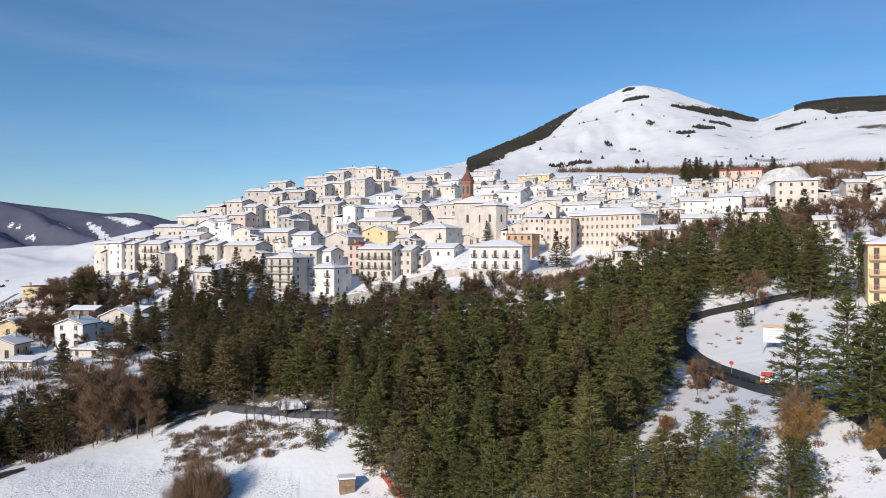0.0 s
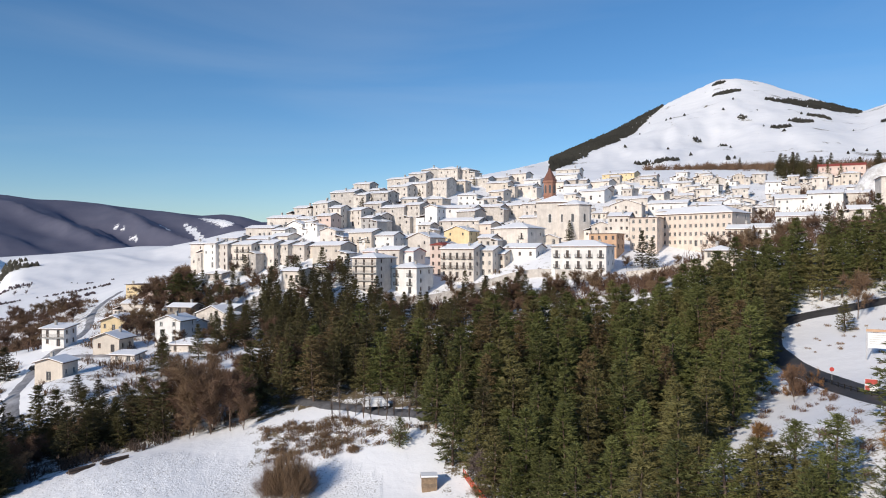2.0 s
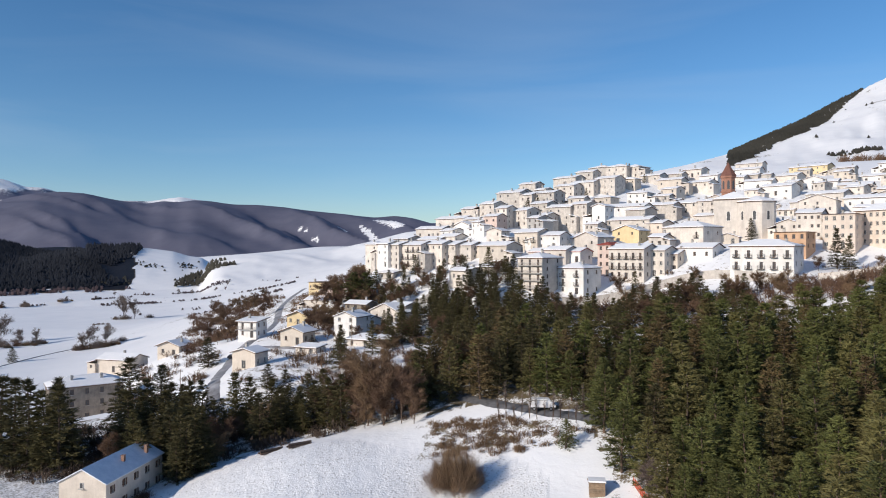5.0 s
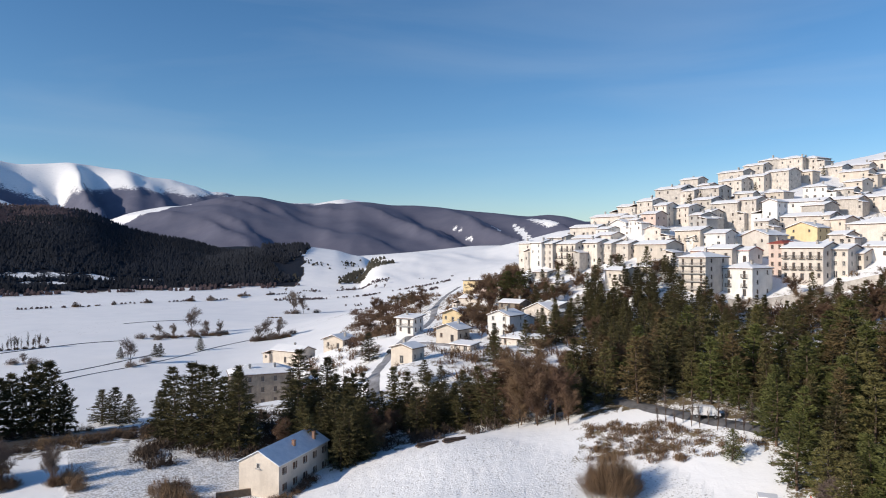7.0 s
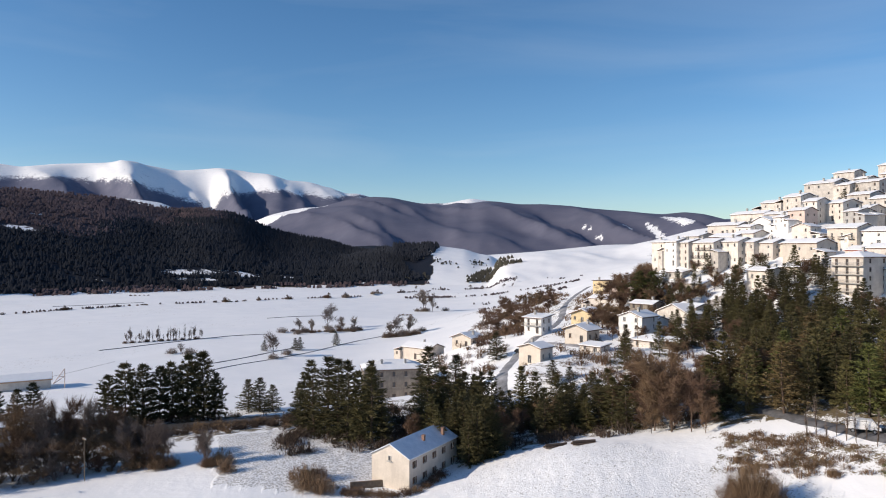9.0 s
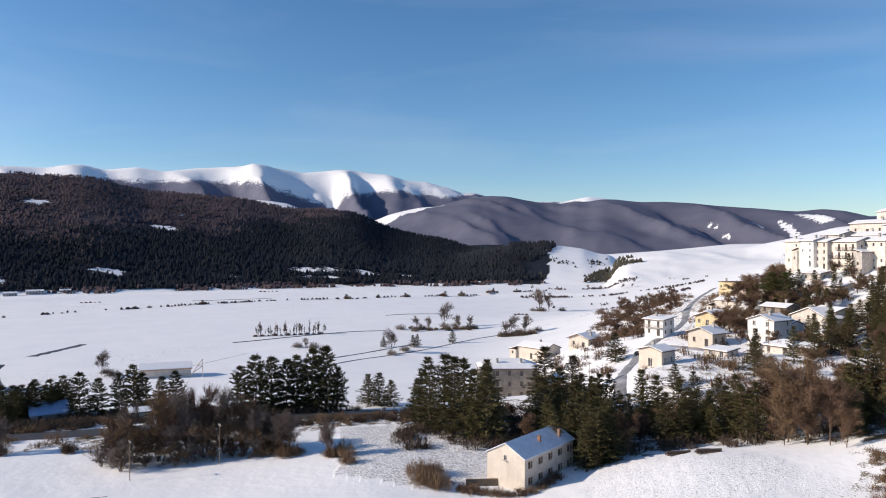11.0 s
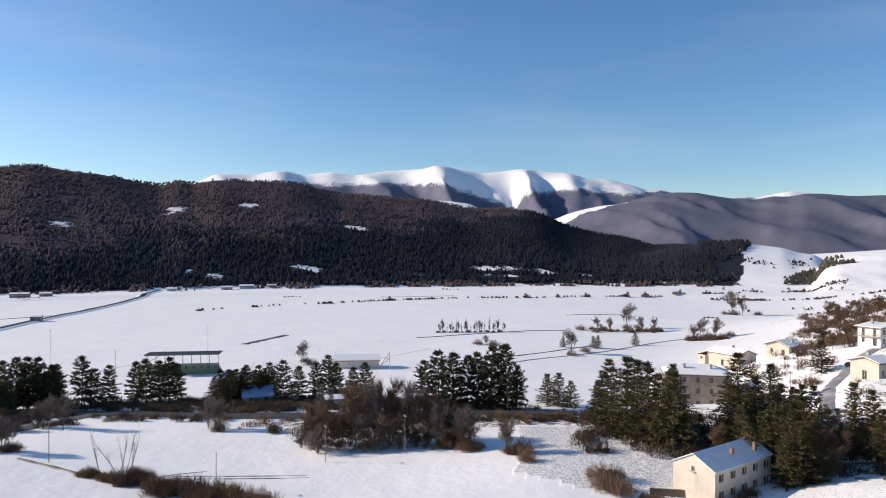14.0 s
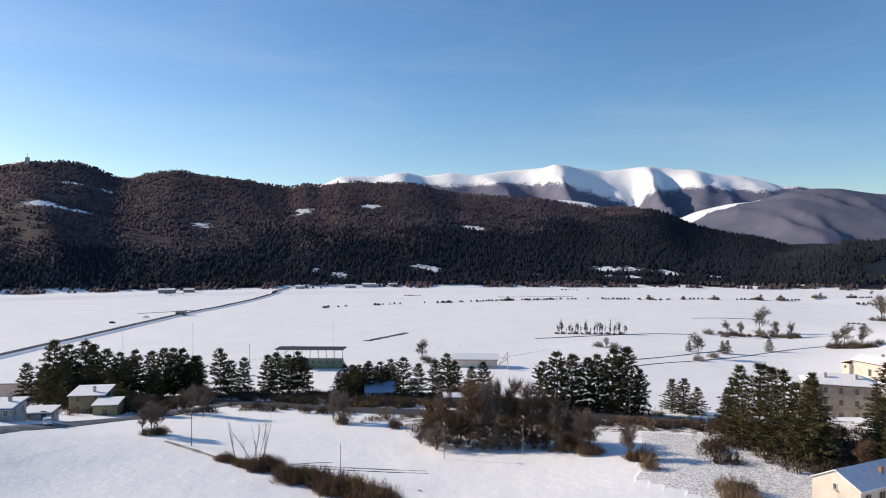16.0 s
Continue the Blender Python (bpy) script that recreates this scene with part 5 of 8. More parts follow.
house(24.5, 424.3, 92.2, 203, 13.4, 9, 4.4, "gable", "white", 1, 2, deep=5)
house(119.1, 236.7, 67.3, 203, 13.0, 12, 8.0, "hip", "cream", 3, 4, deep=8)
house(171.7, 405.1, 91.0, 203, 22.3, 10, 6.8, "gable", "pink", 2, 6, tiles=RED_TILES, snow=False, deep=4)
house(115.6, 287.6, 67.9, 203, 12.2, 10, 5.9, "gable", "white", 2, 4, deep=6)
house(107.3, 299.3, 67.4, 203, 11.6, 10, 5.3, "gable", "white", 2, 4, deep=6)
house(128.2, 291.0, 68.6, 203, 8.9, 9, 5.4, "gable", "cream", 2, 3)
house(158.7, 254.6, 75.1, 203, 9.0, 10, 4.0, "gable", "cream", 1, 3, deep=6)
house(147.0, 250.0, 73.2, 203, 6.5, 9, 2.8, "gable", "tan", 1, 3, deep=7)
house(100.7, 178.5, 56.3, 203, 4.2, 8, 3.3, "gable", "white", 1, 2, deep=4)
house(99.0, 182.9, 57.0, 203, 4.2, 8, 2.7, "gable", "tan", 1, 2, deep=5)
house(111.9, 245.7, 62.3, 203, 10.9, 10, 2.9, "gable", "cream", 1, 4)
house(93.8, 153.6, 51.0, 203, 6.9, 9, 2.9, "hip", "white", 1, 3, tiles=RED_TILES, deep=5)
house(-102.5, 192.4, 25.0, 186, 8.2, 8.5, 6.6, "front", "white", 3, 2, side=2)
house(-100.5, 200.2, 25.6, 187, 3.6, 8, 4.2, "gable", "white", 1, 1)
house(-135.8, 219.4, 25.1, 182, 9.4, 8, 3.4, "front", "yellow", 1, 3, over=0.9)
house(-118.5, 187.7, 23.0, 182, 8.2, 7, 4.0, "front", "tan", 1, 2, over=0.8)
house(-112.4, 155.0, 21.0, 179, 7.0, 6, 4.3, "front", "tan", 1, 1, rise=1.0)
house(-142.3, 198.2, 22.9, 178, 7.0, 6.5, 5.5, "shed", "white", 2, 2, balcony=2, deep=4, over=0.8)
house(-172.8, 195.6, 15.6, 173, 8.4, 8, 3.6, "front", "tan", 1, 2, over=0.8)
house(-166.9, 284.7, 29.9, 184, 7.8, 9, 7.3, "flat", "yellow", 2, 4, snow=False, deep=4)
house(-153.2, 278.7, 29.3, 185, 11.6, 10, 6.3, "gable", "pink", 2, 2)
house(-152.3, 258.4, 26.0, 183, 9.4, 9, 5.2, "gable", "cream", 1, 3)
house(-92.5, 181.8, 23.8, 187, 9.5, 8, 2.5, "hip", "cream", 1, 2)
house(-100.1, 215.9, 28.0, 203, 15.0, 9, 3.3, "front", "stone", 1, 2, deep=4)
house(-113.0, 211.7, 26.6, 186, 8.0, 7, 2.4, "gable", "tan", 1, 2, deep=5)
house(-115.2, 224.1, 30.6, 187, 9.0, 7, 2.3, "gable", "brown", 1, 3, deep=8)
house(-97.3, 219.4, 30.6, 203, 9.0, 7, 2.6, "gable", "tan", 1, 2, deep=8)
house(-107.4, 247.7, 35.1, 203, 8.8, 8, 4.1, "gable", "stone", 1, 2)
house(-193.1, 191.6, 9.4, 169, 14.0, 9, 4.4, "gable", "tan", 1, 3, rise=1.6, deep=6)
house(-188.8, 213.5, 12.4, 173, 7.6, 9, 3.6, "front", "tan", 1, 2, rise=1.4, deep=6)
house(82.1, 125.5, 41.9, 205, 10.7, 13, 11.1, "hip", "yellow", 4, 4, balcony=2, tiles=RED_TILES, rail="orange")

for x, y, w, d, h, paint in ((-127.0, 206.0, 4.5, 3.5, 2.2, "brown"), (-104.0, 172.0, 7.0, 4.5, 2.0, "stone"), (-84.5, 180.0, 6.0, 5.0, 2.2, "brown"), (-91.0, 203.0, 6.5, 5.0, 2.4, "tan"), (-147.0, 240.0, 6.0, 5.0, 2.5, "stone"), (-128.0, 246.0, 7.5, 5.5, 2.6, "tan"), (-119.0, 258.0, 7.0, 6.0, 2.8, "stone")):
    house(x, y, float(ground(x, y)) - 0.1, 186, w, d, h, "shed", paint, 1, 2, 1, chimneys=0, name="garden_shed", label="low shed with a snow-laden sloping roof in the village", category="shed", group="village sheds", deep=2.5)

# ---- small houses packed between the others ----
def pack_houses(count, table, seed):
    rng = random.Random(seed)
    t = np.array(table)
    made = tries = 0
    while made < count and tries < 4000:
        tries += 1
        b, r = rng.uniform(t[0, 0], t[-1, 0]), rng.uniform(t[:, 1].min(), t[:, 2].max())
        if not inside(np.array([b]), np.array([r]), table)[0]:
            continue
        x, y = at(b, r)
        w, d = rng.uniform(5, 9), rng.uniform(6, 8.5)
        if any(math.hypot(x - p, y + d / 2 - q) < 0.38 * (max(w, d) + s) for p, q, s in SITES):
            continue
        floors = rng.choice((1, 2, 2))
        house(x, y, float(ground(x, y)) - 0.2, 203 + rng.uniform(-8, 8), w, d, floors * rng.uniform(2.5, 3.0), rng.choice(("gable", "gable", "hip", "front")),
              rng.choice(("cream", "stone", "stone", "white", "tan")), floors, rng.choice((2, 2, 3)), 1, group="old town houses", deep=4.5)
        made += 1


pack_houses(82, [(-21, 300, 395), (-14, 285, 415), (-5, 270, 425), (5, 275, 440), (12, 285, 450), (20, 300, 440), (24, 310, 420)], 19)
pack_houses(26, [(14, 300, 440), (22, 290, 450), (35, 250, 420)], 23)
pack_houses(26, [(2, 330, 450), (10, 320, 460), (17, 330, 450)], 29)

# ---- planting: bearing, distance and height of single trees ----
FIRS = [(-54.5, 180, 9.2), (-54.1, 166, 13.1), (-53.3, 162, 15.9), (-52.3, 157, 17.0), (-51.4, 155, 16.5), (-50.6, 150, 16.5), (-49.6, 148, 14.3), (-48.7, 146, 15.7), (-47.9, 148, 8.6), (-46.8, 157, 5.0), (-43.2, 158, 7.5), (-40.4, 149, 9.0), (-39.5, 147, 7.5), (-41.3, 149, 8.7), (-48.9, 163, 14.6), (-36.5, 154, 11.6), (-35.4, 152, 10.6), (-33.8, 149, 10.2), (-32.7, 146, 8.4), (-31.6, 144, 8.6), (-30.5, 141, 9.6), (-29.4, 140, 9.8), (-28.3, 136, 10.3), (-37.6, 156, 6.1), (-39.0, 156, 10.5), (-42.9, 160, 12.0), (-40.2, 157, 9.8)]
LONE = [(-41.9, 186, 10.7), (-44.2, 183, 14.7), (-38.6, 227, 9.2), (-28.5, 177, 7.9), (-58.4, 211, 9.1), (-57.6, 206, 9.6), (-56.6, 203, 7.6), (-34.2, 171, 5.6), (-32.7, 167, 5.5), (-31.0, 163, 5.4), (-29.8, 159, 7.2)]
ROW = [(-105.5, 270, 19.0), (-104.6, 266, 17.5), (-103.5, 261, 18.7), (-103.0, 262, 17.4), (-102.0, 256, 16.0), (-101.1, 254, 14.8), (-100.1, 251, 15.5), (-99.0, 248, 15.1), (-98.2, 245, 16.0), (-97.4, 247, 15.9), (-96.8, 243, 15.7), (-96.0, 241, 13.5), (-94.1, 243, 15.5), (-93.3, 243, 11.5), (-92.3, 240, 12.4), (-90.5, 243, 12.9), (-89.8, 240, 13.8), (-88.9, 242, 12.8), (-88.2, 243, 13.7), (-87.6, 243, 11.5), (-107.1, 246, 12.8), (-106.1, 237, 11.1), (-79.7, 221, 12.9), (-78.5, 224, 10.8), (-77.1, 220, 12.0), (-76.1, 224, 13.8), (-75.5, 223, 11.4), (-74.2, 225, 9.8), (-73.2, 226, 11.2)]
ROW_EAST = [(-68.4, 198, 13.5), (-67.3, 198, 16.1), (-66.1, 199, 15.4), (-64.9, 198, 14.6), (-64.0, 198, 15.6), (-62.9, 197, 17.2), (-61.8, 196, 17.7), (-60.9, 195, 12.2), (-80.8, 232, 11.5), (-81.6, 229, 11.1), (-82.7, 227, 10.8), (-83.6, 226, 10.2), (-84.4, 225, 8.9)]
BROWN = [(-27.4, 140, 10.6), (-26.2, 132, 13.3), (-24.9, 129, 12.2), (-23.5, 127, 9.9), (-26.8, 144, 10.8), (-22.4, 135, 8.0), (-34.5, 146, 6.3), (-45.5, 142, 6.1), (-28.6, 145, 9.0), (-26.6, 138, 12.8), (-23.2, 136, 8.5), (-30.2, 143, 7.1), (-20.9, 148, 6.6), (19.9, 111, 5.0), (26.7, 81, 5.8), (23.9, 158, 9.2), (9.8, 185, 5.7), (6.7, 193, 6.8)]
BUSHY = [(-68.2, 153, 12.5), (-67.3, 152, 10.5), (-66.4, 151, 9.6), (-65.4, 149, 9.2), (-77.0, 152, 11.0), (-76.2, 158, 14.5), (-74.4, 156, 16.0), (-72.5, 155, 17.0), (-71.2, 155, 15.2), (-69.8, 156, 15.7), (-77.6, 161, 10.3), (-73.5, 164, 14.5), (-75.3, 153, 8), (-71.9, 151, 8), (-70.4, 150, 7), (-73.2, 151, 8), (-78.3, 158, 6.5), (-69.0, 152, 7), (-76.9, 155, 7)]
GREY = [(-52.3, 476, 15.7), (-44.5, 626, 20.0), (-43.8, 624, 17.0), (-56.5, 354, 11.5), (-63.4, 373, 5.5), (-54.5, 461, 9.0), (-53.5, 453, 8.9), (-51.1, 461, 9.5), (-50.1, 464, 8.8), (-46.8, 424, 11.8), (-45.7, 425, 11.5), (-47.3, 418, 9.4), (-78.3, 321, 9.8), (-85.4, 186, 8.1), (-84.5, 183, 7.7), (-96.2, 203, 8.1), (-95.3, 198, 9.0)]
SHRUBS = [(-66.6, 150, 5.9), (-65.7, 149, 5.8), (-64.6, 145, 6.1), (-61.6, 140, 5.1), (-60.5, 139, 3.2), (-80.4, 175, 2.7), (-99.7, 168, 4.3), (-98.6, 169, 4.8), (-99.0, 169, 5.4), (-84.9, 182, 5.8), (-54.3, 123, 3.3), (-53.2, 124, 2.7), (-52.7, 117, 3.2), (-53.9, 119, 3.1), (-61.8, 140, 4.7), (-60.1, 133, 2.5), (-65.4, 145, 5.9), (-67.0, 148, 6.5), (-3.9, 98, 4.2), (-2.0, 99, 3.1)]
RUST = [(26.6, 80, 4.8), (20.1, 115, 5.0), (17.6, 94, 2.6), (31.4, 79, 3.2)]
YOUNG = [(19.9, 78, 7.0), (18.5, 76, 6.4), (22.1, 72, 5.8), (16.8, 78, 5.9), (20.5, 73, 5.4), (-10.2, 111, 4.4), (26.3, 71, 6.0), (13.5, 76, 9), (15.2, 74, 8.5), (11.6, 75, 9.5), (17.5, 74, 8), (22.5, 76, 7.5), (21.2, 70, 6), (9.2, 75, 8.5), (27.1, 72, 5.1), (-8.9, 122, 2.9)]
STANDING = [(26.7, 87, 11.3), (29.9, 86, 12.3), (31.3, 83, 12.2), (32.1, 85, 11.7), (28.5, 183, 9.6), (23.1, 150, 5.7), (27.6, 160, 11.9), (29.2, 158, 11.6), (30.6, 156, 12.2)]
IN_TOWN = [(3.6, 292, 8.6), (9.2, 238, 12.0), (9.9, 235, 10.0), (22.1, 216, 11.2), (25.0, 203, 13.2), (22.9, 208, 9.9), (-27.2, 268, 12), (-26.4, 264, 10), (22.1, 430, 9.5), (22.9, 432, 9.0), (12.1, 405, 7), (14.7, 395, 8.3), (-8.6, 360, 6.0), (-4.8, 232, 8.0), (-4.1, 392, 5.0), (15.4, 385, 8.0)]


def plant_all(kind, rows, group, seed, fat=1.0):
    rng = random.Random(seed)
    for b, r, tall in rows:
        kind.plant(*at(b, r), tall, group, rng, fat)


plant_all(firs, FIRS, "conifers behind the farmhouse", 1, 1.3)
plant_all(firs, LONE, "conifers of the valley", 2, 1.75)
plant_all(firs, [(-54.5, 371, 6.6), (-54.8, 371, 6.2), (-57.2, 371, 5.5), (-51.6, 390, 7.1)], "conifers of the valley", 21, 1.6)
plant_all(row_pines, ROW, "pines along the valley road", 3, 1.0)
plant_all(row_pines, ROW_EAST, "pines along the valley road", 4, 1.0)
plant_all(larches, BROWN, "bare brown trees", 5)
plant_all(larches, [(b, r, 0.9 * h) for b, r, h in BUSHY[::2] if h > 9], "bare trees by the valley road", 14, 0.75)
plant_all(grey_trees, [(b, r, 0.85 * h) for b, r, h in BUSHY[1::2] if h > 9], "bare trees by the valley road", 19, 0.8)
plant_all(thickets, [(b, r - 2, 0.52 * h) for b, r, h in BUSHY], "bushy trees by the valley road", 18, 1.35)
plant_all(grey_trees, GREY, "bare valley trees", 6, 1.05)
plant_all(field_poplars, [(-67.1 + 0.30 * k + 0.1 * math.sin(k * 5.0), 432 + k * 0.4, 6.8 + 2.2 * math.sin(k * 2.1)) for k in range(18)], "row of field trees", 7, 1.0)
plant_all(grey_trees, [(-67.2 + 0.40 * k + 0.12 * math.sin(k * 4.0), 433 + k * 0.5, 5.6 + 1.8 * math.sin(k * 1.7)) for k in range(14)], "row of field trees", 29, 0.6)
plant_all(bushes, [(-67.3 + 0.5 * k, 431 + 0.5 * k, 1.5 + 0.5 * math.sin(k * 2.7)) for k in range(11)] + [(-54.6 + 0.55 * k, 458 + 3 * math.sin(k * 2.2), 2.4 + 0.8 * math.sin(k * 1.3)) for k in range(10)] + [(-47.6 + 0.45 * k, 419 + 3 * math.sin(k * 3.1), 2.6 + 0.9 * math.sin(k * 1.9)) for k in range(7)], "field bushes", 30, 1.3)
plant_all(grey_trees, [(b, r, 1.35 * h) for b, r, h in SHRUBS if h > 4], "bare trees on the field", 8, 1.0)
plant_all(bushes, [(b + 0.3, r - 1, 0.42 * h) for b, r, h in SHRUBS if h > 4], "field bushes", 28, 1.2)
plant_all(bushes, [q for q in SHRUBS if q[2] <= 4], "field bushes", 15)
plant_all(rust_thickets, RUST, "rusty bushes", 9, 0.85)
plant_all(near_pines, YOUNG, "young pines", 10, 1.25)
plant_all(pines, STANDING, "pines at the bend", 11, 1.2)
plant_all(firs, IN_TOWN, "conifers in the town", 12)
plant_all(pines, [(-27.4, 268, 12.5), (-26.5, 270, 10.5)], "conifers in the town", 16, 1.7)


def pinewood():
    """The pine plantation on the slope under the town."""
    rng = random.Random(77)
    taken = []
    near = lambda x, y, gap: any((x - p) ** 2 + (y - q) ** 2 < gap * gap for p, q in taken)
    tries = 0
    while len(taken) < 305 and tries < 9000:
        tries += 1
        b, r = rng.uniform(-22.5, 28), rng.uniform(80, 192)
        if not inside(np.array([b]), np.array([r]), PINEWOOD)[0]:
            continue
        x, y = at(b, r)
        if near(x, y, 3.4):
            continue
        taken.append((x, y))
        tall = rng.uniform(7.5, 14.0) if b > -6 else rng.uniform(8.0, 13.0)
        if r < 100:
            tall *= 0.85
        (firs if b < -3 and rng.random() < 0.5 else brown_pines if rng.random() < (0.2 if b < 0 else 0.08) else pines).plant(x, y, tall, "pine plantation", rng, rng.uniform(0.95, 1.25))


pinewood()


def scatter(kind, table, count, low, high, group, seed, gap=2.0, fat=1.0):
    """Trees or shrubs spread over a stretch of the plan."""
    rng = random.Random(seed)
    t = np.array(table)
    done, tries = [], 0
    while len(done) < count and tries < count * 60:
        tries += 1
        b, r = rng.uniform(t[0, 0], t[-1, 0]), rng.uniform(t[:, 1].min(), t[:, 2].max())
        if not inside(np.array([b]), np.array([r]), table)[0]:
            continue
        x, y = at(b, r)
        if any((x - p) ** 2 + (y - q) ** 2 < gap * gap for p, q in done) or any(math.hypot(x - p, y - q) < 0.62 * s + 1.0 for p, q, s in SITES) or not off_road(np.array(x), np.array(y), 3.6):
            continue
        done.append((x, y))
        kind.plant(x, y, rng.uniform(low, high), group, rng, fat)


scatter(larches, [(-20, 152, 226), (-8, 152, 218), (4, 156, 212), (14, 178, 214)], 26, 3.5, 6.5, "bare slope trees", 101, 3.5, 1.2)
scatter(firs, [(-21, 165, 250), (-12, 160, 224)], 28, 6, 10.5, "conifers under the town", 103, 4.0)
scatter(firs, [(-20.5, 152, 215), (-13, 152, 205)], 30, 8, 12, "conifers under the town", 118, 4.0)
scatter(larches, [(-25, 150, 240), (-13, 150, 225)], 12, 4, 7, "bare slope trees", 119, 4.0, 1.2)
scatter(larches, [(14, 180, 240), (20, 192, 250), (36, 170, 262)], 26, 5, 9, "bare trees in the town", 104, 4.0, 1.3)
undergrowth("town_thicket", "tall brown leafless trees and thicket between the upper houses", TWIGS, [(12, 205, 330), (20, 215, 400), (36, 190, 420)], 260, 3.0, 7.0, 124, 0.8)
undergrowth("roadside_thicket", "tall brown leafless thicket beside the village street", TWIGS, [(-40.0, 236, 480), (-37.4, 230, 480), (-35.6, 262, 480), (-34.2, 330, 480)], 120, 2.0, 5.0, 125, 1.1)
scatter(firs, [(16, 470, 560), (24, 450, 520), (30, 430, 480)], 7, 6, 9, "conifers over the town", 106, 5.0)
scatter(larches, [(-38.5, 236, 470), (-36.5, 245, 470), (-34, 330, 460)], 26, 4, 8, "bare trees by the village road", 107, 4.0, 1.3)
scatter(larches, [(-31, 235, 300), (-24, 225, 270)], 32, 4, 7.5, "bare trees in the village", 117, 3.2, 1.3)
scatter(firs, [(-30, 240, 290), (-22, 236, 270)], 10, 5, 8.5, "conifers in the village", 157, 4.0, 1.3)
scatter(firs, [(-41, 150, 172), (-33, 142, 154), (-22, 138, 156)], 22, 5, 9, "conifers along the lane", 108, 3.2)
scatter(larches, [(-29, 132, 146), (-22, 124, 146)], 13, 5, 9, "bare brown trees", 109, 3.5, 1.0)
scatter(grey_trees, [(-46, 850, 940), (-37, 720, 880)], 8, 4, 6.5, "far hedgerow trees", 131, 10, 1.3)
scatter(rust_bushes, [(8, 70, 84), (17, 66, 92), (33, 66, 84)], 11, 1.0, 2.2, "rusty bushes", 114, 2.2)
scatter(firs, [(-22.5, 212, 244), (-14.5, 206, 226)], 18, 7, 10, "conifers under the town", 120, 4.0, 1.2)
undergrowth("slope_thicket", "tall brown leafless thicket under the town walls", TWIGS, [(-8, 204, 222), (1, 196, 214), (5, 186, 214), (11, 182, 206), (15, 188, 200)], 110, 2.0, 4.5, 121, 0.9)
scatter(firs, [(-45, 140, 164), (-38, 138, 160)], 14, 8.5, 12.5, "conifers behind the farmhouse", 122, 3.4, 1.3)
for b, r, tall in GREY:
    if r > 300:
        for k in range(2):
            grey_bushes.plant(*at(b + random.uniform(-1.3, 1.3), r + random.uniform(-7, 5)), random.uniform(2.2, 4.2), "field bushes", random, 1.25)
# the long hedgerow over the plain, in clumps: bearing, width in degrees, shrubs, height
HEDGEROW = [(-86, 612), (-81, 640), (-76, 662), (-71, 690), (-66, 716), (-60, 736), (-55, 765), (-49, 802), (-44, 850)]
for b0, wide, n, tall in ((-85.2, 2.0, 7, 2.4), (-81.3, 1.4, 4, 2.0), (-75.7, 1.5, 6, 3.0), (-71.2, 0.8, 4, 3.4), (-69.8, 0.6, 2, 2.0), (-66.3, 1.4, 5, 2.8), (-60.2, 0.5, 2, 4.2), (-59.0, 1.4, 6, 2.2), (-57.6, 0.6, 2, 3.4), (-55.4, 1.0, 4, 3.8), (-52.2, 0.7, 4, 4.8), (-50.8, 0.6, 3, 5.0), (-48.3, 0.9, 4, 4.2), (-46.4, 0.8, 3, 3.4)):
    for k in range(n):
        b = b0 + wide * random.uniform(-0.5, 0.5)
        r = float(np.interp(b, *zip(*HEDGEROW))) + random.uniform(-4, 4)
        (bushes if k % 2 else grey_bushes).plant(*at(b, r), tall * random.uniform(0.5, 1.0), "hedgerow bushes", random, random.uniform(0.9, 1.4))
    if tall > 3:
        grey_trees.plant(*at(b0, float(np.interp(b0, *zip(*HEDGEROW)))), tall * 1.25, "hedgerow trees", random, 1.1)
for b0, r0, n in ((-79.6, 752, 5), (-66.9, 838, 5), (-98, 800, 5), (-46.5, 580, 4)):
    for k in range(n):
        bushes.plant(*at(b0 + 0.3 * k, r0 + random.uniform(-3, 3)), random.uniform(0.9, 1.6), "hedgerow bushes", random, 1.4)
undergrowth("slope_scrub", "brown leafless scrub on the slope under the town", TWIGS, [(-25, 152, 262), (-10, 150, 236), (4, 152, 222), (14, 172, 214), (18, 182, 205)], 360, 0.8, 2.6, 301)
undergrowth("lane_scrub", "dark brown scrub at the foot of the trees", TWIGS_DARK, [(-56, 138, 190), (-48, 140, 186), (-42, 131, 168), (-36, 132, 166), (-30, 130, 166), (-22, 128, 150)], 400, 1.0, 2.8, 302)
# scrub of the bank, thickened to stand for shade the trees cast on the road
undergrowth("verge_scrub", "dark low scrub on the valley road's verge, also standing for tree shade", TWIGS_DARK, [(-78, 180, 191), (-66, 174, 186), (-58, 174, 186), (-50, 176, 188)], 330, 0.7, 1.7, 308)
undergrowth("bank_scrub", "low brown scrub on the snowy bank", TWIGS, [(-21, 112, 124), (-14, 111, 121), (-8, 113, 117)], 170, 0.5, 1.3, 303)
undergrowth("bend_scrub", "low brown scrub on the snow below the road", TWIGS, [(3, 60, 84), (14, 60, 100), (18, 64, 120), (24, 66, 112), (35, 62, 82)], 120, 0.4, 1.2, 304)
undergrowth("bank_tufts", "dry grass tufts on the snowy bank inside the bend", TWIGS, [(19.5, 136, 160), (24, 122, 160), (33, 104, 158)], 80, 0.3, 0.8, 310)
undergrowth("road_scrub", "brown scrub and hedges along the valley road", TWIGS, [(-112, 205, 262), (-100, 206, 250), (-92, 206, 240), (-86, 192, 236), (-78, 166, 230), (-70, 166, 212), (-60, 168, 200), (-54, 170, 196)], 420, 0.8, 2.6, 305)
undergrowth("village_scrub", "brown scrub between the village houses", TWIGS, [(-44, 170, 260), (-38, 172, 470), (-34, 170, 450), (-28, 165, 300), (-22, 165, 260)], 460, 1.0, 3.4, 306)
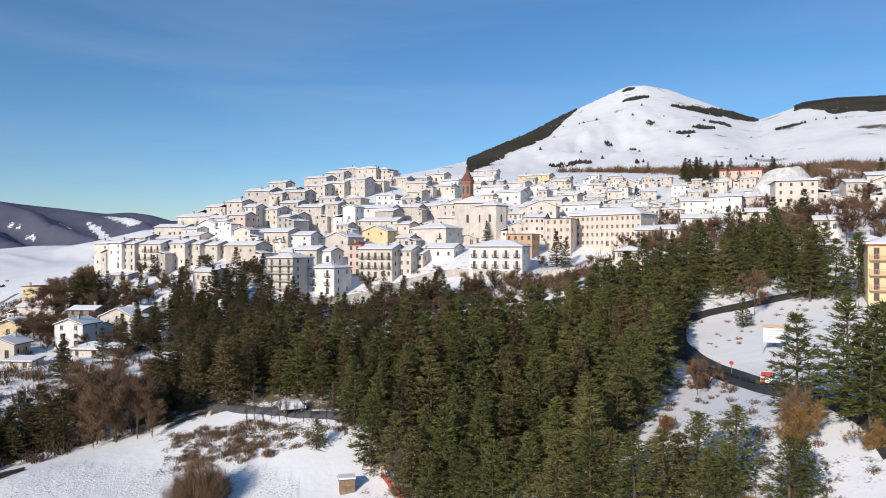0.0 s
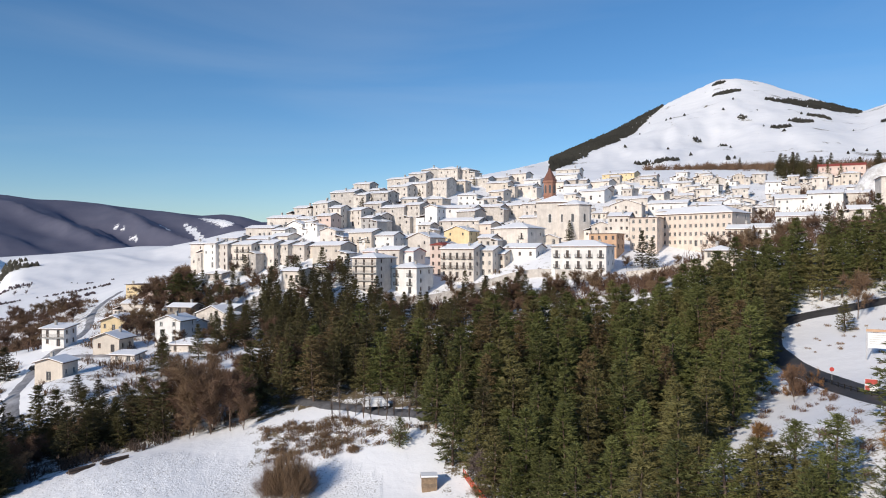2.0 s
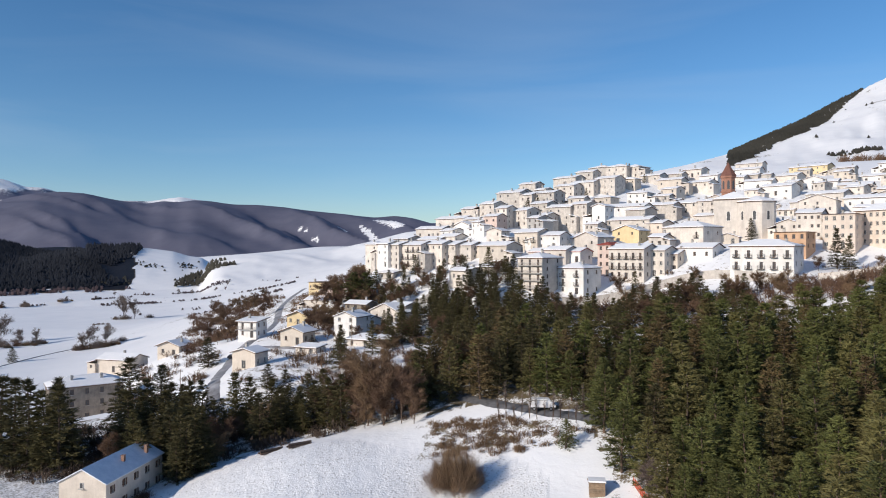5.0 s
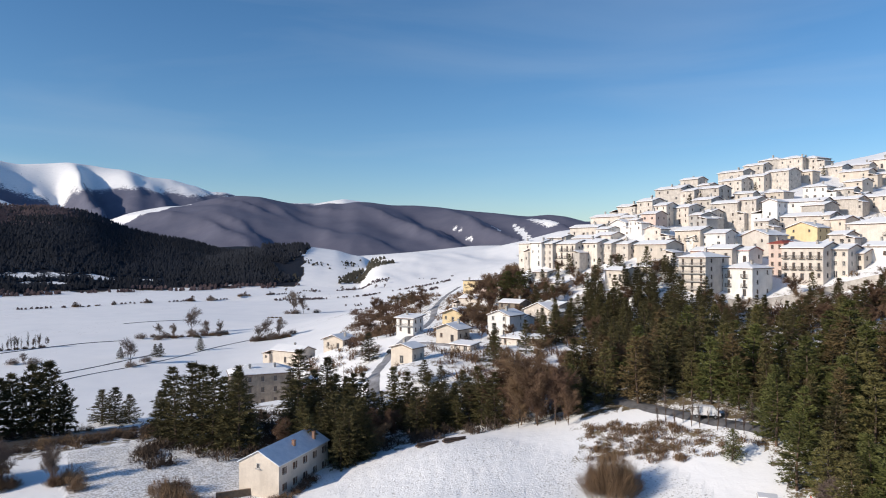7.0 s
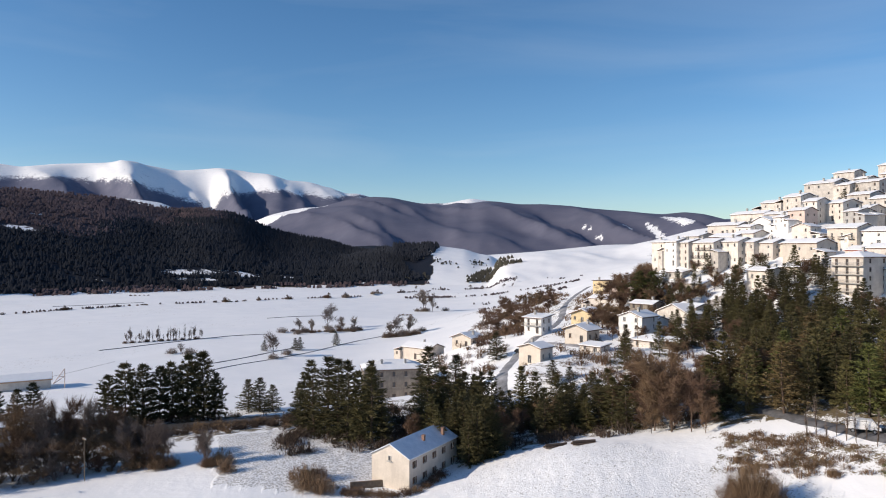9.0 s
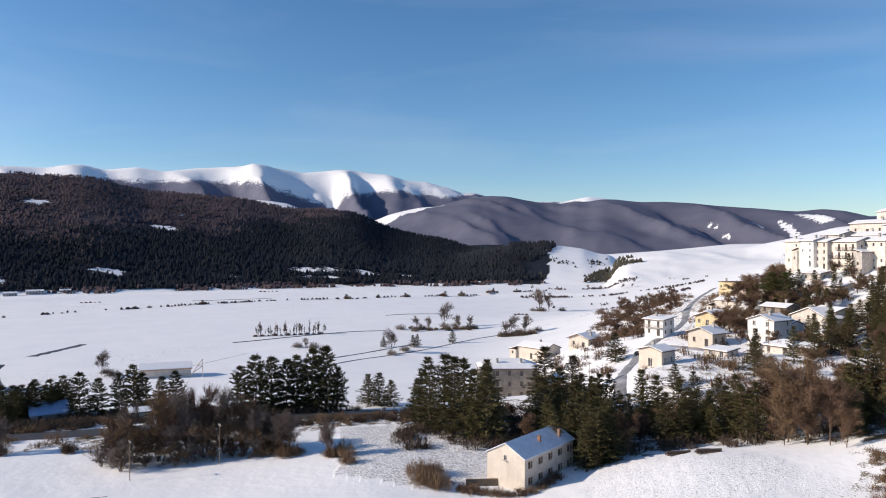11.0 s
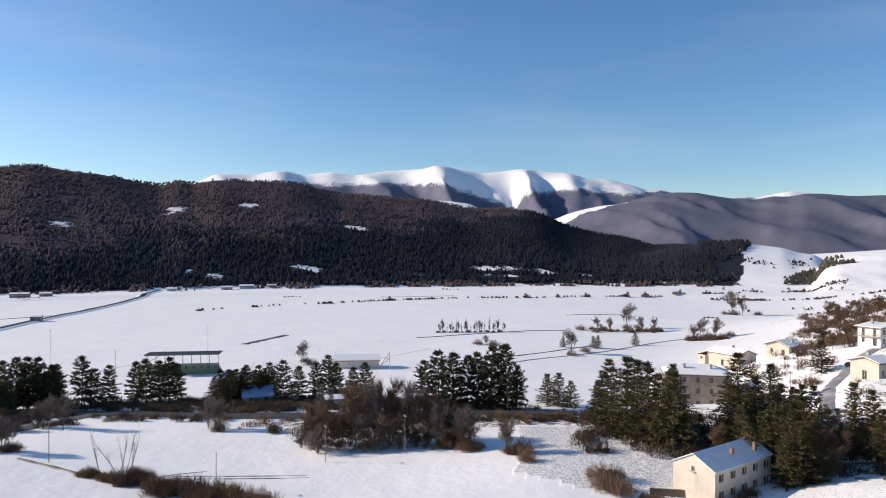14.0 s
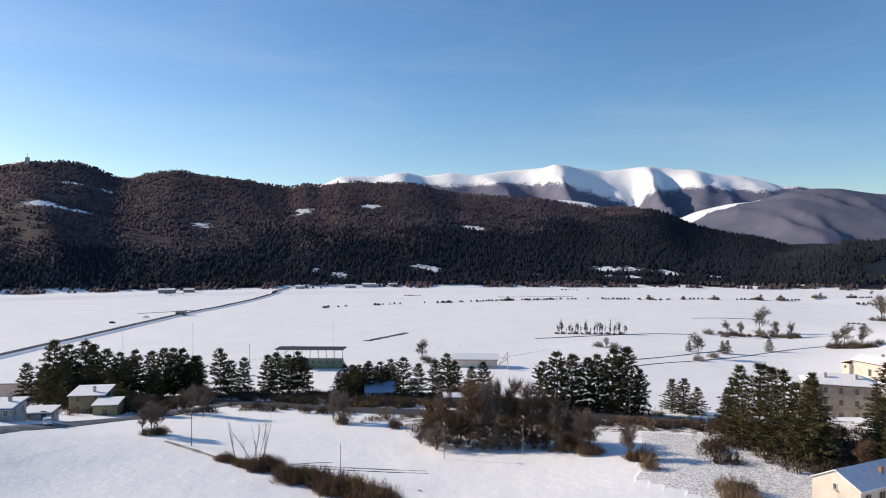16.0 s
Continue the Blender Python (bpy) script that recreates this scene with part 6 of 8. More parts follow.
undergrowth("town_scrub", "brown scrub between the town houses", TWIGS, [(-26, 265, 420), (-8, 240, 430), (10, 225, 440), (36, 190, 470)], 150, 0.8, 2.2, 307)
hedge_rng = random.Random(404)
for k in range(40):
    q = (k + hedge_rng.uniform(-0.4, 0.4)) / 39
    wide = 0.35 + 0.9 * min(1, 2.5 * q)
    b, r = -94.0 + 13.2 * q, 141.5 - 32 * q + 2.2 * math.sin(k * 0.7) * wide + hedge_rng.uniform(-1.8, 1.8) * wide
    (rust_bushes if hedge_rng.random() < 0.2 else bushes).plant(*at(b, r), hedge_rng.uniform(1.3, 2.6) + 1.3 * min(1, 1.6 * q), "hedge across the field", hedge_rng, hedge_rng.uniform(0.8, 1.3))
plant_all(field_poplars, [(-15.6 + 0.62 * k, 121.5 - 0.35 * k + 0.8 * math.sin(k * 2.4), 4.4 + 1.2 * math.sin(k * 1.9)) for k in range(15)], "saplings along the lane", 151)
plant_all(bushes, [(-50.8, 116, 1.5), (-49.9, 115.5, 1.8), (-48.9, 115, 1.3), (-47.9, 114.4, 1.5), (-47.0, 114.2, 1.1), (-46.0, 114.5, 1.4), (-45.2, 115.5, 1.2), (-44.4, 117.5, 1.3), (-43.8, 119.6, 1.4), (-43.2, 122, 1.6)], "bushes round the farmhouse", 152, 1.3)
plant_all(firs, [(-40.9, 126, 8.0), (-40.2, 127, 10.2), (-39.6, 128.0, 11.0), (-40.6, 129.5, 11.5), (-38.9, 129, 9.6), (-41.3, 133, 11.0)], "conifers behind the farmhouse", 153, 1.25)
plant_all(big_bushes, [(-19.2, 103, 7.2), (-18.3, 104, 5.2), (-20.1, 104, 5.0)], "bushes on the field", 17, 0.72)
plant_all(poplars, [(-93.0, 144, 7.5), (-91.6, 142, 9.0), (-90.9, 140, 8.6), (-91.2, 143, 8.8)], "saplings in the hedge", 13)


scatter(firs, [(-26.5, 268, 292), (-23, 258, 284), (-19, 244, 277), (-14.5, 232, 246)], 16, 5, 8.5, "conifers under the town", 141, 3.0, 1.2)
scatter(larches, [(-26.5, 262, 292), (-23, 250, 284), (-19, 244, 277), (-13, 232, 246)], 18, 4, 7, "bare slope trees", 142, 2.6, 1.2)
scatter(firs, [(-11, 180, 214), (-4, 174, 216), (4, 168, 206)], 44, 5.5, 9, "conifers under the town", 154, 3.2, 1.25)
scatter(larches, [(-11, 196, 222), (-4, 192, 224), (6, 186, 214)], 22, 4, 7, "bare slope trees", 155, 3.0, 1.2)
scatter(firs, [(-35.8, 136, 150), (-31, 137, 151)], 9, 6.5, 10, "conifers along the lane", 156, 2.6, 1.3)
scatter(firs, [(-24.5, 196, 258), (-18, 200, 252), (-11, 190, 238)], 30, 7, 11, "conifers under the town", 132, 3.6, 1.15)
scatter(larches, [(-24.5, 200, 262), (-18, 210, 258), (-11, 200, 240)], 10, 4, 7, "bare slope trees", 133, 3.6, 1.2)
scatter(firs, [(-28.5, 196, 262), (-23, 170, 262)], 6, 6, 9, "conifers in the village", 134, 5.0, 1.15)
scatter(larches, [(-29.5, 200, 250), (-23, 190, 260)], 12, 4, 7, "bare trees in the village", 135, 4.0, 1.3)
scatter(larches, [(-10, 214, 240), (2, 212, 236), (12, 205, 240)], 6, 4, 7, "bare slope trees", 136, 4.0, 1.2)
scatter(larches, [(13, 212, 300), (24, 205, 330), (33, 195, 300)], 14, 5, 8, "bare trees in the town", 137, 5.0, 1.3)
scatter(firs, [(14, 230, 330), (33, 200, 330)], 5, 7, 12, "conifers in the town", 138, 7.0, 1.2)
scatter(firs, [(-43.6, 130, 150), (-39, 131, 148)], 19, 6.5, 10, "conifers behind the farmhouse", 143, 2.6, 1.35)
scatter(larches, [(-41, 131, 142), (-34, 133, 144)], 7, 4, 7, "bare brown trees", 144, 3.0, 1.1)
scatter(larches, [(-29.8, 268, 332), (-25, 292, 330)], 14, 6, 9.5, "bare trees in the village", 145, 3.2, 1.5)
plant_all(firs, [(-101.2, 213, 8), (-100.6, 217, 6.5), (-101.8, 224, 9.5), (-104.9, 226, 9)], "conifers by the roadside house", 146, 1.5)
plant_all(thickets, [(-99.9, 208, 5), (-98.9, 204, 5.5), (-98.2, 200, 4), (-97.0, 206, 6)], "bushy trees by the valley road", 147, 1.4)
plant_all(firs, [(-13.2, 345, 7), (-12.4, 348, 6), (-11.5, 352, 7), (-15.6, 322, 5.5), (-7.5, 340, 6)], "conifers in the town", 148, 1.5)
scatter(firs, [(18.6, 452, 490), (23.6, 430, 480)], 14, 9, 13.5, "conifers over the town", 158, 4.0, 1.3)
scatter(firs, [(18, 480, 540), (22, 450, 540), (27, 420, 500)], 9, 8, 12, "conifers over the town", 149, 5.0, 1.2)
undergrowth("bank_hedge", "dark brown scrub on the bank between the roads", TWIGS_DARK, [(-103, 206, 240), (-98, 203, 230), (-92, 206, 222), (-86, 196, 206)], 110, 1.0, 2.6, 311)
scatter(row_pines, [(-106, 243, 264), (-95, 238, 252)], 32, 8, 13.5, "pines along the valley road", 139, 2.6, 1.05)
scatter(firs, [(-85.2, 227, 240), (-80.4, 227, 240)], 14, 7.5, 11, "conifers along the valley road", 140, 2.6, 1.6)
# the hedge's dark colour stands for the shade below the pines
undergrowth("road_hedge", "dense hedge under the roadside pines, darkened to show their shade", TWIGS_DARK, [(-103, 238, 262), (-96, 228, 246), (-88, 214, 240), (-80, 206, 226), (-70, 199, 212), (-60, 194, 206)], 640, 1.2, 3.0, 309)


def far_wood(name, label, mat, table, spacing, tall, seed, pointed, keep, wide=0.27, round_=0.3):
    """A far wood as one mesh of many small crowns."""
    rng = np.random.default_rng(seed)
    t = np.array(table)
    b0, b1, r0, r1 = t[0, 0], t[-1, 0], t[:, 1].min(), t[:, 2].max()
    area = radians(b1 - b0) * (r1 * r1 - r0 * r0) / 2
    n = int(area / spacing ** 2)
    b, r = rng.uniform(b0, b1, n), np.sqrt(rng.uniform(r0 * r0, r1 * r1, n))
    ok = inside(b, r, table)
    b, r = b[ok], r[ok]
    x, y = r * np.sin(np.radians(b)), r * np.cos(np.radians(b))
    z = ground(x, y)
    ok = keep(b, r, x, y, z, rng.uniform(0, 1, len(b)))
    x, y, z = x[ok], y[ok], z[ok]
    m, sides = len(x), 4
    h = tall * rng.uniform(0.65, 1.3, m)
    w = h * wide * rng.uniform(0.8, 1.3, m)
    rings = ((0.12, 1.0), (0.68, 0.74)) if not pointed else ((0.08, 1.0), (0.5, 0.62))
    turn = rng.uniform(0, 6.28, m)
    verts = []
    for u, s in rings:
        for k in range(sides):
            a = turn + 2 * math.pi * k / sides
            q = w * s * rng.uniform(0.7, 1.25, m)
            verts.append(np.stack([x + np.cos(a) * q, y + np.sin(a) * q, z + h * (u + rng.uniform(-0.06, 0.06, m))], 1))
    verts.append(np.stack([x + rng.normal(0, 0.3, m), y + rng.normal(0, 0.3, m), z + h], 1))
    per = len(verts)
    verts = np.stack(verts, 1).reshape(-1, 3)
    one = []
    for g in range(len(rings) - 1):
        for k in range(sides):
            j = (k + 1) % sides
            one.append((g * sides + k, g * sides + j, (g + 1) * sides + j))
            one.append((g * sides + k, (g + 1) * sides + j, (g + 1) * sides + k))
    g = len(rings) - 1
    one += [(g * sides + k, g * sides + (k + 1) % sides, per - 1) for k in range(sides)]
    faces = (np.array(one)[None] + (np.arange(m) * per)[:, None, None]).reshape(-1, 3)
    # the closed canopy takes the light as the slope under it does
    up = np.repeat(slope(x, y), per, axis=0)
    out = verts - np.repeat(np.stack([x, y, z + h * 0.3], -1), per, axis=0)
    out = up + round_ * out / (np.linalg.norm(out, axis=1)[:, None] + 1e-6)
    ob = raw(name, verts.tolist(), faces.tolist(), mat, None, True, soft=(out / np.linalg.norm(out, axis=1)[:, None]).tolist())
    return tagged(ob, label, "woodland", kind="stuff")


DARKWOOD = [(-125, 905, 1750), (-112, 895, 1720), (-96, 893, 1720), (-84, 895, 1720), (-74, 897, 1720), (-62, 950, 1700), (-52, 990, 1650), (-48.4, 1000, 1450), (-47.0, 1006, 1260), (-46.0, 1014, 1120), (-45.2, 1022, 1060), (-44.4, 1030, 1036)]
for name_, table_, seed_ in (("north", [(-45, 660, 676), (-33, 700, 716)], 211), ("middle", [(-46, 780, 798), (-32, 760, 776)], 212), ("south", [(-44, 880, 900), (-31, 850, 866)], 213), ("low", [(-42, 560, 574), (-36, 600, 612)], 214), ("long", [(b, r - 2.5, r + 2.5) for b, r in HEDGEROW], 216)):
    far_wood("hedgerow", "brown leafless hedgerow between snowy fields", FAR_BROAD, table_, 2.8, 1.9, seed_, False, lambda b, r, x, y, z, q: layers(x / 22, y / 22, 70) > -0.05 + 0.3 * q, 0.5)
far_wood("shore_wood", "ragged line of small trees along the edge of the plain", HILL_BROAD, [(b, float(shore(b)) - 22, float(shore(b)) + 12) for b in range(-116, -43, 4)], 5.0, 4.5, 209, False, lambda b, r, x, y, z, q: layers(x / 26, y / 26, 69) > 0.05, 0.45)
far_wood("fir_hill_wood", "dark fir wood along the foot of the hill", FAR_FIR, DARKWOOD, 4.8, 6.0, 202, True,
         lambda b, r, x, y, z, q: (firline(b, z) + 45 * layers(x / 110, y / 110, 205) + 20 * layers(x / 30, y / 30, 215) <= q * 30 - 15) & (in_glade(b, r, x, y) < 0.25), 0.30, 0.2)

far_wood("bare_hill_wood", "brown leafless wood over the dark hill", HILL_BROAD, [(b, max(a, 960), c) for b, a, c in DARKWOOD], 5.6, 4.4, 203, False,
         lambda b, r, x, y, z, q: (firline(b, z) + 45 * layers(x / 110, y / 110, 205) > q * 30 - 15) & (in_glade(b, r, x, y) < 0.2) & (layers(x / 34, y / 34, 206) > -0.6 + 0.5 * q), 0.36, 0.12)

# stands and scrub on the white mountain over the town: bearing, distance, half widths in degrees and metres
STANDS = [(15.3, 1640, 1.0, 42), (14.8, 1815, 0.4, 22), (19.0, 1510, 1.0, 26), (20.5, 1545, 1.3, 55), (22.0, 1640, 1.3, 100), (23.2, 1735, 0.9, 100), (20.3, 1219, 0.8, 22), (19.1, 1085, 0.6, 18), (16.4, 1240, 0.4, 16), (21.6, 1330, 0.8, 16), (13.2, 1088, 0.35, 12), (15.0, 1006, 0.35, 12), (10.2, 830, 1.6, 14), (26.3, 1250, 1.0, 14)]


def on_peak(b, r, x, y, z, q):
    hit = np.zeros(b.shape, bool)
    for sb, sr, wb, wr in STANDS:
        hit |= ((b - sb) / wb) ** 2 + ((r - sr) / wr) ** 2 < 1 + 0.7 * layers(x / 25, y / 25, 61)
    crest = np.interp(b, [0, 4, 9, 14], [900, 1250, 1650, 1900])
    hit |= (b > 2.0) & (b < 10.8) & (r > crest - (340 + 80 * layers(x / 60, y / 60, 62)) * np.interp(b, [2, 8, 10.8], [1, 1, 0.05])) & (r < crest + 80)
    hit |= (b > 26.6) & (b < 40) & (r > np.interp(b, [26.6, 29.2, 34], [1630, 1430, 1310]) + 40 * layers(x / 50, y / 50, 63)) & (r < 1900)
    hit |= (q < 0.0018 + 0.012 * (layers(x / 70, y / 70, 64) > 0.45)) & (b > 7) & (b < 30) & (r < 1500)
    return hit


far_wood("mountain_fir_stands", "dark fir stands and scattered scrub on the white mountain", FAR_SCRUB, [(1, 700, 1950), (40, 700, 1950)], 3.8, 4.0, 204, True, on_peak, 0.5)
undergrowth("upland_wood", "brown leafless wood between town and mountain", TWIGS, [(9, 600, 625), (13, 570, 640), (17, 515, 650), (24, 450, 640), (38, 360, 640)], 1050, 3.0, 7.5, 206, 0.8)
far_wood("knoll_wood", "dark trees on the snowy knoll", FAR_FIR, [(-47.0, 1190, 1345), (-45.2, 1150, 1350), (-43.7, 1240, 1345), (-43.3, 1300, 1335)], 4.2, 7.0, 207, True, lambda b, r, x, y, z, q: layers(x / 30, y / 30, 65) > -0.45)
far_wood("hollow_wood", "dark trees in the hollow between snowy hills", FAR_SCRUB, [(-41.0, 1010, 1030), (-39.6, 1010, 1120), (-38.2, 1010, 1150), (-36.6, 1005, 1030)], 4.2, 5.0, 208, True, lambda b, r, x, y, z, q: layers(x / 40, y / 40, 66) > -0.3, 0.4)
far_wood("knoll_scrub", "scattered dark scrub on the snowy knoll", FAR_SCRUB, [(-46, 1010, 1300), (-42, 1010, 1300), (-39, 1010, 1250)], 7.0, 3.0, 210, False, lambda b, r, x, y, z, q: layers(x / 26, y / 26, 67) > 0.25 + 0.3 * q, 0.5)

# ---- roads ----
def curve_through(points, step):
    """A smooth line through places (bearing, distance), as points about a step apart."""
    p = np.array([at(b, r) for b, r in points])
    p = np.vstack([2 * p[0] - p[1], p, 2 * p[-1] - p[-2]])
    line_ = []
    for k in range(1, len(p) - 2):
        n = max(2, int(np.linalg.norm(p[k + 1] - p[k]) / step))
        for u in np.arange(n) / n:
            line_.append(0.5 * ((2 * p[k]) + (p[k + 1] - p[k - 1]) * u + (2 * p[k - 1] - 5 * p[k] + 4 * p[k + 1] - p[k + 2]) * u * u + (3 * p[k] - p[k - 1] - 3 * p[k + 1] + p[k + 2]) * u ** 3))
    line_.append(p[-2])
    return np.array(line_)


def ribbon(name, label, points, wide, mat, lift=0.16, step=1.6, across=5, kind="structure", ragged=0.0):
    """A road or strip laid on the ground."""
    c = curve_through(points, step)
    t = np.gradient(c, axis=0)
    t /= np.linalg.norm(t, axis=1)[:, None]
    n = np.stack([t[:, 1], -t[:, 0]], 1)
    rng = np.random.default_rng(len(c))
    offs = np.linspace(-0.5, 0.5, across) * wide
    edge = 1 + ragged * rng.uniform(-1, 1, (len(c), 1, 1))
    grid = c[:, None] + n[:, None] * (offs[None, :, None] * edge)
    z = ground(grid[..., 0], grid[..., 1])
    z = z * 0.75 + z.mean(1, keepdims=True) * 0.25
    z[:, 1:-1] += lift
    z[:, 0] -= 0.25 - lift * 0.5 * (lift < 1)
    z[:, -1] -= 0.25 - lift * 0.5 * (lift < 1)
    verts = np.concatenate([grid, z[..., None]], -1).reshape(-1, 3)
    m = len(c)
    faces = [(i * across + j, (i + 1) * across + j, (i + 1) * across + j + 1, i * across + j + 1) for i in range(m - 1) for j in range(across - 1)]
    ob = raw(name, verts.tolist(), [f[::-1] for f in faces], mat, None, True)
    return tagged(ob, label, name.split("_")[0] if kind == "structure" else "", kind=kind)


ribbon("road_bend", "dark wet asphalt road bending round a snowy bank", BEND, 5.6, ASPHALT)
ribbon("road_lane", "wet asphalt lane along the foot of the pinewood", LANE, 3.2, SLUSH, 0.2, ragged=0.12)
ribbon("road_village", "asphalt street climbing through the lower village", VILLAGE, 4.2, ROAD_SNOW, ragged=0.16)
ribbon("road_side", "asphalt side street between village houses", [(-36.3, 232), (-34.6, 230), (-32.7, 222), (-30.4, 208)], 3.4, ROAD_SNOW)
ribbon("road_yard", "cleared yard in front of village houses", [(-33.4, 250), (-32.3, 250), (-31.2, 236), (-30.4, 216), (-30.2, 204)], 6.0, ROAD_SNOW)
ribbon("road_valley", "asphalt main road along the valley", VALLEY, 11.0, ASPHALT, 0.3)
ribbon("road_branch", "partly snowy asphalt road across the field", BRANCH, 7.5, SLUSH, 0.3)
ribbon("embankment", "low snowy embankment of the straight valley road", FAR_ROAD, 12.0, SNOW, 1.05, 6.0)
ribbon("road_far", "straight asphalt road over the plain", FAR_ROAD, 6.5, ASPHALT, 1.25, 6.0, 7)
ribbon("track_field", "cleared farm track over the snow", TRACK, 1.0, SLUSH, 0.2, 3.0, ragged=0.6)
ribbon("track_farm", "cleared farm track over the snow", [(-67.3, 319), (-63.1, 332), (-58.8, 353), (-54.8, 379)], 1.5, SLUSH, 0.2, 3.0, ragged=0.6)
for points, wide in (([(-82.7, 390), (-79.5, 428)], 5.0), ([(-69, 405), (-65, 420), (-60, 446), (-57, 452)], 1.2), ([(-98.1, 159), (-95.8, 149.5), (-93.5, 140)], 0.9), ([(-100, 600), (-96, 612)], 1.2), ([(-72, 735), (-66, 752)], 1.6), ([(-57, 548), (-52, 570)], 1.2)):
    ribbon("ditch", "dark bare ditch in the snowy field", points, wide, SLUSH, 0.3, 2.0, 5, "structure", 0.5)


for points in ([(-88.1, 136.5), (-83, 134), (-77.7, 132)], [(-88.0, 138.2), (-83, 135.8), (-77.9, 133.6)], [(-89.9, 137), (-87.6, 139.5), (-85.5, 140.5)], [(-97, 318), (-93, 330), (-89.5, 352), (-88.5, 380)], [(-77.5, 312), (-72.5, 330), (-68, 362)]):
    ribbon("track_wheels", "thin wheel ruts in the field snow", points, 0.45, SLUSH, 0.05, 1.2, 5, ragged=0.6)

# ---- special buildings ----
def farmhouse():
    """The pale farmhouse with its gable to the field."""
    front = ((-90.6 - 83.4) / 2, (79.4 + 81.3) / 2)
    ob = house(*front, 12.0, 167, 7.6, 16.2, 5.3, "front", "tan", 2, 0, 5, 2.0, STEEL_ROOF, False, WOOD, 0, 0, "farmhouse", "beige two-storey farmhouse with a frosted blue-grey metal roof", "house", deep=3.0, holes_wide=0.6, holes_tall=1.1, over=0.25)
    roof = [c for c in ob.children if c.name.startswith("roof")][0]
    for u, v, s in ((0.2, 6.6, 1.0), (1.9, -0.5, 0.8), (2.4, 5.4, 0.9)):
        part("chimney", boxes((u - 0.25, v - 0.25, 5.6, u + 0.25, v + 0.25, 6.4 + s), (u - 0.32, v - 0.32, 6.4 + s, u + 0.32, v + 0.32, 6.5 + s)), CHIMNEY_BRICK, roof, "brown brick chimney")
    window(ob, Matrix.Translation((-0.1, -8.13, 4.4)), 0.6, 0.9, PALE_WOOD)
    bm = bmesh.new()
    for k in range(24):
        y = -8.1 + 16.2 * k / 23
        for sgn in (-1, 1):
            v = [bm.verts.new(p) for p in ((sgn * 4.0, y - 0.04, 5.30), (sgn * 4.0, y + 0.04, 5.30), (0.02 * sgn, y + 0.04, 7.45), (0.02 * sgn, y - 0.04, 7.45))]
            bm.faces.new(v if sgn > 0 else v[::-1])
    part("seam", bm, STEEL_ROOF, roof)


CHIMNEY_BRICK = worn("brown_brick", (0.30, 0.19, 0.14), (0.20, 0.12, 0.09), 0.9, 1.2, 9.0, 0.4, 0.02, 0.1)
STEEL_ROOF = worn("frosted_metal_roof", (0.80, 0.83, 0.88), (0.62, 0.67, 0.74), 0.5, 0.8, 6.0, 0.15, 0.01, 0.02)
farmhouse()
fx, fy = at(-46.95, 228)
house(fx, fy, 2.9, 126, 19.5, 11, 10.2, "hip", "brown", 3, 5, 3, 2.2, None, True, None, 0, 2, "stone_house", "three-storey brown stone house with snow on its hip roof", "house", left=3, holes_wide=1.0, holes_tall=1.6)


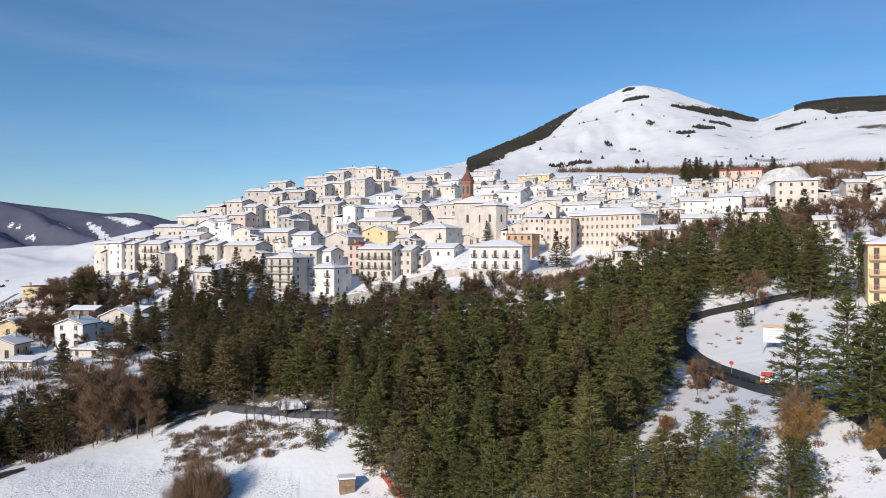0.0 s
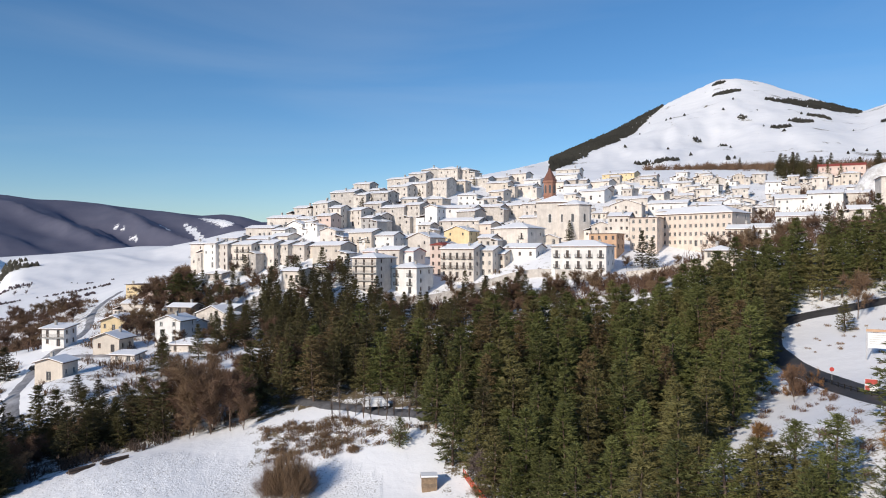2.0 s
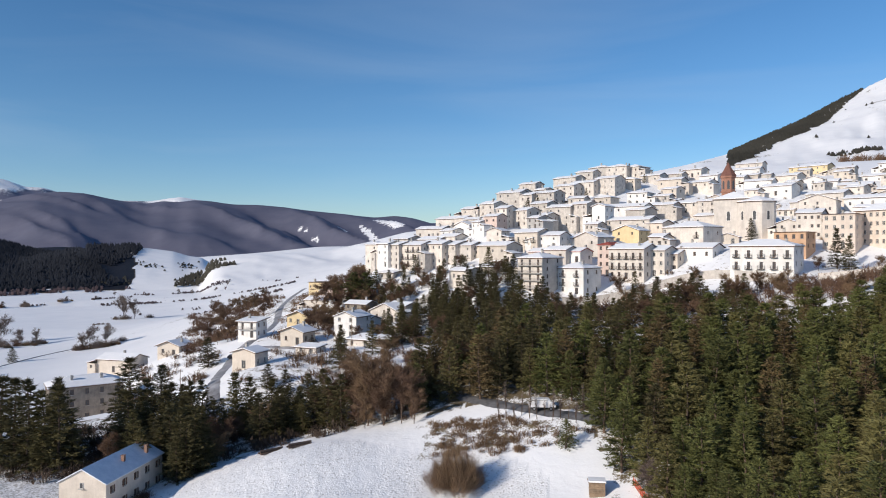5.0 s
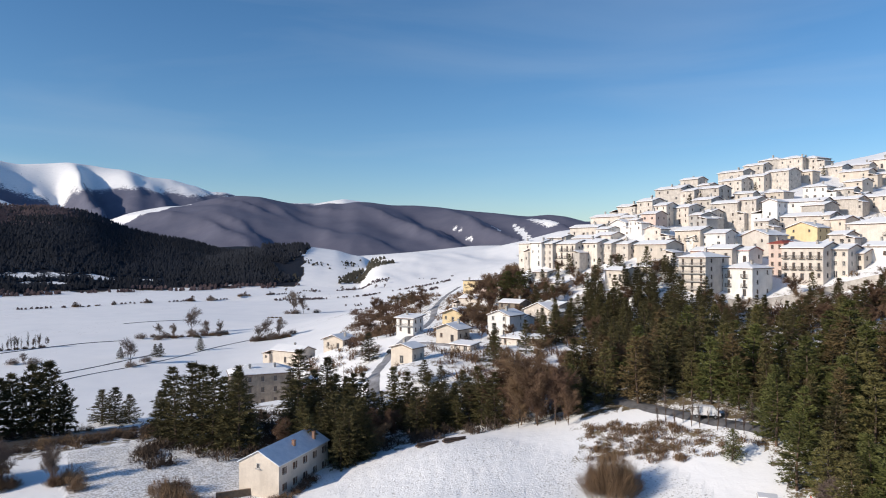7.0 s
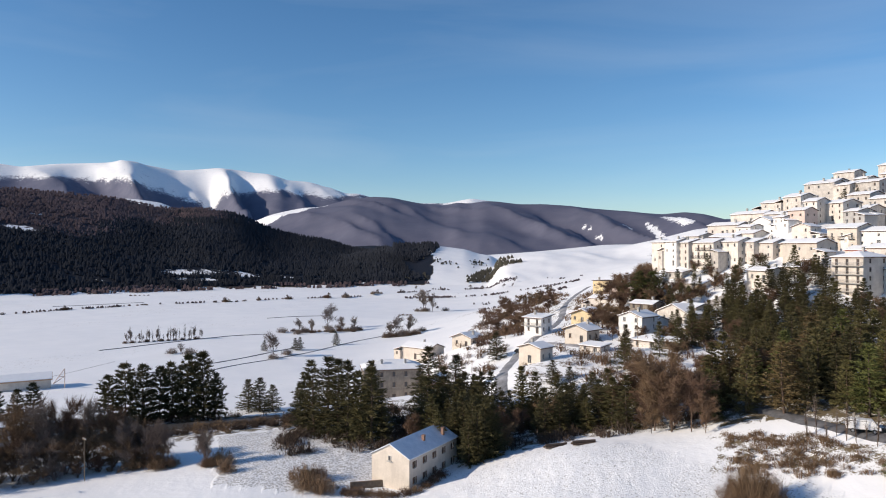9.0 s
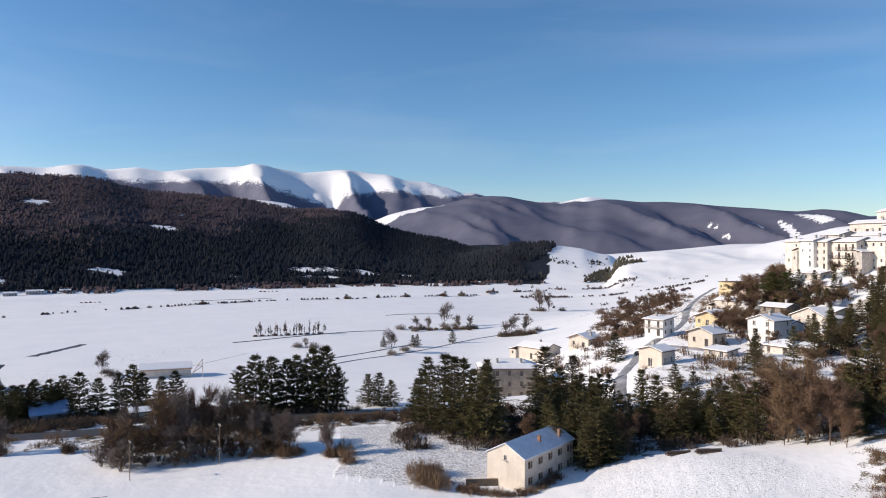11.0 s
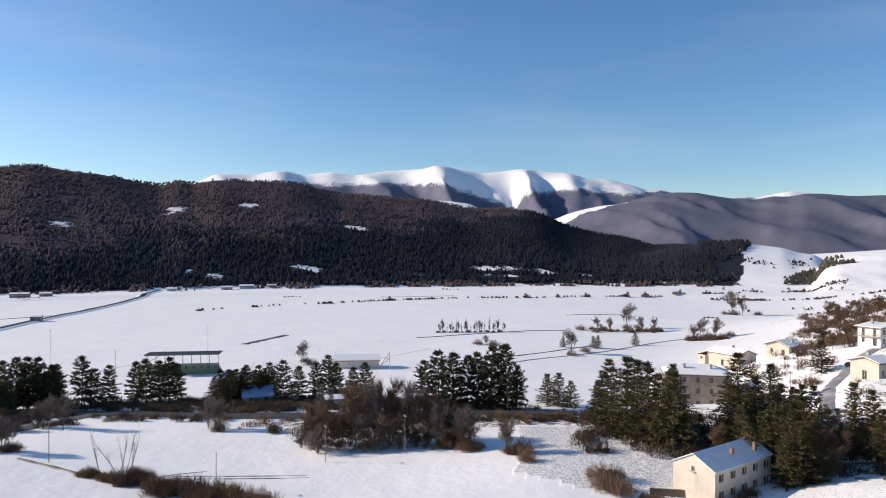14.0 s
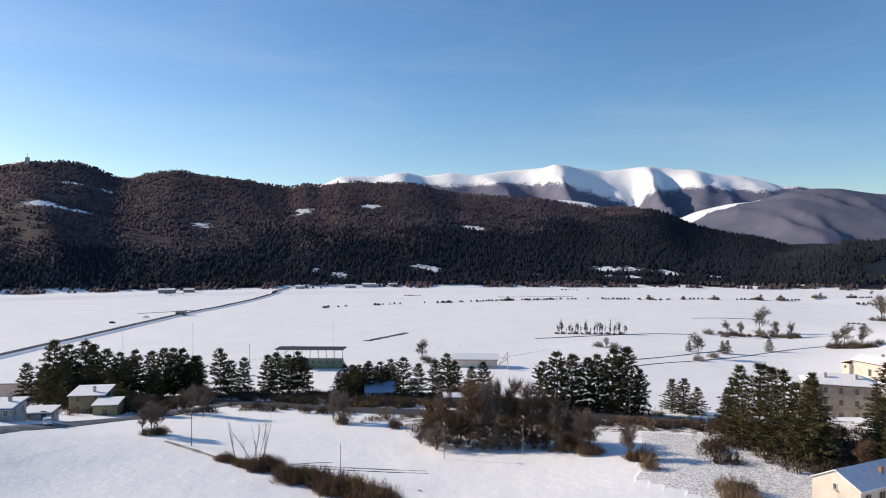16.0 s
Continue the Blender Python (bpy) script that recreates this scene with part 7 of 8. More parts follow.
def church():
    """The church: tall plain nave, many-sided apse with round-headed windows, snowy roofs."""
    thing = tagged(new("church"), "pale stone church with a many-sided apse and snowy roof", "church")
    x, y, z = 11.5, 299.0, 55.5
    thing.location, thing.rotation_euler = (x, y, z), (0, 0, radians(180 - 192))
    bm = boxes((-6.5, 0, -5, 6.5, 22, 16.5))
    part("wall", bm, PLASTER["cream"], thing)
    bm = bmesh.new()
    pitched(bm, [[(-7, -0.5, 16.5), (7, -0.5, 16.5), (0, 6.5, 19.6)], [(7, -0.5, 16.5), (7, 22.5, 16.5), (0, 15.5, 19.6), (0, 6.5, 19.6)], [(7, 22.5, 16.5), (-7, 22.5, 16.5), (0, 15.5, 19.6)], [(-7, 22.5, 16.5), (-7, -0.5, 16.5), (0, 6.5, 19.6), (0, 15.5, 19.6)]], 0.3)
    roof = part("roof", bm, TILES, thing)
    bm = bmesh.new()
    pitched(bm, [[(-6.9, -0.4, 16.8), (6.9, -0.4, 16.8), (0, 6.5, 19.9)], [(6.9, -0.4, 16.8), (6.9, 22.4, 16.8), (0, 15.5, 19.9), (0, 6.5, 19.9)], [(6.9, 22.4, 16.8), (-6.9, 22.4, 16.8), (0, 15.5, 19.9)], [(-6.9, 22.4, 16.8), (-6.9, -0.4, 16.8), (0, 6.5, 19.9), (0, 15.5, 19.9)]], 0.28)
    part("snow_cover", bm, ROOF_SNOW, roof, "settled white snow")
    # apse: five sides of an octagon
    cx, cy, r = 9.0, 2.5, 7.0
    ring = [(cx + r * math.cos(radians(a)), cy + r * math.sin(radians(a))) for a in range(-202, 159, 45)]
    bm = bmesh.new()
    low, high = [bm.verts.new((px, py, -5)) for px, py in ring[:-1]], [bm.verts.new((px, py, 15.2)) for px, py in ring[:-1]]
    for k in range(8):
        j = (k + 1) % 8
        bm.faces.new([low[k], low[j], high[j], high[k]])
    bm.faces.new(high)
    apse = part("apse", bm, PLASTER["cream"], thing)
    for mat, dz, rr, nm in ((TILES, 0.0, 7.5, "apse_roof"), (ROOF_SNOW, 0.25, 7.4, "snow_cover")):
        bm = bmesh.new()
        ring2 = [(cx + rr * math.cos(radians(a)), cy + rr * math.sin(radians(a))) for a in range(-202, 158, 45)]
        pitched(bm, [[(*ring2[k], 15.1 + dz), (*ring2[(k + 1) % 8], 15.1 + dz), (cx, cy, 17.4 + dz)] for k in range(8)], 0.22)
        part(nm, bm, mat, apse)

    def lancet(px, py, turn, w=1.2, h=3.6):
        bm = bmesh.new()
        arc = [(-w / 2, 0), (w / 2, 0), (w / 2, h - w / 2)] + [(w / 2 * math.cos(radians(a)), h - w / 2 + w / 2 * math.sin(radians(a))) for a in (30, 60, 90, 120, 150)] + [(-w / 2, h - w / 2)]
        f = [bm.verts.new((u, -0.05, v)) for u, v in arc]
        g = [bm.verts.new((u, 0.3, v)) for u, v in arc]
        bm.faces.new(f[::-1])
        for k in range(len(arc)):
            j = (k + 1) % len(arc)
            bm.faces.new([f[k], f[j], g[j], g[k]])
        ob = part("window", bm, GLASS, thing)
        ob.matrix_basis = Matrix.Translation((px, py, 8.0)) @ Matrix.Rotation(radians(turn), 4, "Z")
        rim = bmesh.new()
        wide = [(u * 1.28, v * 1.06 - 0.15) for u, v in arc]
        f = [rim.verts.new((u, -0.10, v)) for u, v in wide]
        g = [rim.verts.new((u, -0.10, v)) for u, v in arc]
        for k in range(len(arc)):
            j = (k + 1) % len(arc)
            rim.faces.new([f[k], g[k], g[j], f[j]])
        part("surround", rim, PLASTER["white"], ob)
    lancet(-1.0, -0.02, 0)
    for a in (-135, -90, -45, 0):
        rr = r * math.cos(radians(22.5)) + 0.02
        a2 = a + 0.5
        lancet(cx + rr * math.cos(radians(a2)), cy + rr * math.sin(radians(a2)), a2 + 90, 1.1, 3.4)


def campanile():
    """An octagonal brick bell tower with a pointed dark red spire."""
    thing = tagged(new("bell_tower"), "octagonal red brick bell tower with a pointed spire", "tower")
    x, y = at(2.0, 322)
    thing.location = (x, y, 62)
    r = 2.9
    bm = bmesh.new()
    ring = [radians(22.5 + 45 * k) for k in range(8)]
    levels = [(-4, r), (14.2, r), (14.2, r + 0.35), (14.8, r + 0.35), (14.8, r), (20.4, r), (20.4, r + 0.4), (21.2, r + 0.4)]
    rows = [[bm.verts.new((q * math.cos(a), q * math.sin(a), h)) for a in ring] for h, q in levels]
    for a, b in zip(rows, rows[1:]):
        for k in range(8):
            bm.faces.new([a[k], a[(k + 1) % 8], b[(k + 1) % 8], b[k]])
    bm.faces.new(rows[-1])
    part("shaft", bm, BRICK, thing)
    bm = bmesh.new()
    low = [bm.verts.new(((r + 0.55) * math.cos(a), (r + 0.55) * math.sin(a), 21.2)) for a in ring]
    tip = bm.verts.new((0, 0, 27.2))
    bm.faces.new(low[::-1])
    for k in range(8):
        bm.faces.new([low[k], low[(k + 1) % 8], tip])
    spire = part("spire", bm, SPIRE_TILES, thing, "dark red tiled spire")
    part("cross", boxes((-0.05, -0.05, 26.9, 0.05, 0.05, 28.6), (-0.4, -0.05, 27.9, 0.4, 0.05, 28.02)), IRON, spire)
    for k in range(8):
        a = 45 * k
        rr = r * math.cos(radians(22.5)) + 0.02
        ob = part("bell_opening", boxes((-0.5, -0.03, 15.6, 0.5, 0.2, 18.6), (-0.38, -0.03, 18.6, 0.38, 0.2, 18.95), (-0.2, -0.03, 18.95, 0.2, 0.2, 19.15)), GLASS, thing)
        ob.matrix_basis = Matrix.Rotation(radians(a + 90), 4, "Z") @ Matrix.Translation((0, -rr, 0))


church()
campanile()


# ---- the valley floor: stand, sheds, farms ----
PLANK = worn("weathered_planks", (0.30, 0.22, 0.15), (0.18, 0.13, 0.09), 0.85, 2.0, 12.0, 0.3, 0.01, 0.15)
GREEN_WALL = worn("green_painted_wall", (0.22, 0.27, 0.17), (0.15, 0.19, 0.12), 0.8, 0.6, 5.0, 0.2, 0.01, 0.05)
PALE_BLUE = worn("pale_blue_sheet", (0.36, 0.48, 0.66), (0.26, 0.37, 0.55), 0.5, 0.8, 6.0, 0.1, 0.01, 0.05)
BLUE_PAINT = worn("blue_paint", (0.10, 0.19, 0.38), (0.07, 0.13, 0.28), 0.6, 0.8, 6.0, 0.1, 0.01, 0.05)


def grandstand():
    thing = tagged(new("grandstand"), "green-walled sports grandstand with a flat roof on posts", "grandstand")
    a, b = Vector((-305.0, 1.0, 0)), Vector((-297.5, 28.5, 0))
    mid = (a + b) / 2
    d = b - a
    thing.location, thing.rotation_euler = (mid.x - 4, mid.y, 0.0), (0, 0, math.atan2(d.y, d.x))
    n = d.length
    part("back_wall", boxes((-n / 2, 0, -1, n / 2, 1.2, 4.4)), GREEN_WALL, thing)
    for k in range(1, 6):
        part("tier", boxes((-n / 2, 1.2 * k + 0.003, -1, n / 2, 1.2 * (k + 1), 3.2 - 0.55 * (k - 1))), CONCRETE, thing)
    for k in range(9):
        x = -n / 2 + 0.3 + (n - 0.6) * k / 8
        part("post", boxes((x - 0.13, 0.3, 3.3, x + 0.13, 0.56, 8.2)), STEEL, thing)
    part("roof", boxes((-n / 2 - 0.4, -1.2, 8.2, n / 2 + 0.4, 7.2, 8.55)), IRON, thing, "dark flat roof")
    part("roof_edge", boxes((-n / 2 - 0.45, -1.25, 8.1, n / 2 + 0.45, -1.2, 8.6)), PLANK, thing, "brown roof edge")
    for k in range(10):
        x = -n / 2 + 1.2 + (n - 2.4) * k / 9
        part("window", boxes((x - 0.55, -0.02, 2.4, x + 0.55, 0.0, 3.4)), GLASS, thing)
    part("back_rail", boxes((-n / 2, -0.05, 4.3, n / 2, 0.02, 4.4), (-n / 2, -0.05, 3.8, n / 2, 0.02, 3.9)), STEEL, thing)


grandstand()


def canopy_hall():
    """A low sports hall with a pale curved roof and a crane-like truss at its end."""
    thing = tagged(new("sports_hall"), "low hall with a pale snowy roof and orange edge", "hall")
    x, y = at(-73.9, 303)
    thing.location, thing.rotation_euler = (x, y, 0), (0, 0, radians(72))
    part("wall", boxes((-9.5, 0, -1, 9.5, 9, 3.4)), PLASTER["tan"], thing)
    bm = bmesh.new()
    pitched(bm, [[(-10, -0.6, 3.5), (10, -0.6, 3.5), (10, 4.5, 5.4), (-10, 4.5, 5.4)], [(10, 9.6, 3.5), (-10, 9.6, 3.5), (-10, 4.5, 5.4), (10, 4.5, 5.4)]], 0.35)
    roof = part("roof", bm, PLASTER["orange"], thing)
    bm = bmesh.new()
    pitched(bm, [[(-9.9, -0.5, 3.8), (9.9, -0.5, 3.8), (9.9, 4.5, 5.7), (-9.9, 4.5, 5.7)], [(9.9, 9.5, 3.8), (-9.9, 9.5, 3.8), (-9.9, 4.5, 5.7), (9.9, 4.5, 5.7)]], 0.2)
    part("snow_cover", bm, ROOF_SNOW, roof, "settled white snow")
    v, f = [], []
    for p, q in (((10.2, -3, 2.0), (14.0, -3, 7.4)), ((14.0, -3, 7.4), (14.0, -3, -1)), ((10.2, -3, 2), (14, -3, 4.5)), ((12.1, -3, 4.7), (14, -3, 4.5))):
        tube(v, f, np.array(p, float), np.array(q, float), 0.16, 0.16, 5)
    raw("truss", v, f, PLASTER["pink"], thing)


canopy_hall()
for b, r, hd, w, d, h, roof, paint, fl, bays, extra in (
        (-107.0, 264, 97, 30, 9, 6.0, "flat", "pink", 1, 8, dict(name="low_building", label="long low pink building by the road", category="building")),
        (-109.2, 184, 97, 8, 7, 2.6, "shed", "grey", 1, 3, dict(tiles=BLUE_PAINT, snow=True, name="roadside_shed", category="shed")),
        (-106.6, 189, 97, 6.5, 4.5, 1.8, "shed", "grey", 1, 2, dict(name="low_shed", category="shed", chimneys=0)),
        (-98.0, 816, 92, 17, 9, 3.6, "gable", "brown", 2, 7, dict(name="farm", category="farm")),
        (-96.4, 825, 92, 11, 8, 3.0, "gable", "brown", 1, 4, dict(name="farm", category="farm")),
        (-84.0, 872, 95, 13, 8, 3.2, "gable", "grey", 1, 5, dict(name="farm", category="farm")),
        (-82.5, 885, 95, 17, 9, 3.8, "gable", "grey", 2, 6, dict(name="farm", category="farm")),
        (-80.6, 890, 95, 11, 8, 3.2, "gable", "brown", 1, 4, dict(name="farm", category="farm")),
        (-88.0, 868, 92, 11, 8, 3.0, "gable", "tan", 1, 4, dict(name="farm", category="farm"))):
    x, y = at(b, r)
    house(x, y, float(ground(x, y)), hd, w, d, h, roof, paint, fl, bays, **extra)
x, y = at(-103.4, 212)
chalet = house(x, y, 7.0, 94, 9.0, 9.0, 5.0, "shed", "olive", 2, 2, 3, 1.0, None, True, None, 0, 1, "road_house", "olive-tan roadside house with thick snow on stepped roofs", "house", left=3)
x, y = at(-102.2, 204)
house(x, y, 7.2, 94, 6.0, 6.0, 3.4, "shed", "olive", 1, 1, 2, 0.7, None, True, None, 0, 0, "road_house", "low olive roadside annexe with thick snow on its roof", "house")

# ---- roadside things ----
RED = worn("red_paint", (0.50, 0.09, 0.075), (0.38, 0.065, 0.055), 0.5, 2.0, 9.0, 0.05, 0.004, 0.1)
ORANGE_NET = worn("orange_plastic_net", (0.60, 0.09, 0.03), (0.45, 0.06, 0.02), 0.6, 2.0, 9.0, 0.1, 0.01, 0.05)
WHITE_PAINT = worn("white_paint", (0.80, 0.80, 0.80), (0.68, 0.68, 0.68), 0.4, 1.0, 8.0, 0.05, 0.004, 0.05)
DARK_PAINT = worn("dark_car_paint", (0.03, 0.033, 0.04), (0.02, 0.022, 0.026), 0.25, 1.0, 8.0, 0.02, 0.002, 0.3)
RUBBER = worn("black_rubber", (0.03, 0.03, 0.03), (0.018, 0.018, 0.018), 0.8, 3.0, 12.0, 0.1, 0.004, 0.05)


def billboard():
    x, y = at(25.2, 131)
    thing = tagged(new("billboard"), "white roadside information board with an orange strip on legs", "billboard")
    thing.location, thing.rotation_euler = (x, y, float(ground(x, y))), (0, 0, radians(-22))
    for s in (-1.75, 1.75):
        part("leg", boxes((s - 0.07, -0.07, -0.8, s + 0.07, 0.07, 4.9)), STEEL, thing)
    part("panel", boxes((-1.6, -0.06, 1.5, 1.6, 0.0, 3.9)), WHITE_PAINT, thing, "white panel")
    part("header", boxes((-1.85, -0.08, 4.1, 1.85, 0.0, 4.5)), PLASTER["orange"], thing, "orange strip")
    part("bar", boxes(*[(-1.4, -0.075, 3.55 - 0.35 * k, 1.3 - 0.5 * (k % 2), -0.06, 3.62 - 0.35 * k) for k in range(5)]), CONCRETE, thing, "rows of unreadable text")


def road_sign(b, r, turn, disc):
    x, y = at(b, r)
    thing = tagged(new("road_sign"), "round red sign on a post" if disc else "red and white roadside sign board on posts", "sign")
    thing.location, thing.rotation_euler = (x, y, float(ground(x, y))), (0, 0, radians(turn))
    v, f = [], []
    tube(v, f, np.array((0, 0, -0.5)), np.array((0, 0, 2.4)), 0.04, 0.04, 6)
    raw("post", v, f, STEEL, thing)
    if disc:
        bm = bmesh.new()
        bmesh.ops.create_cone(bm, cap_ends=True, segments=16, radius1=0.32, radius2=0.32, depth=0.04, matrix=Matrix.Translation((0, -0.07, 2.3)) @ Matrix.Rotation(radians(90), 4, "X"))
        part("disc", bm, RED, thing)
    else:
        part("board", boxes((-0.75, -0.08, 0.6, 0.75, -0.04, 2.2)), WHITE_PAINT, thing)
        part("band", boxes((-0.7, -0.1, 1.5, 0.7, -0.081, 2.15), (-0.7, -0.1, 0.65, -0.2, -0.081, 1.3)), RED, thing, "red areas")


def car(b, r, turn, paint, van=False, label=""):
    x, y = at(b, r)
    long, tall, wide = (4.6, 1.95, 1.8) if van else (4.2, 1.48, 1.75)
    thing = tagged(new("van" if van else "car"), label, "van" if van else "car")
    thing.location, thing.rotation_euler = (x, y, float(ground(x, y)) + 0.22), (0, 0, radians(turn))
    side = [(-0.5, 0.28), (-0.5, 0.62), (-0.46, 0.9 if van else 0.64), (-0.42 if van else -0.36, 1.0), (0.26 if van else 0.12, 1.0), (0.38 if van else 0.26, 0.62), (0.48, 0.52), (0.5, 0.28)]
    bm = bmesh.new()
    rows = []
    for s in (-1, 1):
        rows.append([bm.verts.new((u * long, s * wide / 2 * (0.86 if v > 0.7 else 1.0), v * tall)) for u, v in side])
    for k in range(len(side)):
        j = (k + 1) % len(side)
        bm.faces.new([rows[0][k], rows[0][j], rows[1][j], rows[1][k]])
    bm.faces.new(rows[0][::-1])
    bm.faces.new(rows[1])
    bmesh.ops.bevel(bm, geom=bm.edges[:], offset=0.05, segments=2, affect="EDGES")
    part("body", bm, paint, thing)
    w2 = wide / 2 * 0.90
    part("windows", boxes((-0.40 * long, -w2, 0.66 * tall, 0.2 * long, w2, 0.9 * tall)), GLASS, thing)
    part("bumper", boxes((-0.512 * long, -wide * 0.45, 0.28 * tall, 0.512 * long, wide * 0.45, 0.38 * tall)), RUBBER, thing)
    for s in (-0.31, 0.31):
        for q in (-1, 1):
            bm = bmesh.new()
            bmesh.ops.create_cone(bm, cap_ends=True, segments=14, radius1=0.32, radius2=0.32, depth=0.22, matrix=Matrix.Translation((s * long, q * (wide / 2 - 0.08), 0.32)) @ Matrix.Rotation(radians(90), 4, "X"))
            wheel = part("wheel", bm, RUBBER, thing)
            bm = bmesh.new()
            bmesh.ops.create_cone(bm, cap_ends=True, segments=10, radius1=0.19, radius2=0.15, depth=0.04, matrix=Matrix.Translation((s * long, q * (wide / 2 + 0.04), 0.32)) @ Matrix.Rotation(radians(90 * q), 4, "X"))
            part("rim", bm, STEEL, wheel)
    return thing


def pole(b, r, tall, name="utility_pole", label="thin wooden utility pole with a crossbar", arm=True, mat=None):
    x, y = at(b, r)
    thing = tagged(new(name), label, "pole")
    thing.location = (x, y, float(ground(x, y)))
    v, f = [], []
    tube(v, f, np.array((0, 0, -0.8)), np.array((0, 0, tall)), 0.085, 0.06, 7)
    raw("shaft", v, f, mat or PLANK, thing, True)
    if arm:
        part("crossbar", boxes((-0.7, -0.06, tall - 0.5, 0.7, 0.06, tall - 0.38)), PLANK, thing)
        for s in (-0.6, 0, 0.6):
            part("insulator", boxes((s - 0.05, -0.05, tall - 0.38, s + 0.05, 0.05, tall - 0.2)), WHITE_PAINT, thing)
    else:
        part("lamp_head", boxes((-0.6, -0.15, tall - 0.1, 0.6, 0.15, tall + 0.2)), STEEL, thing)
    return thing


billboard()
road_sign(24.7, 107.5, -20, False)
road_sign(22.3, 119.5, -20, True)
car(-12.1, 122.0, 18, WHITE_PAINT, True, "white van on the lane by the pinewood")
car(-105.9, 178.5, 18, WHITE_PAINT, False, "pale car on the field road")
car(-36.6, 224, 70, DARK_PAINT, False, "dark car in the village street")
car(-31.0, 214, 20, DARK_PAINT, False, "dark car in a village yard")
car(-101.7, 515, 62, DARK_PAINT, False, "dark car on the straight valley road").location.z += 1.25
car(-99.4, 545, 62, WHITE_PAINT, False, "pale car on the straight valley road").location.z += 1.25
x, y = at(-97.0, 566)
house(x, y, float(ground(x, y)), 95, 7.0, 5.0, 3.6, "gable", "brown", 1, 2, 1, chimneys=0, name="roadside_hut", label="small brown hut beside the straight valley road", category="hut")
pole(-70.0, 145, 8.0)
pole(-76.4, 142, 7.5)
pole(-96.2, 155, 8.0)
pole(-84.8, 128, 6.5)
pole(-40.6, 178, 9.0)
pole(-27.5, 205, 9.0)
for b, r in ((-96.1, 340), (-85.4, 330), (-91.9, 238), (-101.0, 330)):
    pole(b, r, 17.0, "floodlight_mast", "tall thin steel floodlight mast of the sports ground", False, STEEL)


def kiosk():
    """A small wooden box with a snowy lid on the field."""
    x, y = at(-7.8, 100.5)
    thing = tagged(new("wooden_hut"), "small slatted wooden box hut with a snowy lid", "hut")
    thing.location, thing.rotation_euler = (x, y, float(ground(x, y))), (0, 0, radians(12))
    part("box", boxes((-1.05, -0.8, -0.3, 1.05, 0.8, 1.75)), PLANK, thing)
    for k in range(6):
        part("slat", boxes((-1.1, -0.84, 0.05 + 0.29 * k, 1.1, -0.803, 0.28 + 0.29 * k)), PLANK, thing)
        part("slat", boxes((1.053, -0.8, 0.05 + 0.29 * k, 1.09, 0.8, 0.28 + 0.29 * k)), PLANK, thing)
    lid = part("lid", boxes((-1.25, -1.0, 1.753, 1.25, 1.0, 1.83)), PLANK, thing)
    part("snow_cover", boxes((-1.2, -0.95, 1.833, 1.2, 0.95, 2.05)), ROOF_SNOW, lid, "settled white snow")


def net_fence():
    """A sagging orange net fence on stakes at the wood's edge."""
    thing = tagged(new("net_fence"), "sagging orange-red plastic net fence on stakes", "fence")
    c = curve_through([(-5.0, 102), (-3.9, 97), (-2.9, 92.5), (-1.9, 88), (-1.5, 85)], 0.6)
    z = ground(c[:, 0], c[:, 1])
    v, f = [], []
    for (x0, y0), z0, (x1, y1), z1 in zip(c, z, c[1:], z[1:]):
        for k in range(6):
            h = 0.12 + 0.2 * k
            i = len(v)
            v += [(x0, y0, z0 + h), (x1, y1, z1 + h), (x1, y1, z1 + h + 0.12), (x0, y0, z0 + h + 0.12)]
            f.append((i, i + 1, i + 2, i + 3))
        i = len(v)
        v += [(x0, y0, z0 + 0.1), (x0 + 0.1, y0 + 0.02, z0 + 0.1), (x0 + 0.1, y0 + 0.02, z0 + 1.25), (x0, y0, z0 + 1.25)]
        f.append((i, i + 1, i + 2, i + 3))
    raw("net", v, f, ORANGE_NET, thing)
    for k in range(0, len(c), 4):
        part("stake", boxes((c[k, 0] - 0.04, c[k, 1] + 0.02, z[k] - 0.4, c[k, 0] + 0.04, c[k, 1] + 0.1, z[k] + 1.4)), PLANK, thing)


def log_pile(b, r, turn, n=3):
    x, y = at(b, r)
    thing = tagged(new("log_pile"), "low dark stack of logs on snow", "log pile")
    thing.location, thing.rotation_euler = (x, y, float(ground(x, y))), (0, 0, radians(turn))
    for row in range(2):
        for k in range(n - row):
            v, f = [], []
            yy, zz = (k - (n - row) / 2) * 0.36, 0.18 + 0.31 * row
            tube(v, f, np.array((-2.2 + 0.3 * (k % 2), yy, zz)), np.array((2.0 + 0.35 * (k % 3 == 1), yy, zz)), 0.18, 0.15, 7)
            f += [tuple(range(0, 14, 2))[::-1], tuple(range(1, 14, 2))]
            raw("log", v, f, BARK, thing)
    part("snow_cover", boxes((-1.2, -0.14 * (n - 3) / 2, 0.66, 0.5, 0.24 * (n - 3) / 2, 0.72)), ROOF_SNOW, thing, "settled white snow")


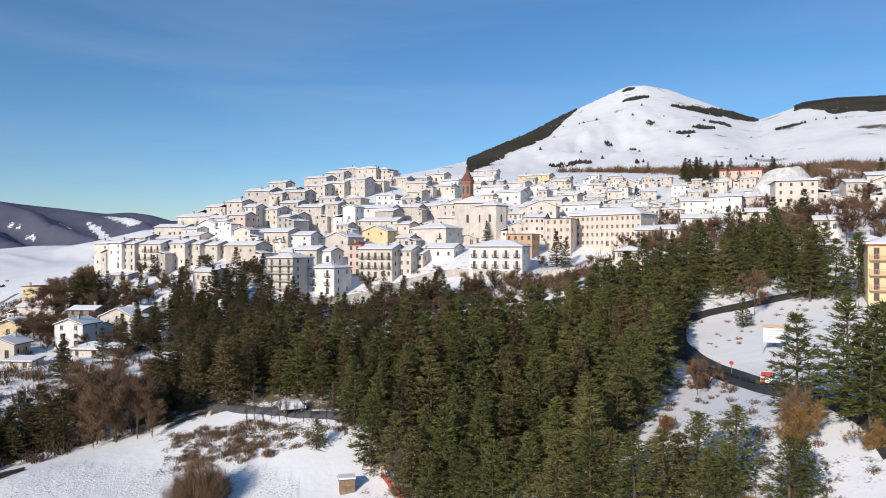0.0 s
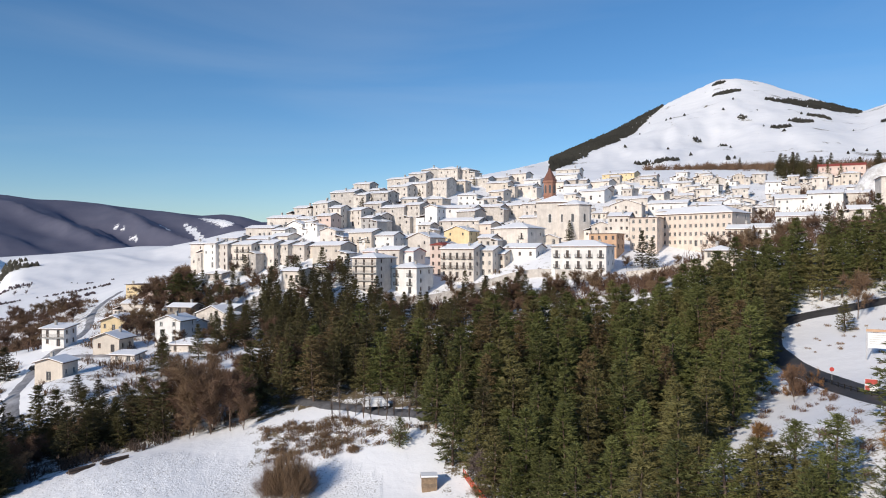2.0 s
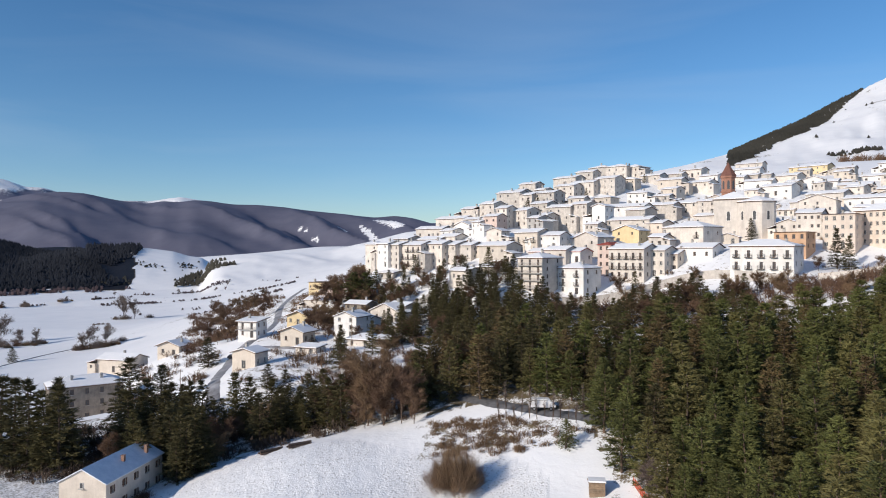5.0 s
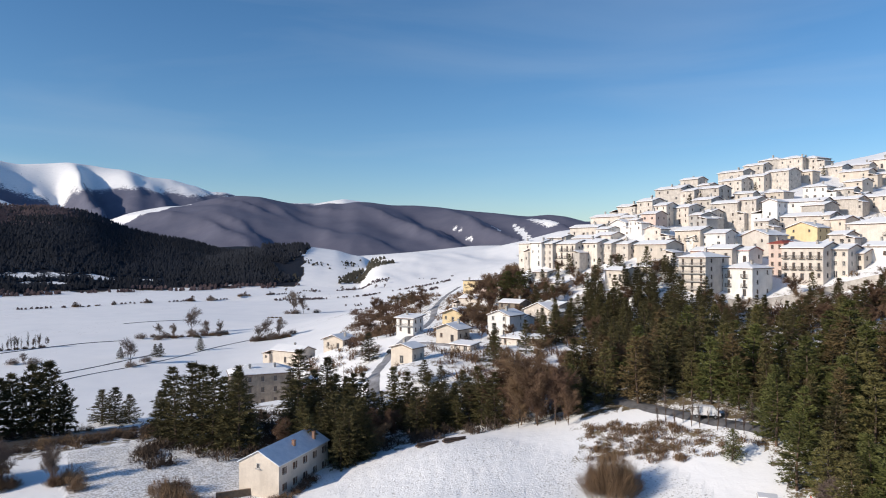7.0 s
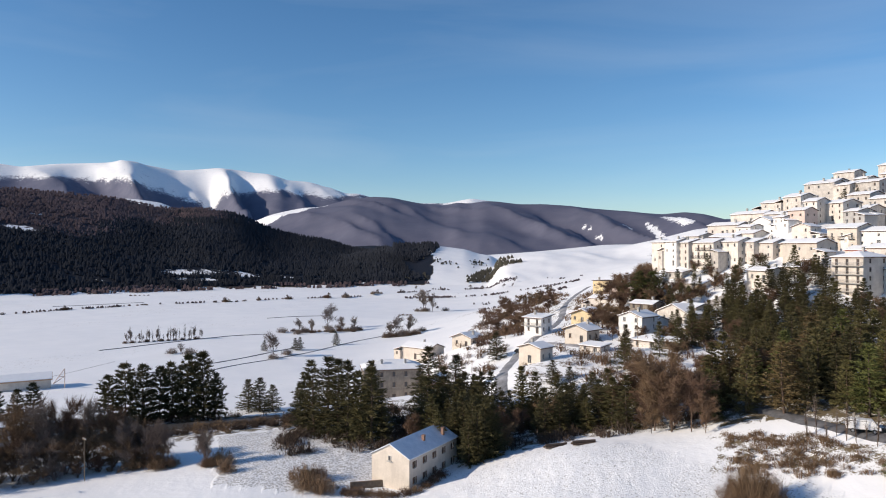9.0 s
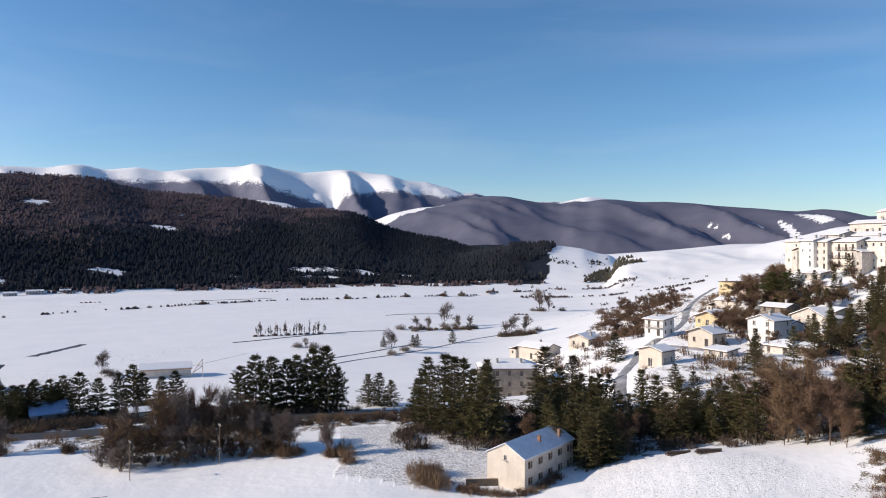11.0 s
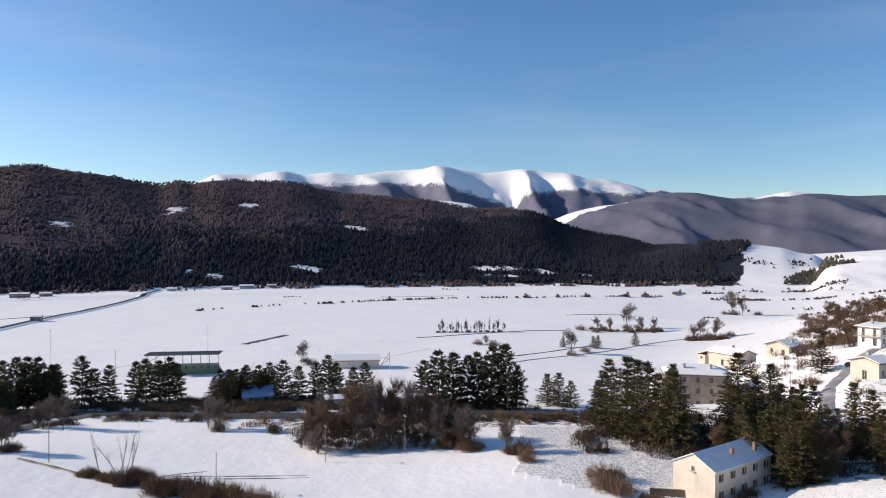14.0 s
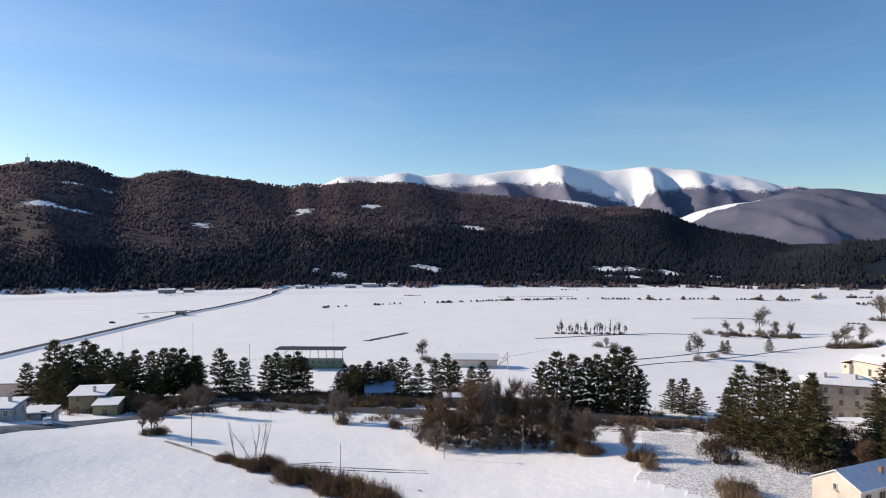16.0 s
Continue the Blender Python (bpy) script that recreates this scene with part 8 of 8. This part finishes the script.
def wall_run(points, tall, thick, name, label, mat):
    """A low garden or retaining wall that follows the ground."""
    c = curve_through(points, 2.0)
    t = np.gradient(c, axis=0)
    t /= np.linalg.norm(t, axis=1)[:, None]
    n = np.stack([t[:, 1], -t[:, 0]], 1) * thick / 2
    z = ground(c[:, 0], c[:, 1])
    v, f = [], []
    for k in range(len(c)):
        a, b = c[k] + n[k], c[k] - n[k]
        v += [(*a, z[k] - 1.5), (*b, z[k] - 1.5), (*b, z[k] + tall), (*a, z[k] + tall)]
    for k in range(len(c) - 1):
        i, j = 4 * k, 4 * k + 4
        f += [(i, j, j + 3, i + 3), (i + 1, i + 2, j + 2, j + 1), (i + 3, j + 3, j + 2, i + 2)]
    e = 4 * len(c) - 4
    f += [(0, 3, 2, 1), (e, e + 1, e + 2, e + 3)]
    return tagged(raw(name, v, f, mat), label, "wall", kind="structure")


kiosk()
net_fence()
for b, r, turn in ((-33.9, 126, 62), (-31.7, 124.6, 58)):
    log_pile(b, r, turn)
wall_run([(-10.5, 228), (-6, 232), (-1, 234), (3, 226), (6, 216)], 2.6, 0.5, "retaining_wall", "pale stone retaining wall under the town", PLASTER["stone"])
wall_run([(-24, 246), (-19, 252), (-14, 248), (-12, 226)], 2.2, 0.5, "retaining_wall", "pale stone retaining wall under the town", PLASTER["stone"])
wall_run([(8, 214), (12, 205), (16, 198)], 2.0, 0.5, "retaining_wall", "pale stone retaining wall under the town", PLASTER["stone"])
wall_run([(-50.5, 118.5), (-49.0, 119.0), (-47.8, 119.5)], 1.2, 0.35, "garden_wall", "low wooden field wall beside the farmhouse", PLANK)


def guard_rail(points):
    thing = tagged(new("guard_rail"), "dark metal guard rail along the road bend", "guard rail")
    c = curve_through(points, 2.0)
    z = ground(c[:, 0], c[:, 1])
    v, f = [], []
    for k in range(len(c) - 1):
        for h in (0.45, 0.75):
            tube(v, f, np.array((*c[k], z[k] + h)), np.array((*c[k + 1], z[k + 1] + h)), 0.05, 0.05, 4)
    raw("rail", v, f, IRON, thing)
    for k in range(len(c)):
        shared("post", "rail_post", lambda: boxes((-0.06, -0.06, -0.5, 0.06, 0.06, 0.9)), IRON, thing, Matrix.Translation((*c[k], z[k])))


guard_rail([(30, 86), (26.6, 97), (24.3, 108), (22.3, 118.5), (20.4, 127.5)])


SNOWY_ROCK = worn("snow_dusted_rock", (0.80, 0.80, 0.81), (0.40, 0.38, 0.36), 0.9, 0.35, 1.6, 0.6, 0.15, 0.0)


def rock_mound():
    """A broad hump of snow-dusted rock behind the houses on the upper slope."""
    x, y = at(25.9, 338)
    base, top = float(ground(x, y)) - 3, 88.0
    n, m = 44, 24
    a, u = np.meshgrid(np.linspace(0, 2 * math.pi, n, endpoint=False), np.linspace(0, 1, m))
    q = 1 - u
    ox, oy = 21 * q * np.cos(a), 13 * q * np.sin(a)
    knobs = layers((x + ox) / 9, (y + oy) / 9, 91) * 1.6 + layers((x + ox) / 3, (y + oy) / 3, 93) * 0.6
    z = base + (top - base) * (smooth(1.35 * u) * 0.88 + 0.12 * smooth(u * 1.1 + 0.25 * np.cos(a))) + knobs * np.clip(4 * u, 0, 1)
    v = np.stack([x + ox, y + oy, z], -1).reshape(-1, 3).tolist()
    f = [(i * n + j, i * n + (j + 1) % n, (i + 1) * n + (j + 1) % n, (i + 1) * n + j) for i in range(m - 1) for j in range(n)]
    return tagged(raw("rock_outcrop", v, f, SNOWY_ROCK, None, True), "grey rock outcrop dusted with snow above the houses", "rock")


rock_mound()


def summit_tower():
    x, y = at(-107.1, 1520)
    thing = tagged(new("summit_tower"), "small pale tower on the wooded hilltop", "tower")
    thing.location = (x, y, float(ground(x, y)))
    part("shaft", boxes((-3, -3, -3, 3, 3, 13)), PLASTER["stone"], thing)
    part("mast", boxes((-0.4, -0.4, 13, 0.4, 0.4, 20)), STEEL, thing)


summit_tower()

for b, r, hd, w, d, h, roof, paint, extra in (
        (-81.6, 222, 95, 9, 7, 2.6, "shed", "grey", dict(tiles=PALE_BLUE, snow=False, chimneys=0, rise=2.2, name="blue_roofed_shed", label="low shed with a sloping pale blue roof", category="shed")),
        (-75.4, 208, 100, 7, 5, 2.4, "gable", "tan", dict(chimneys=0, name="low_shed", category="shed"))):
    x, y = at(b, r)
    house(x, y, float(ground(x, y)), hd, w, d, h, roof, paint, 1, 2, **extra)
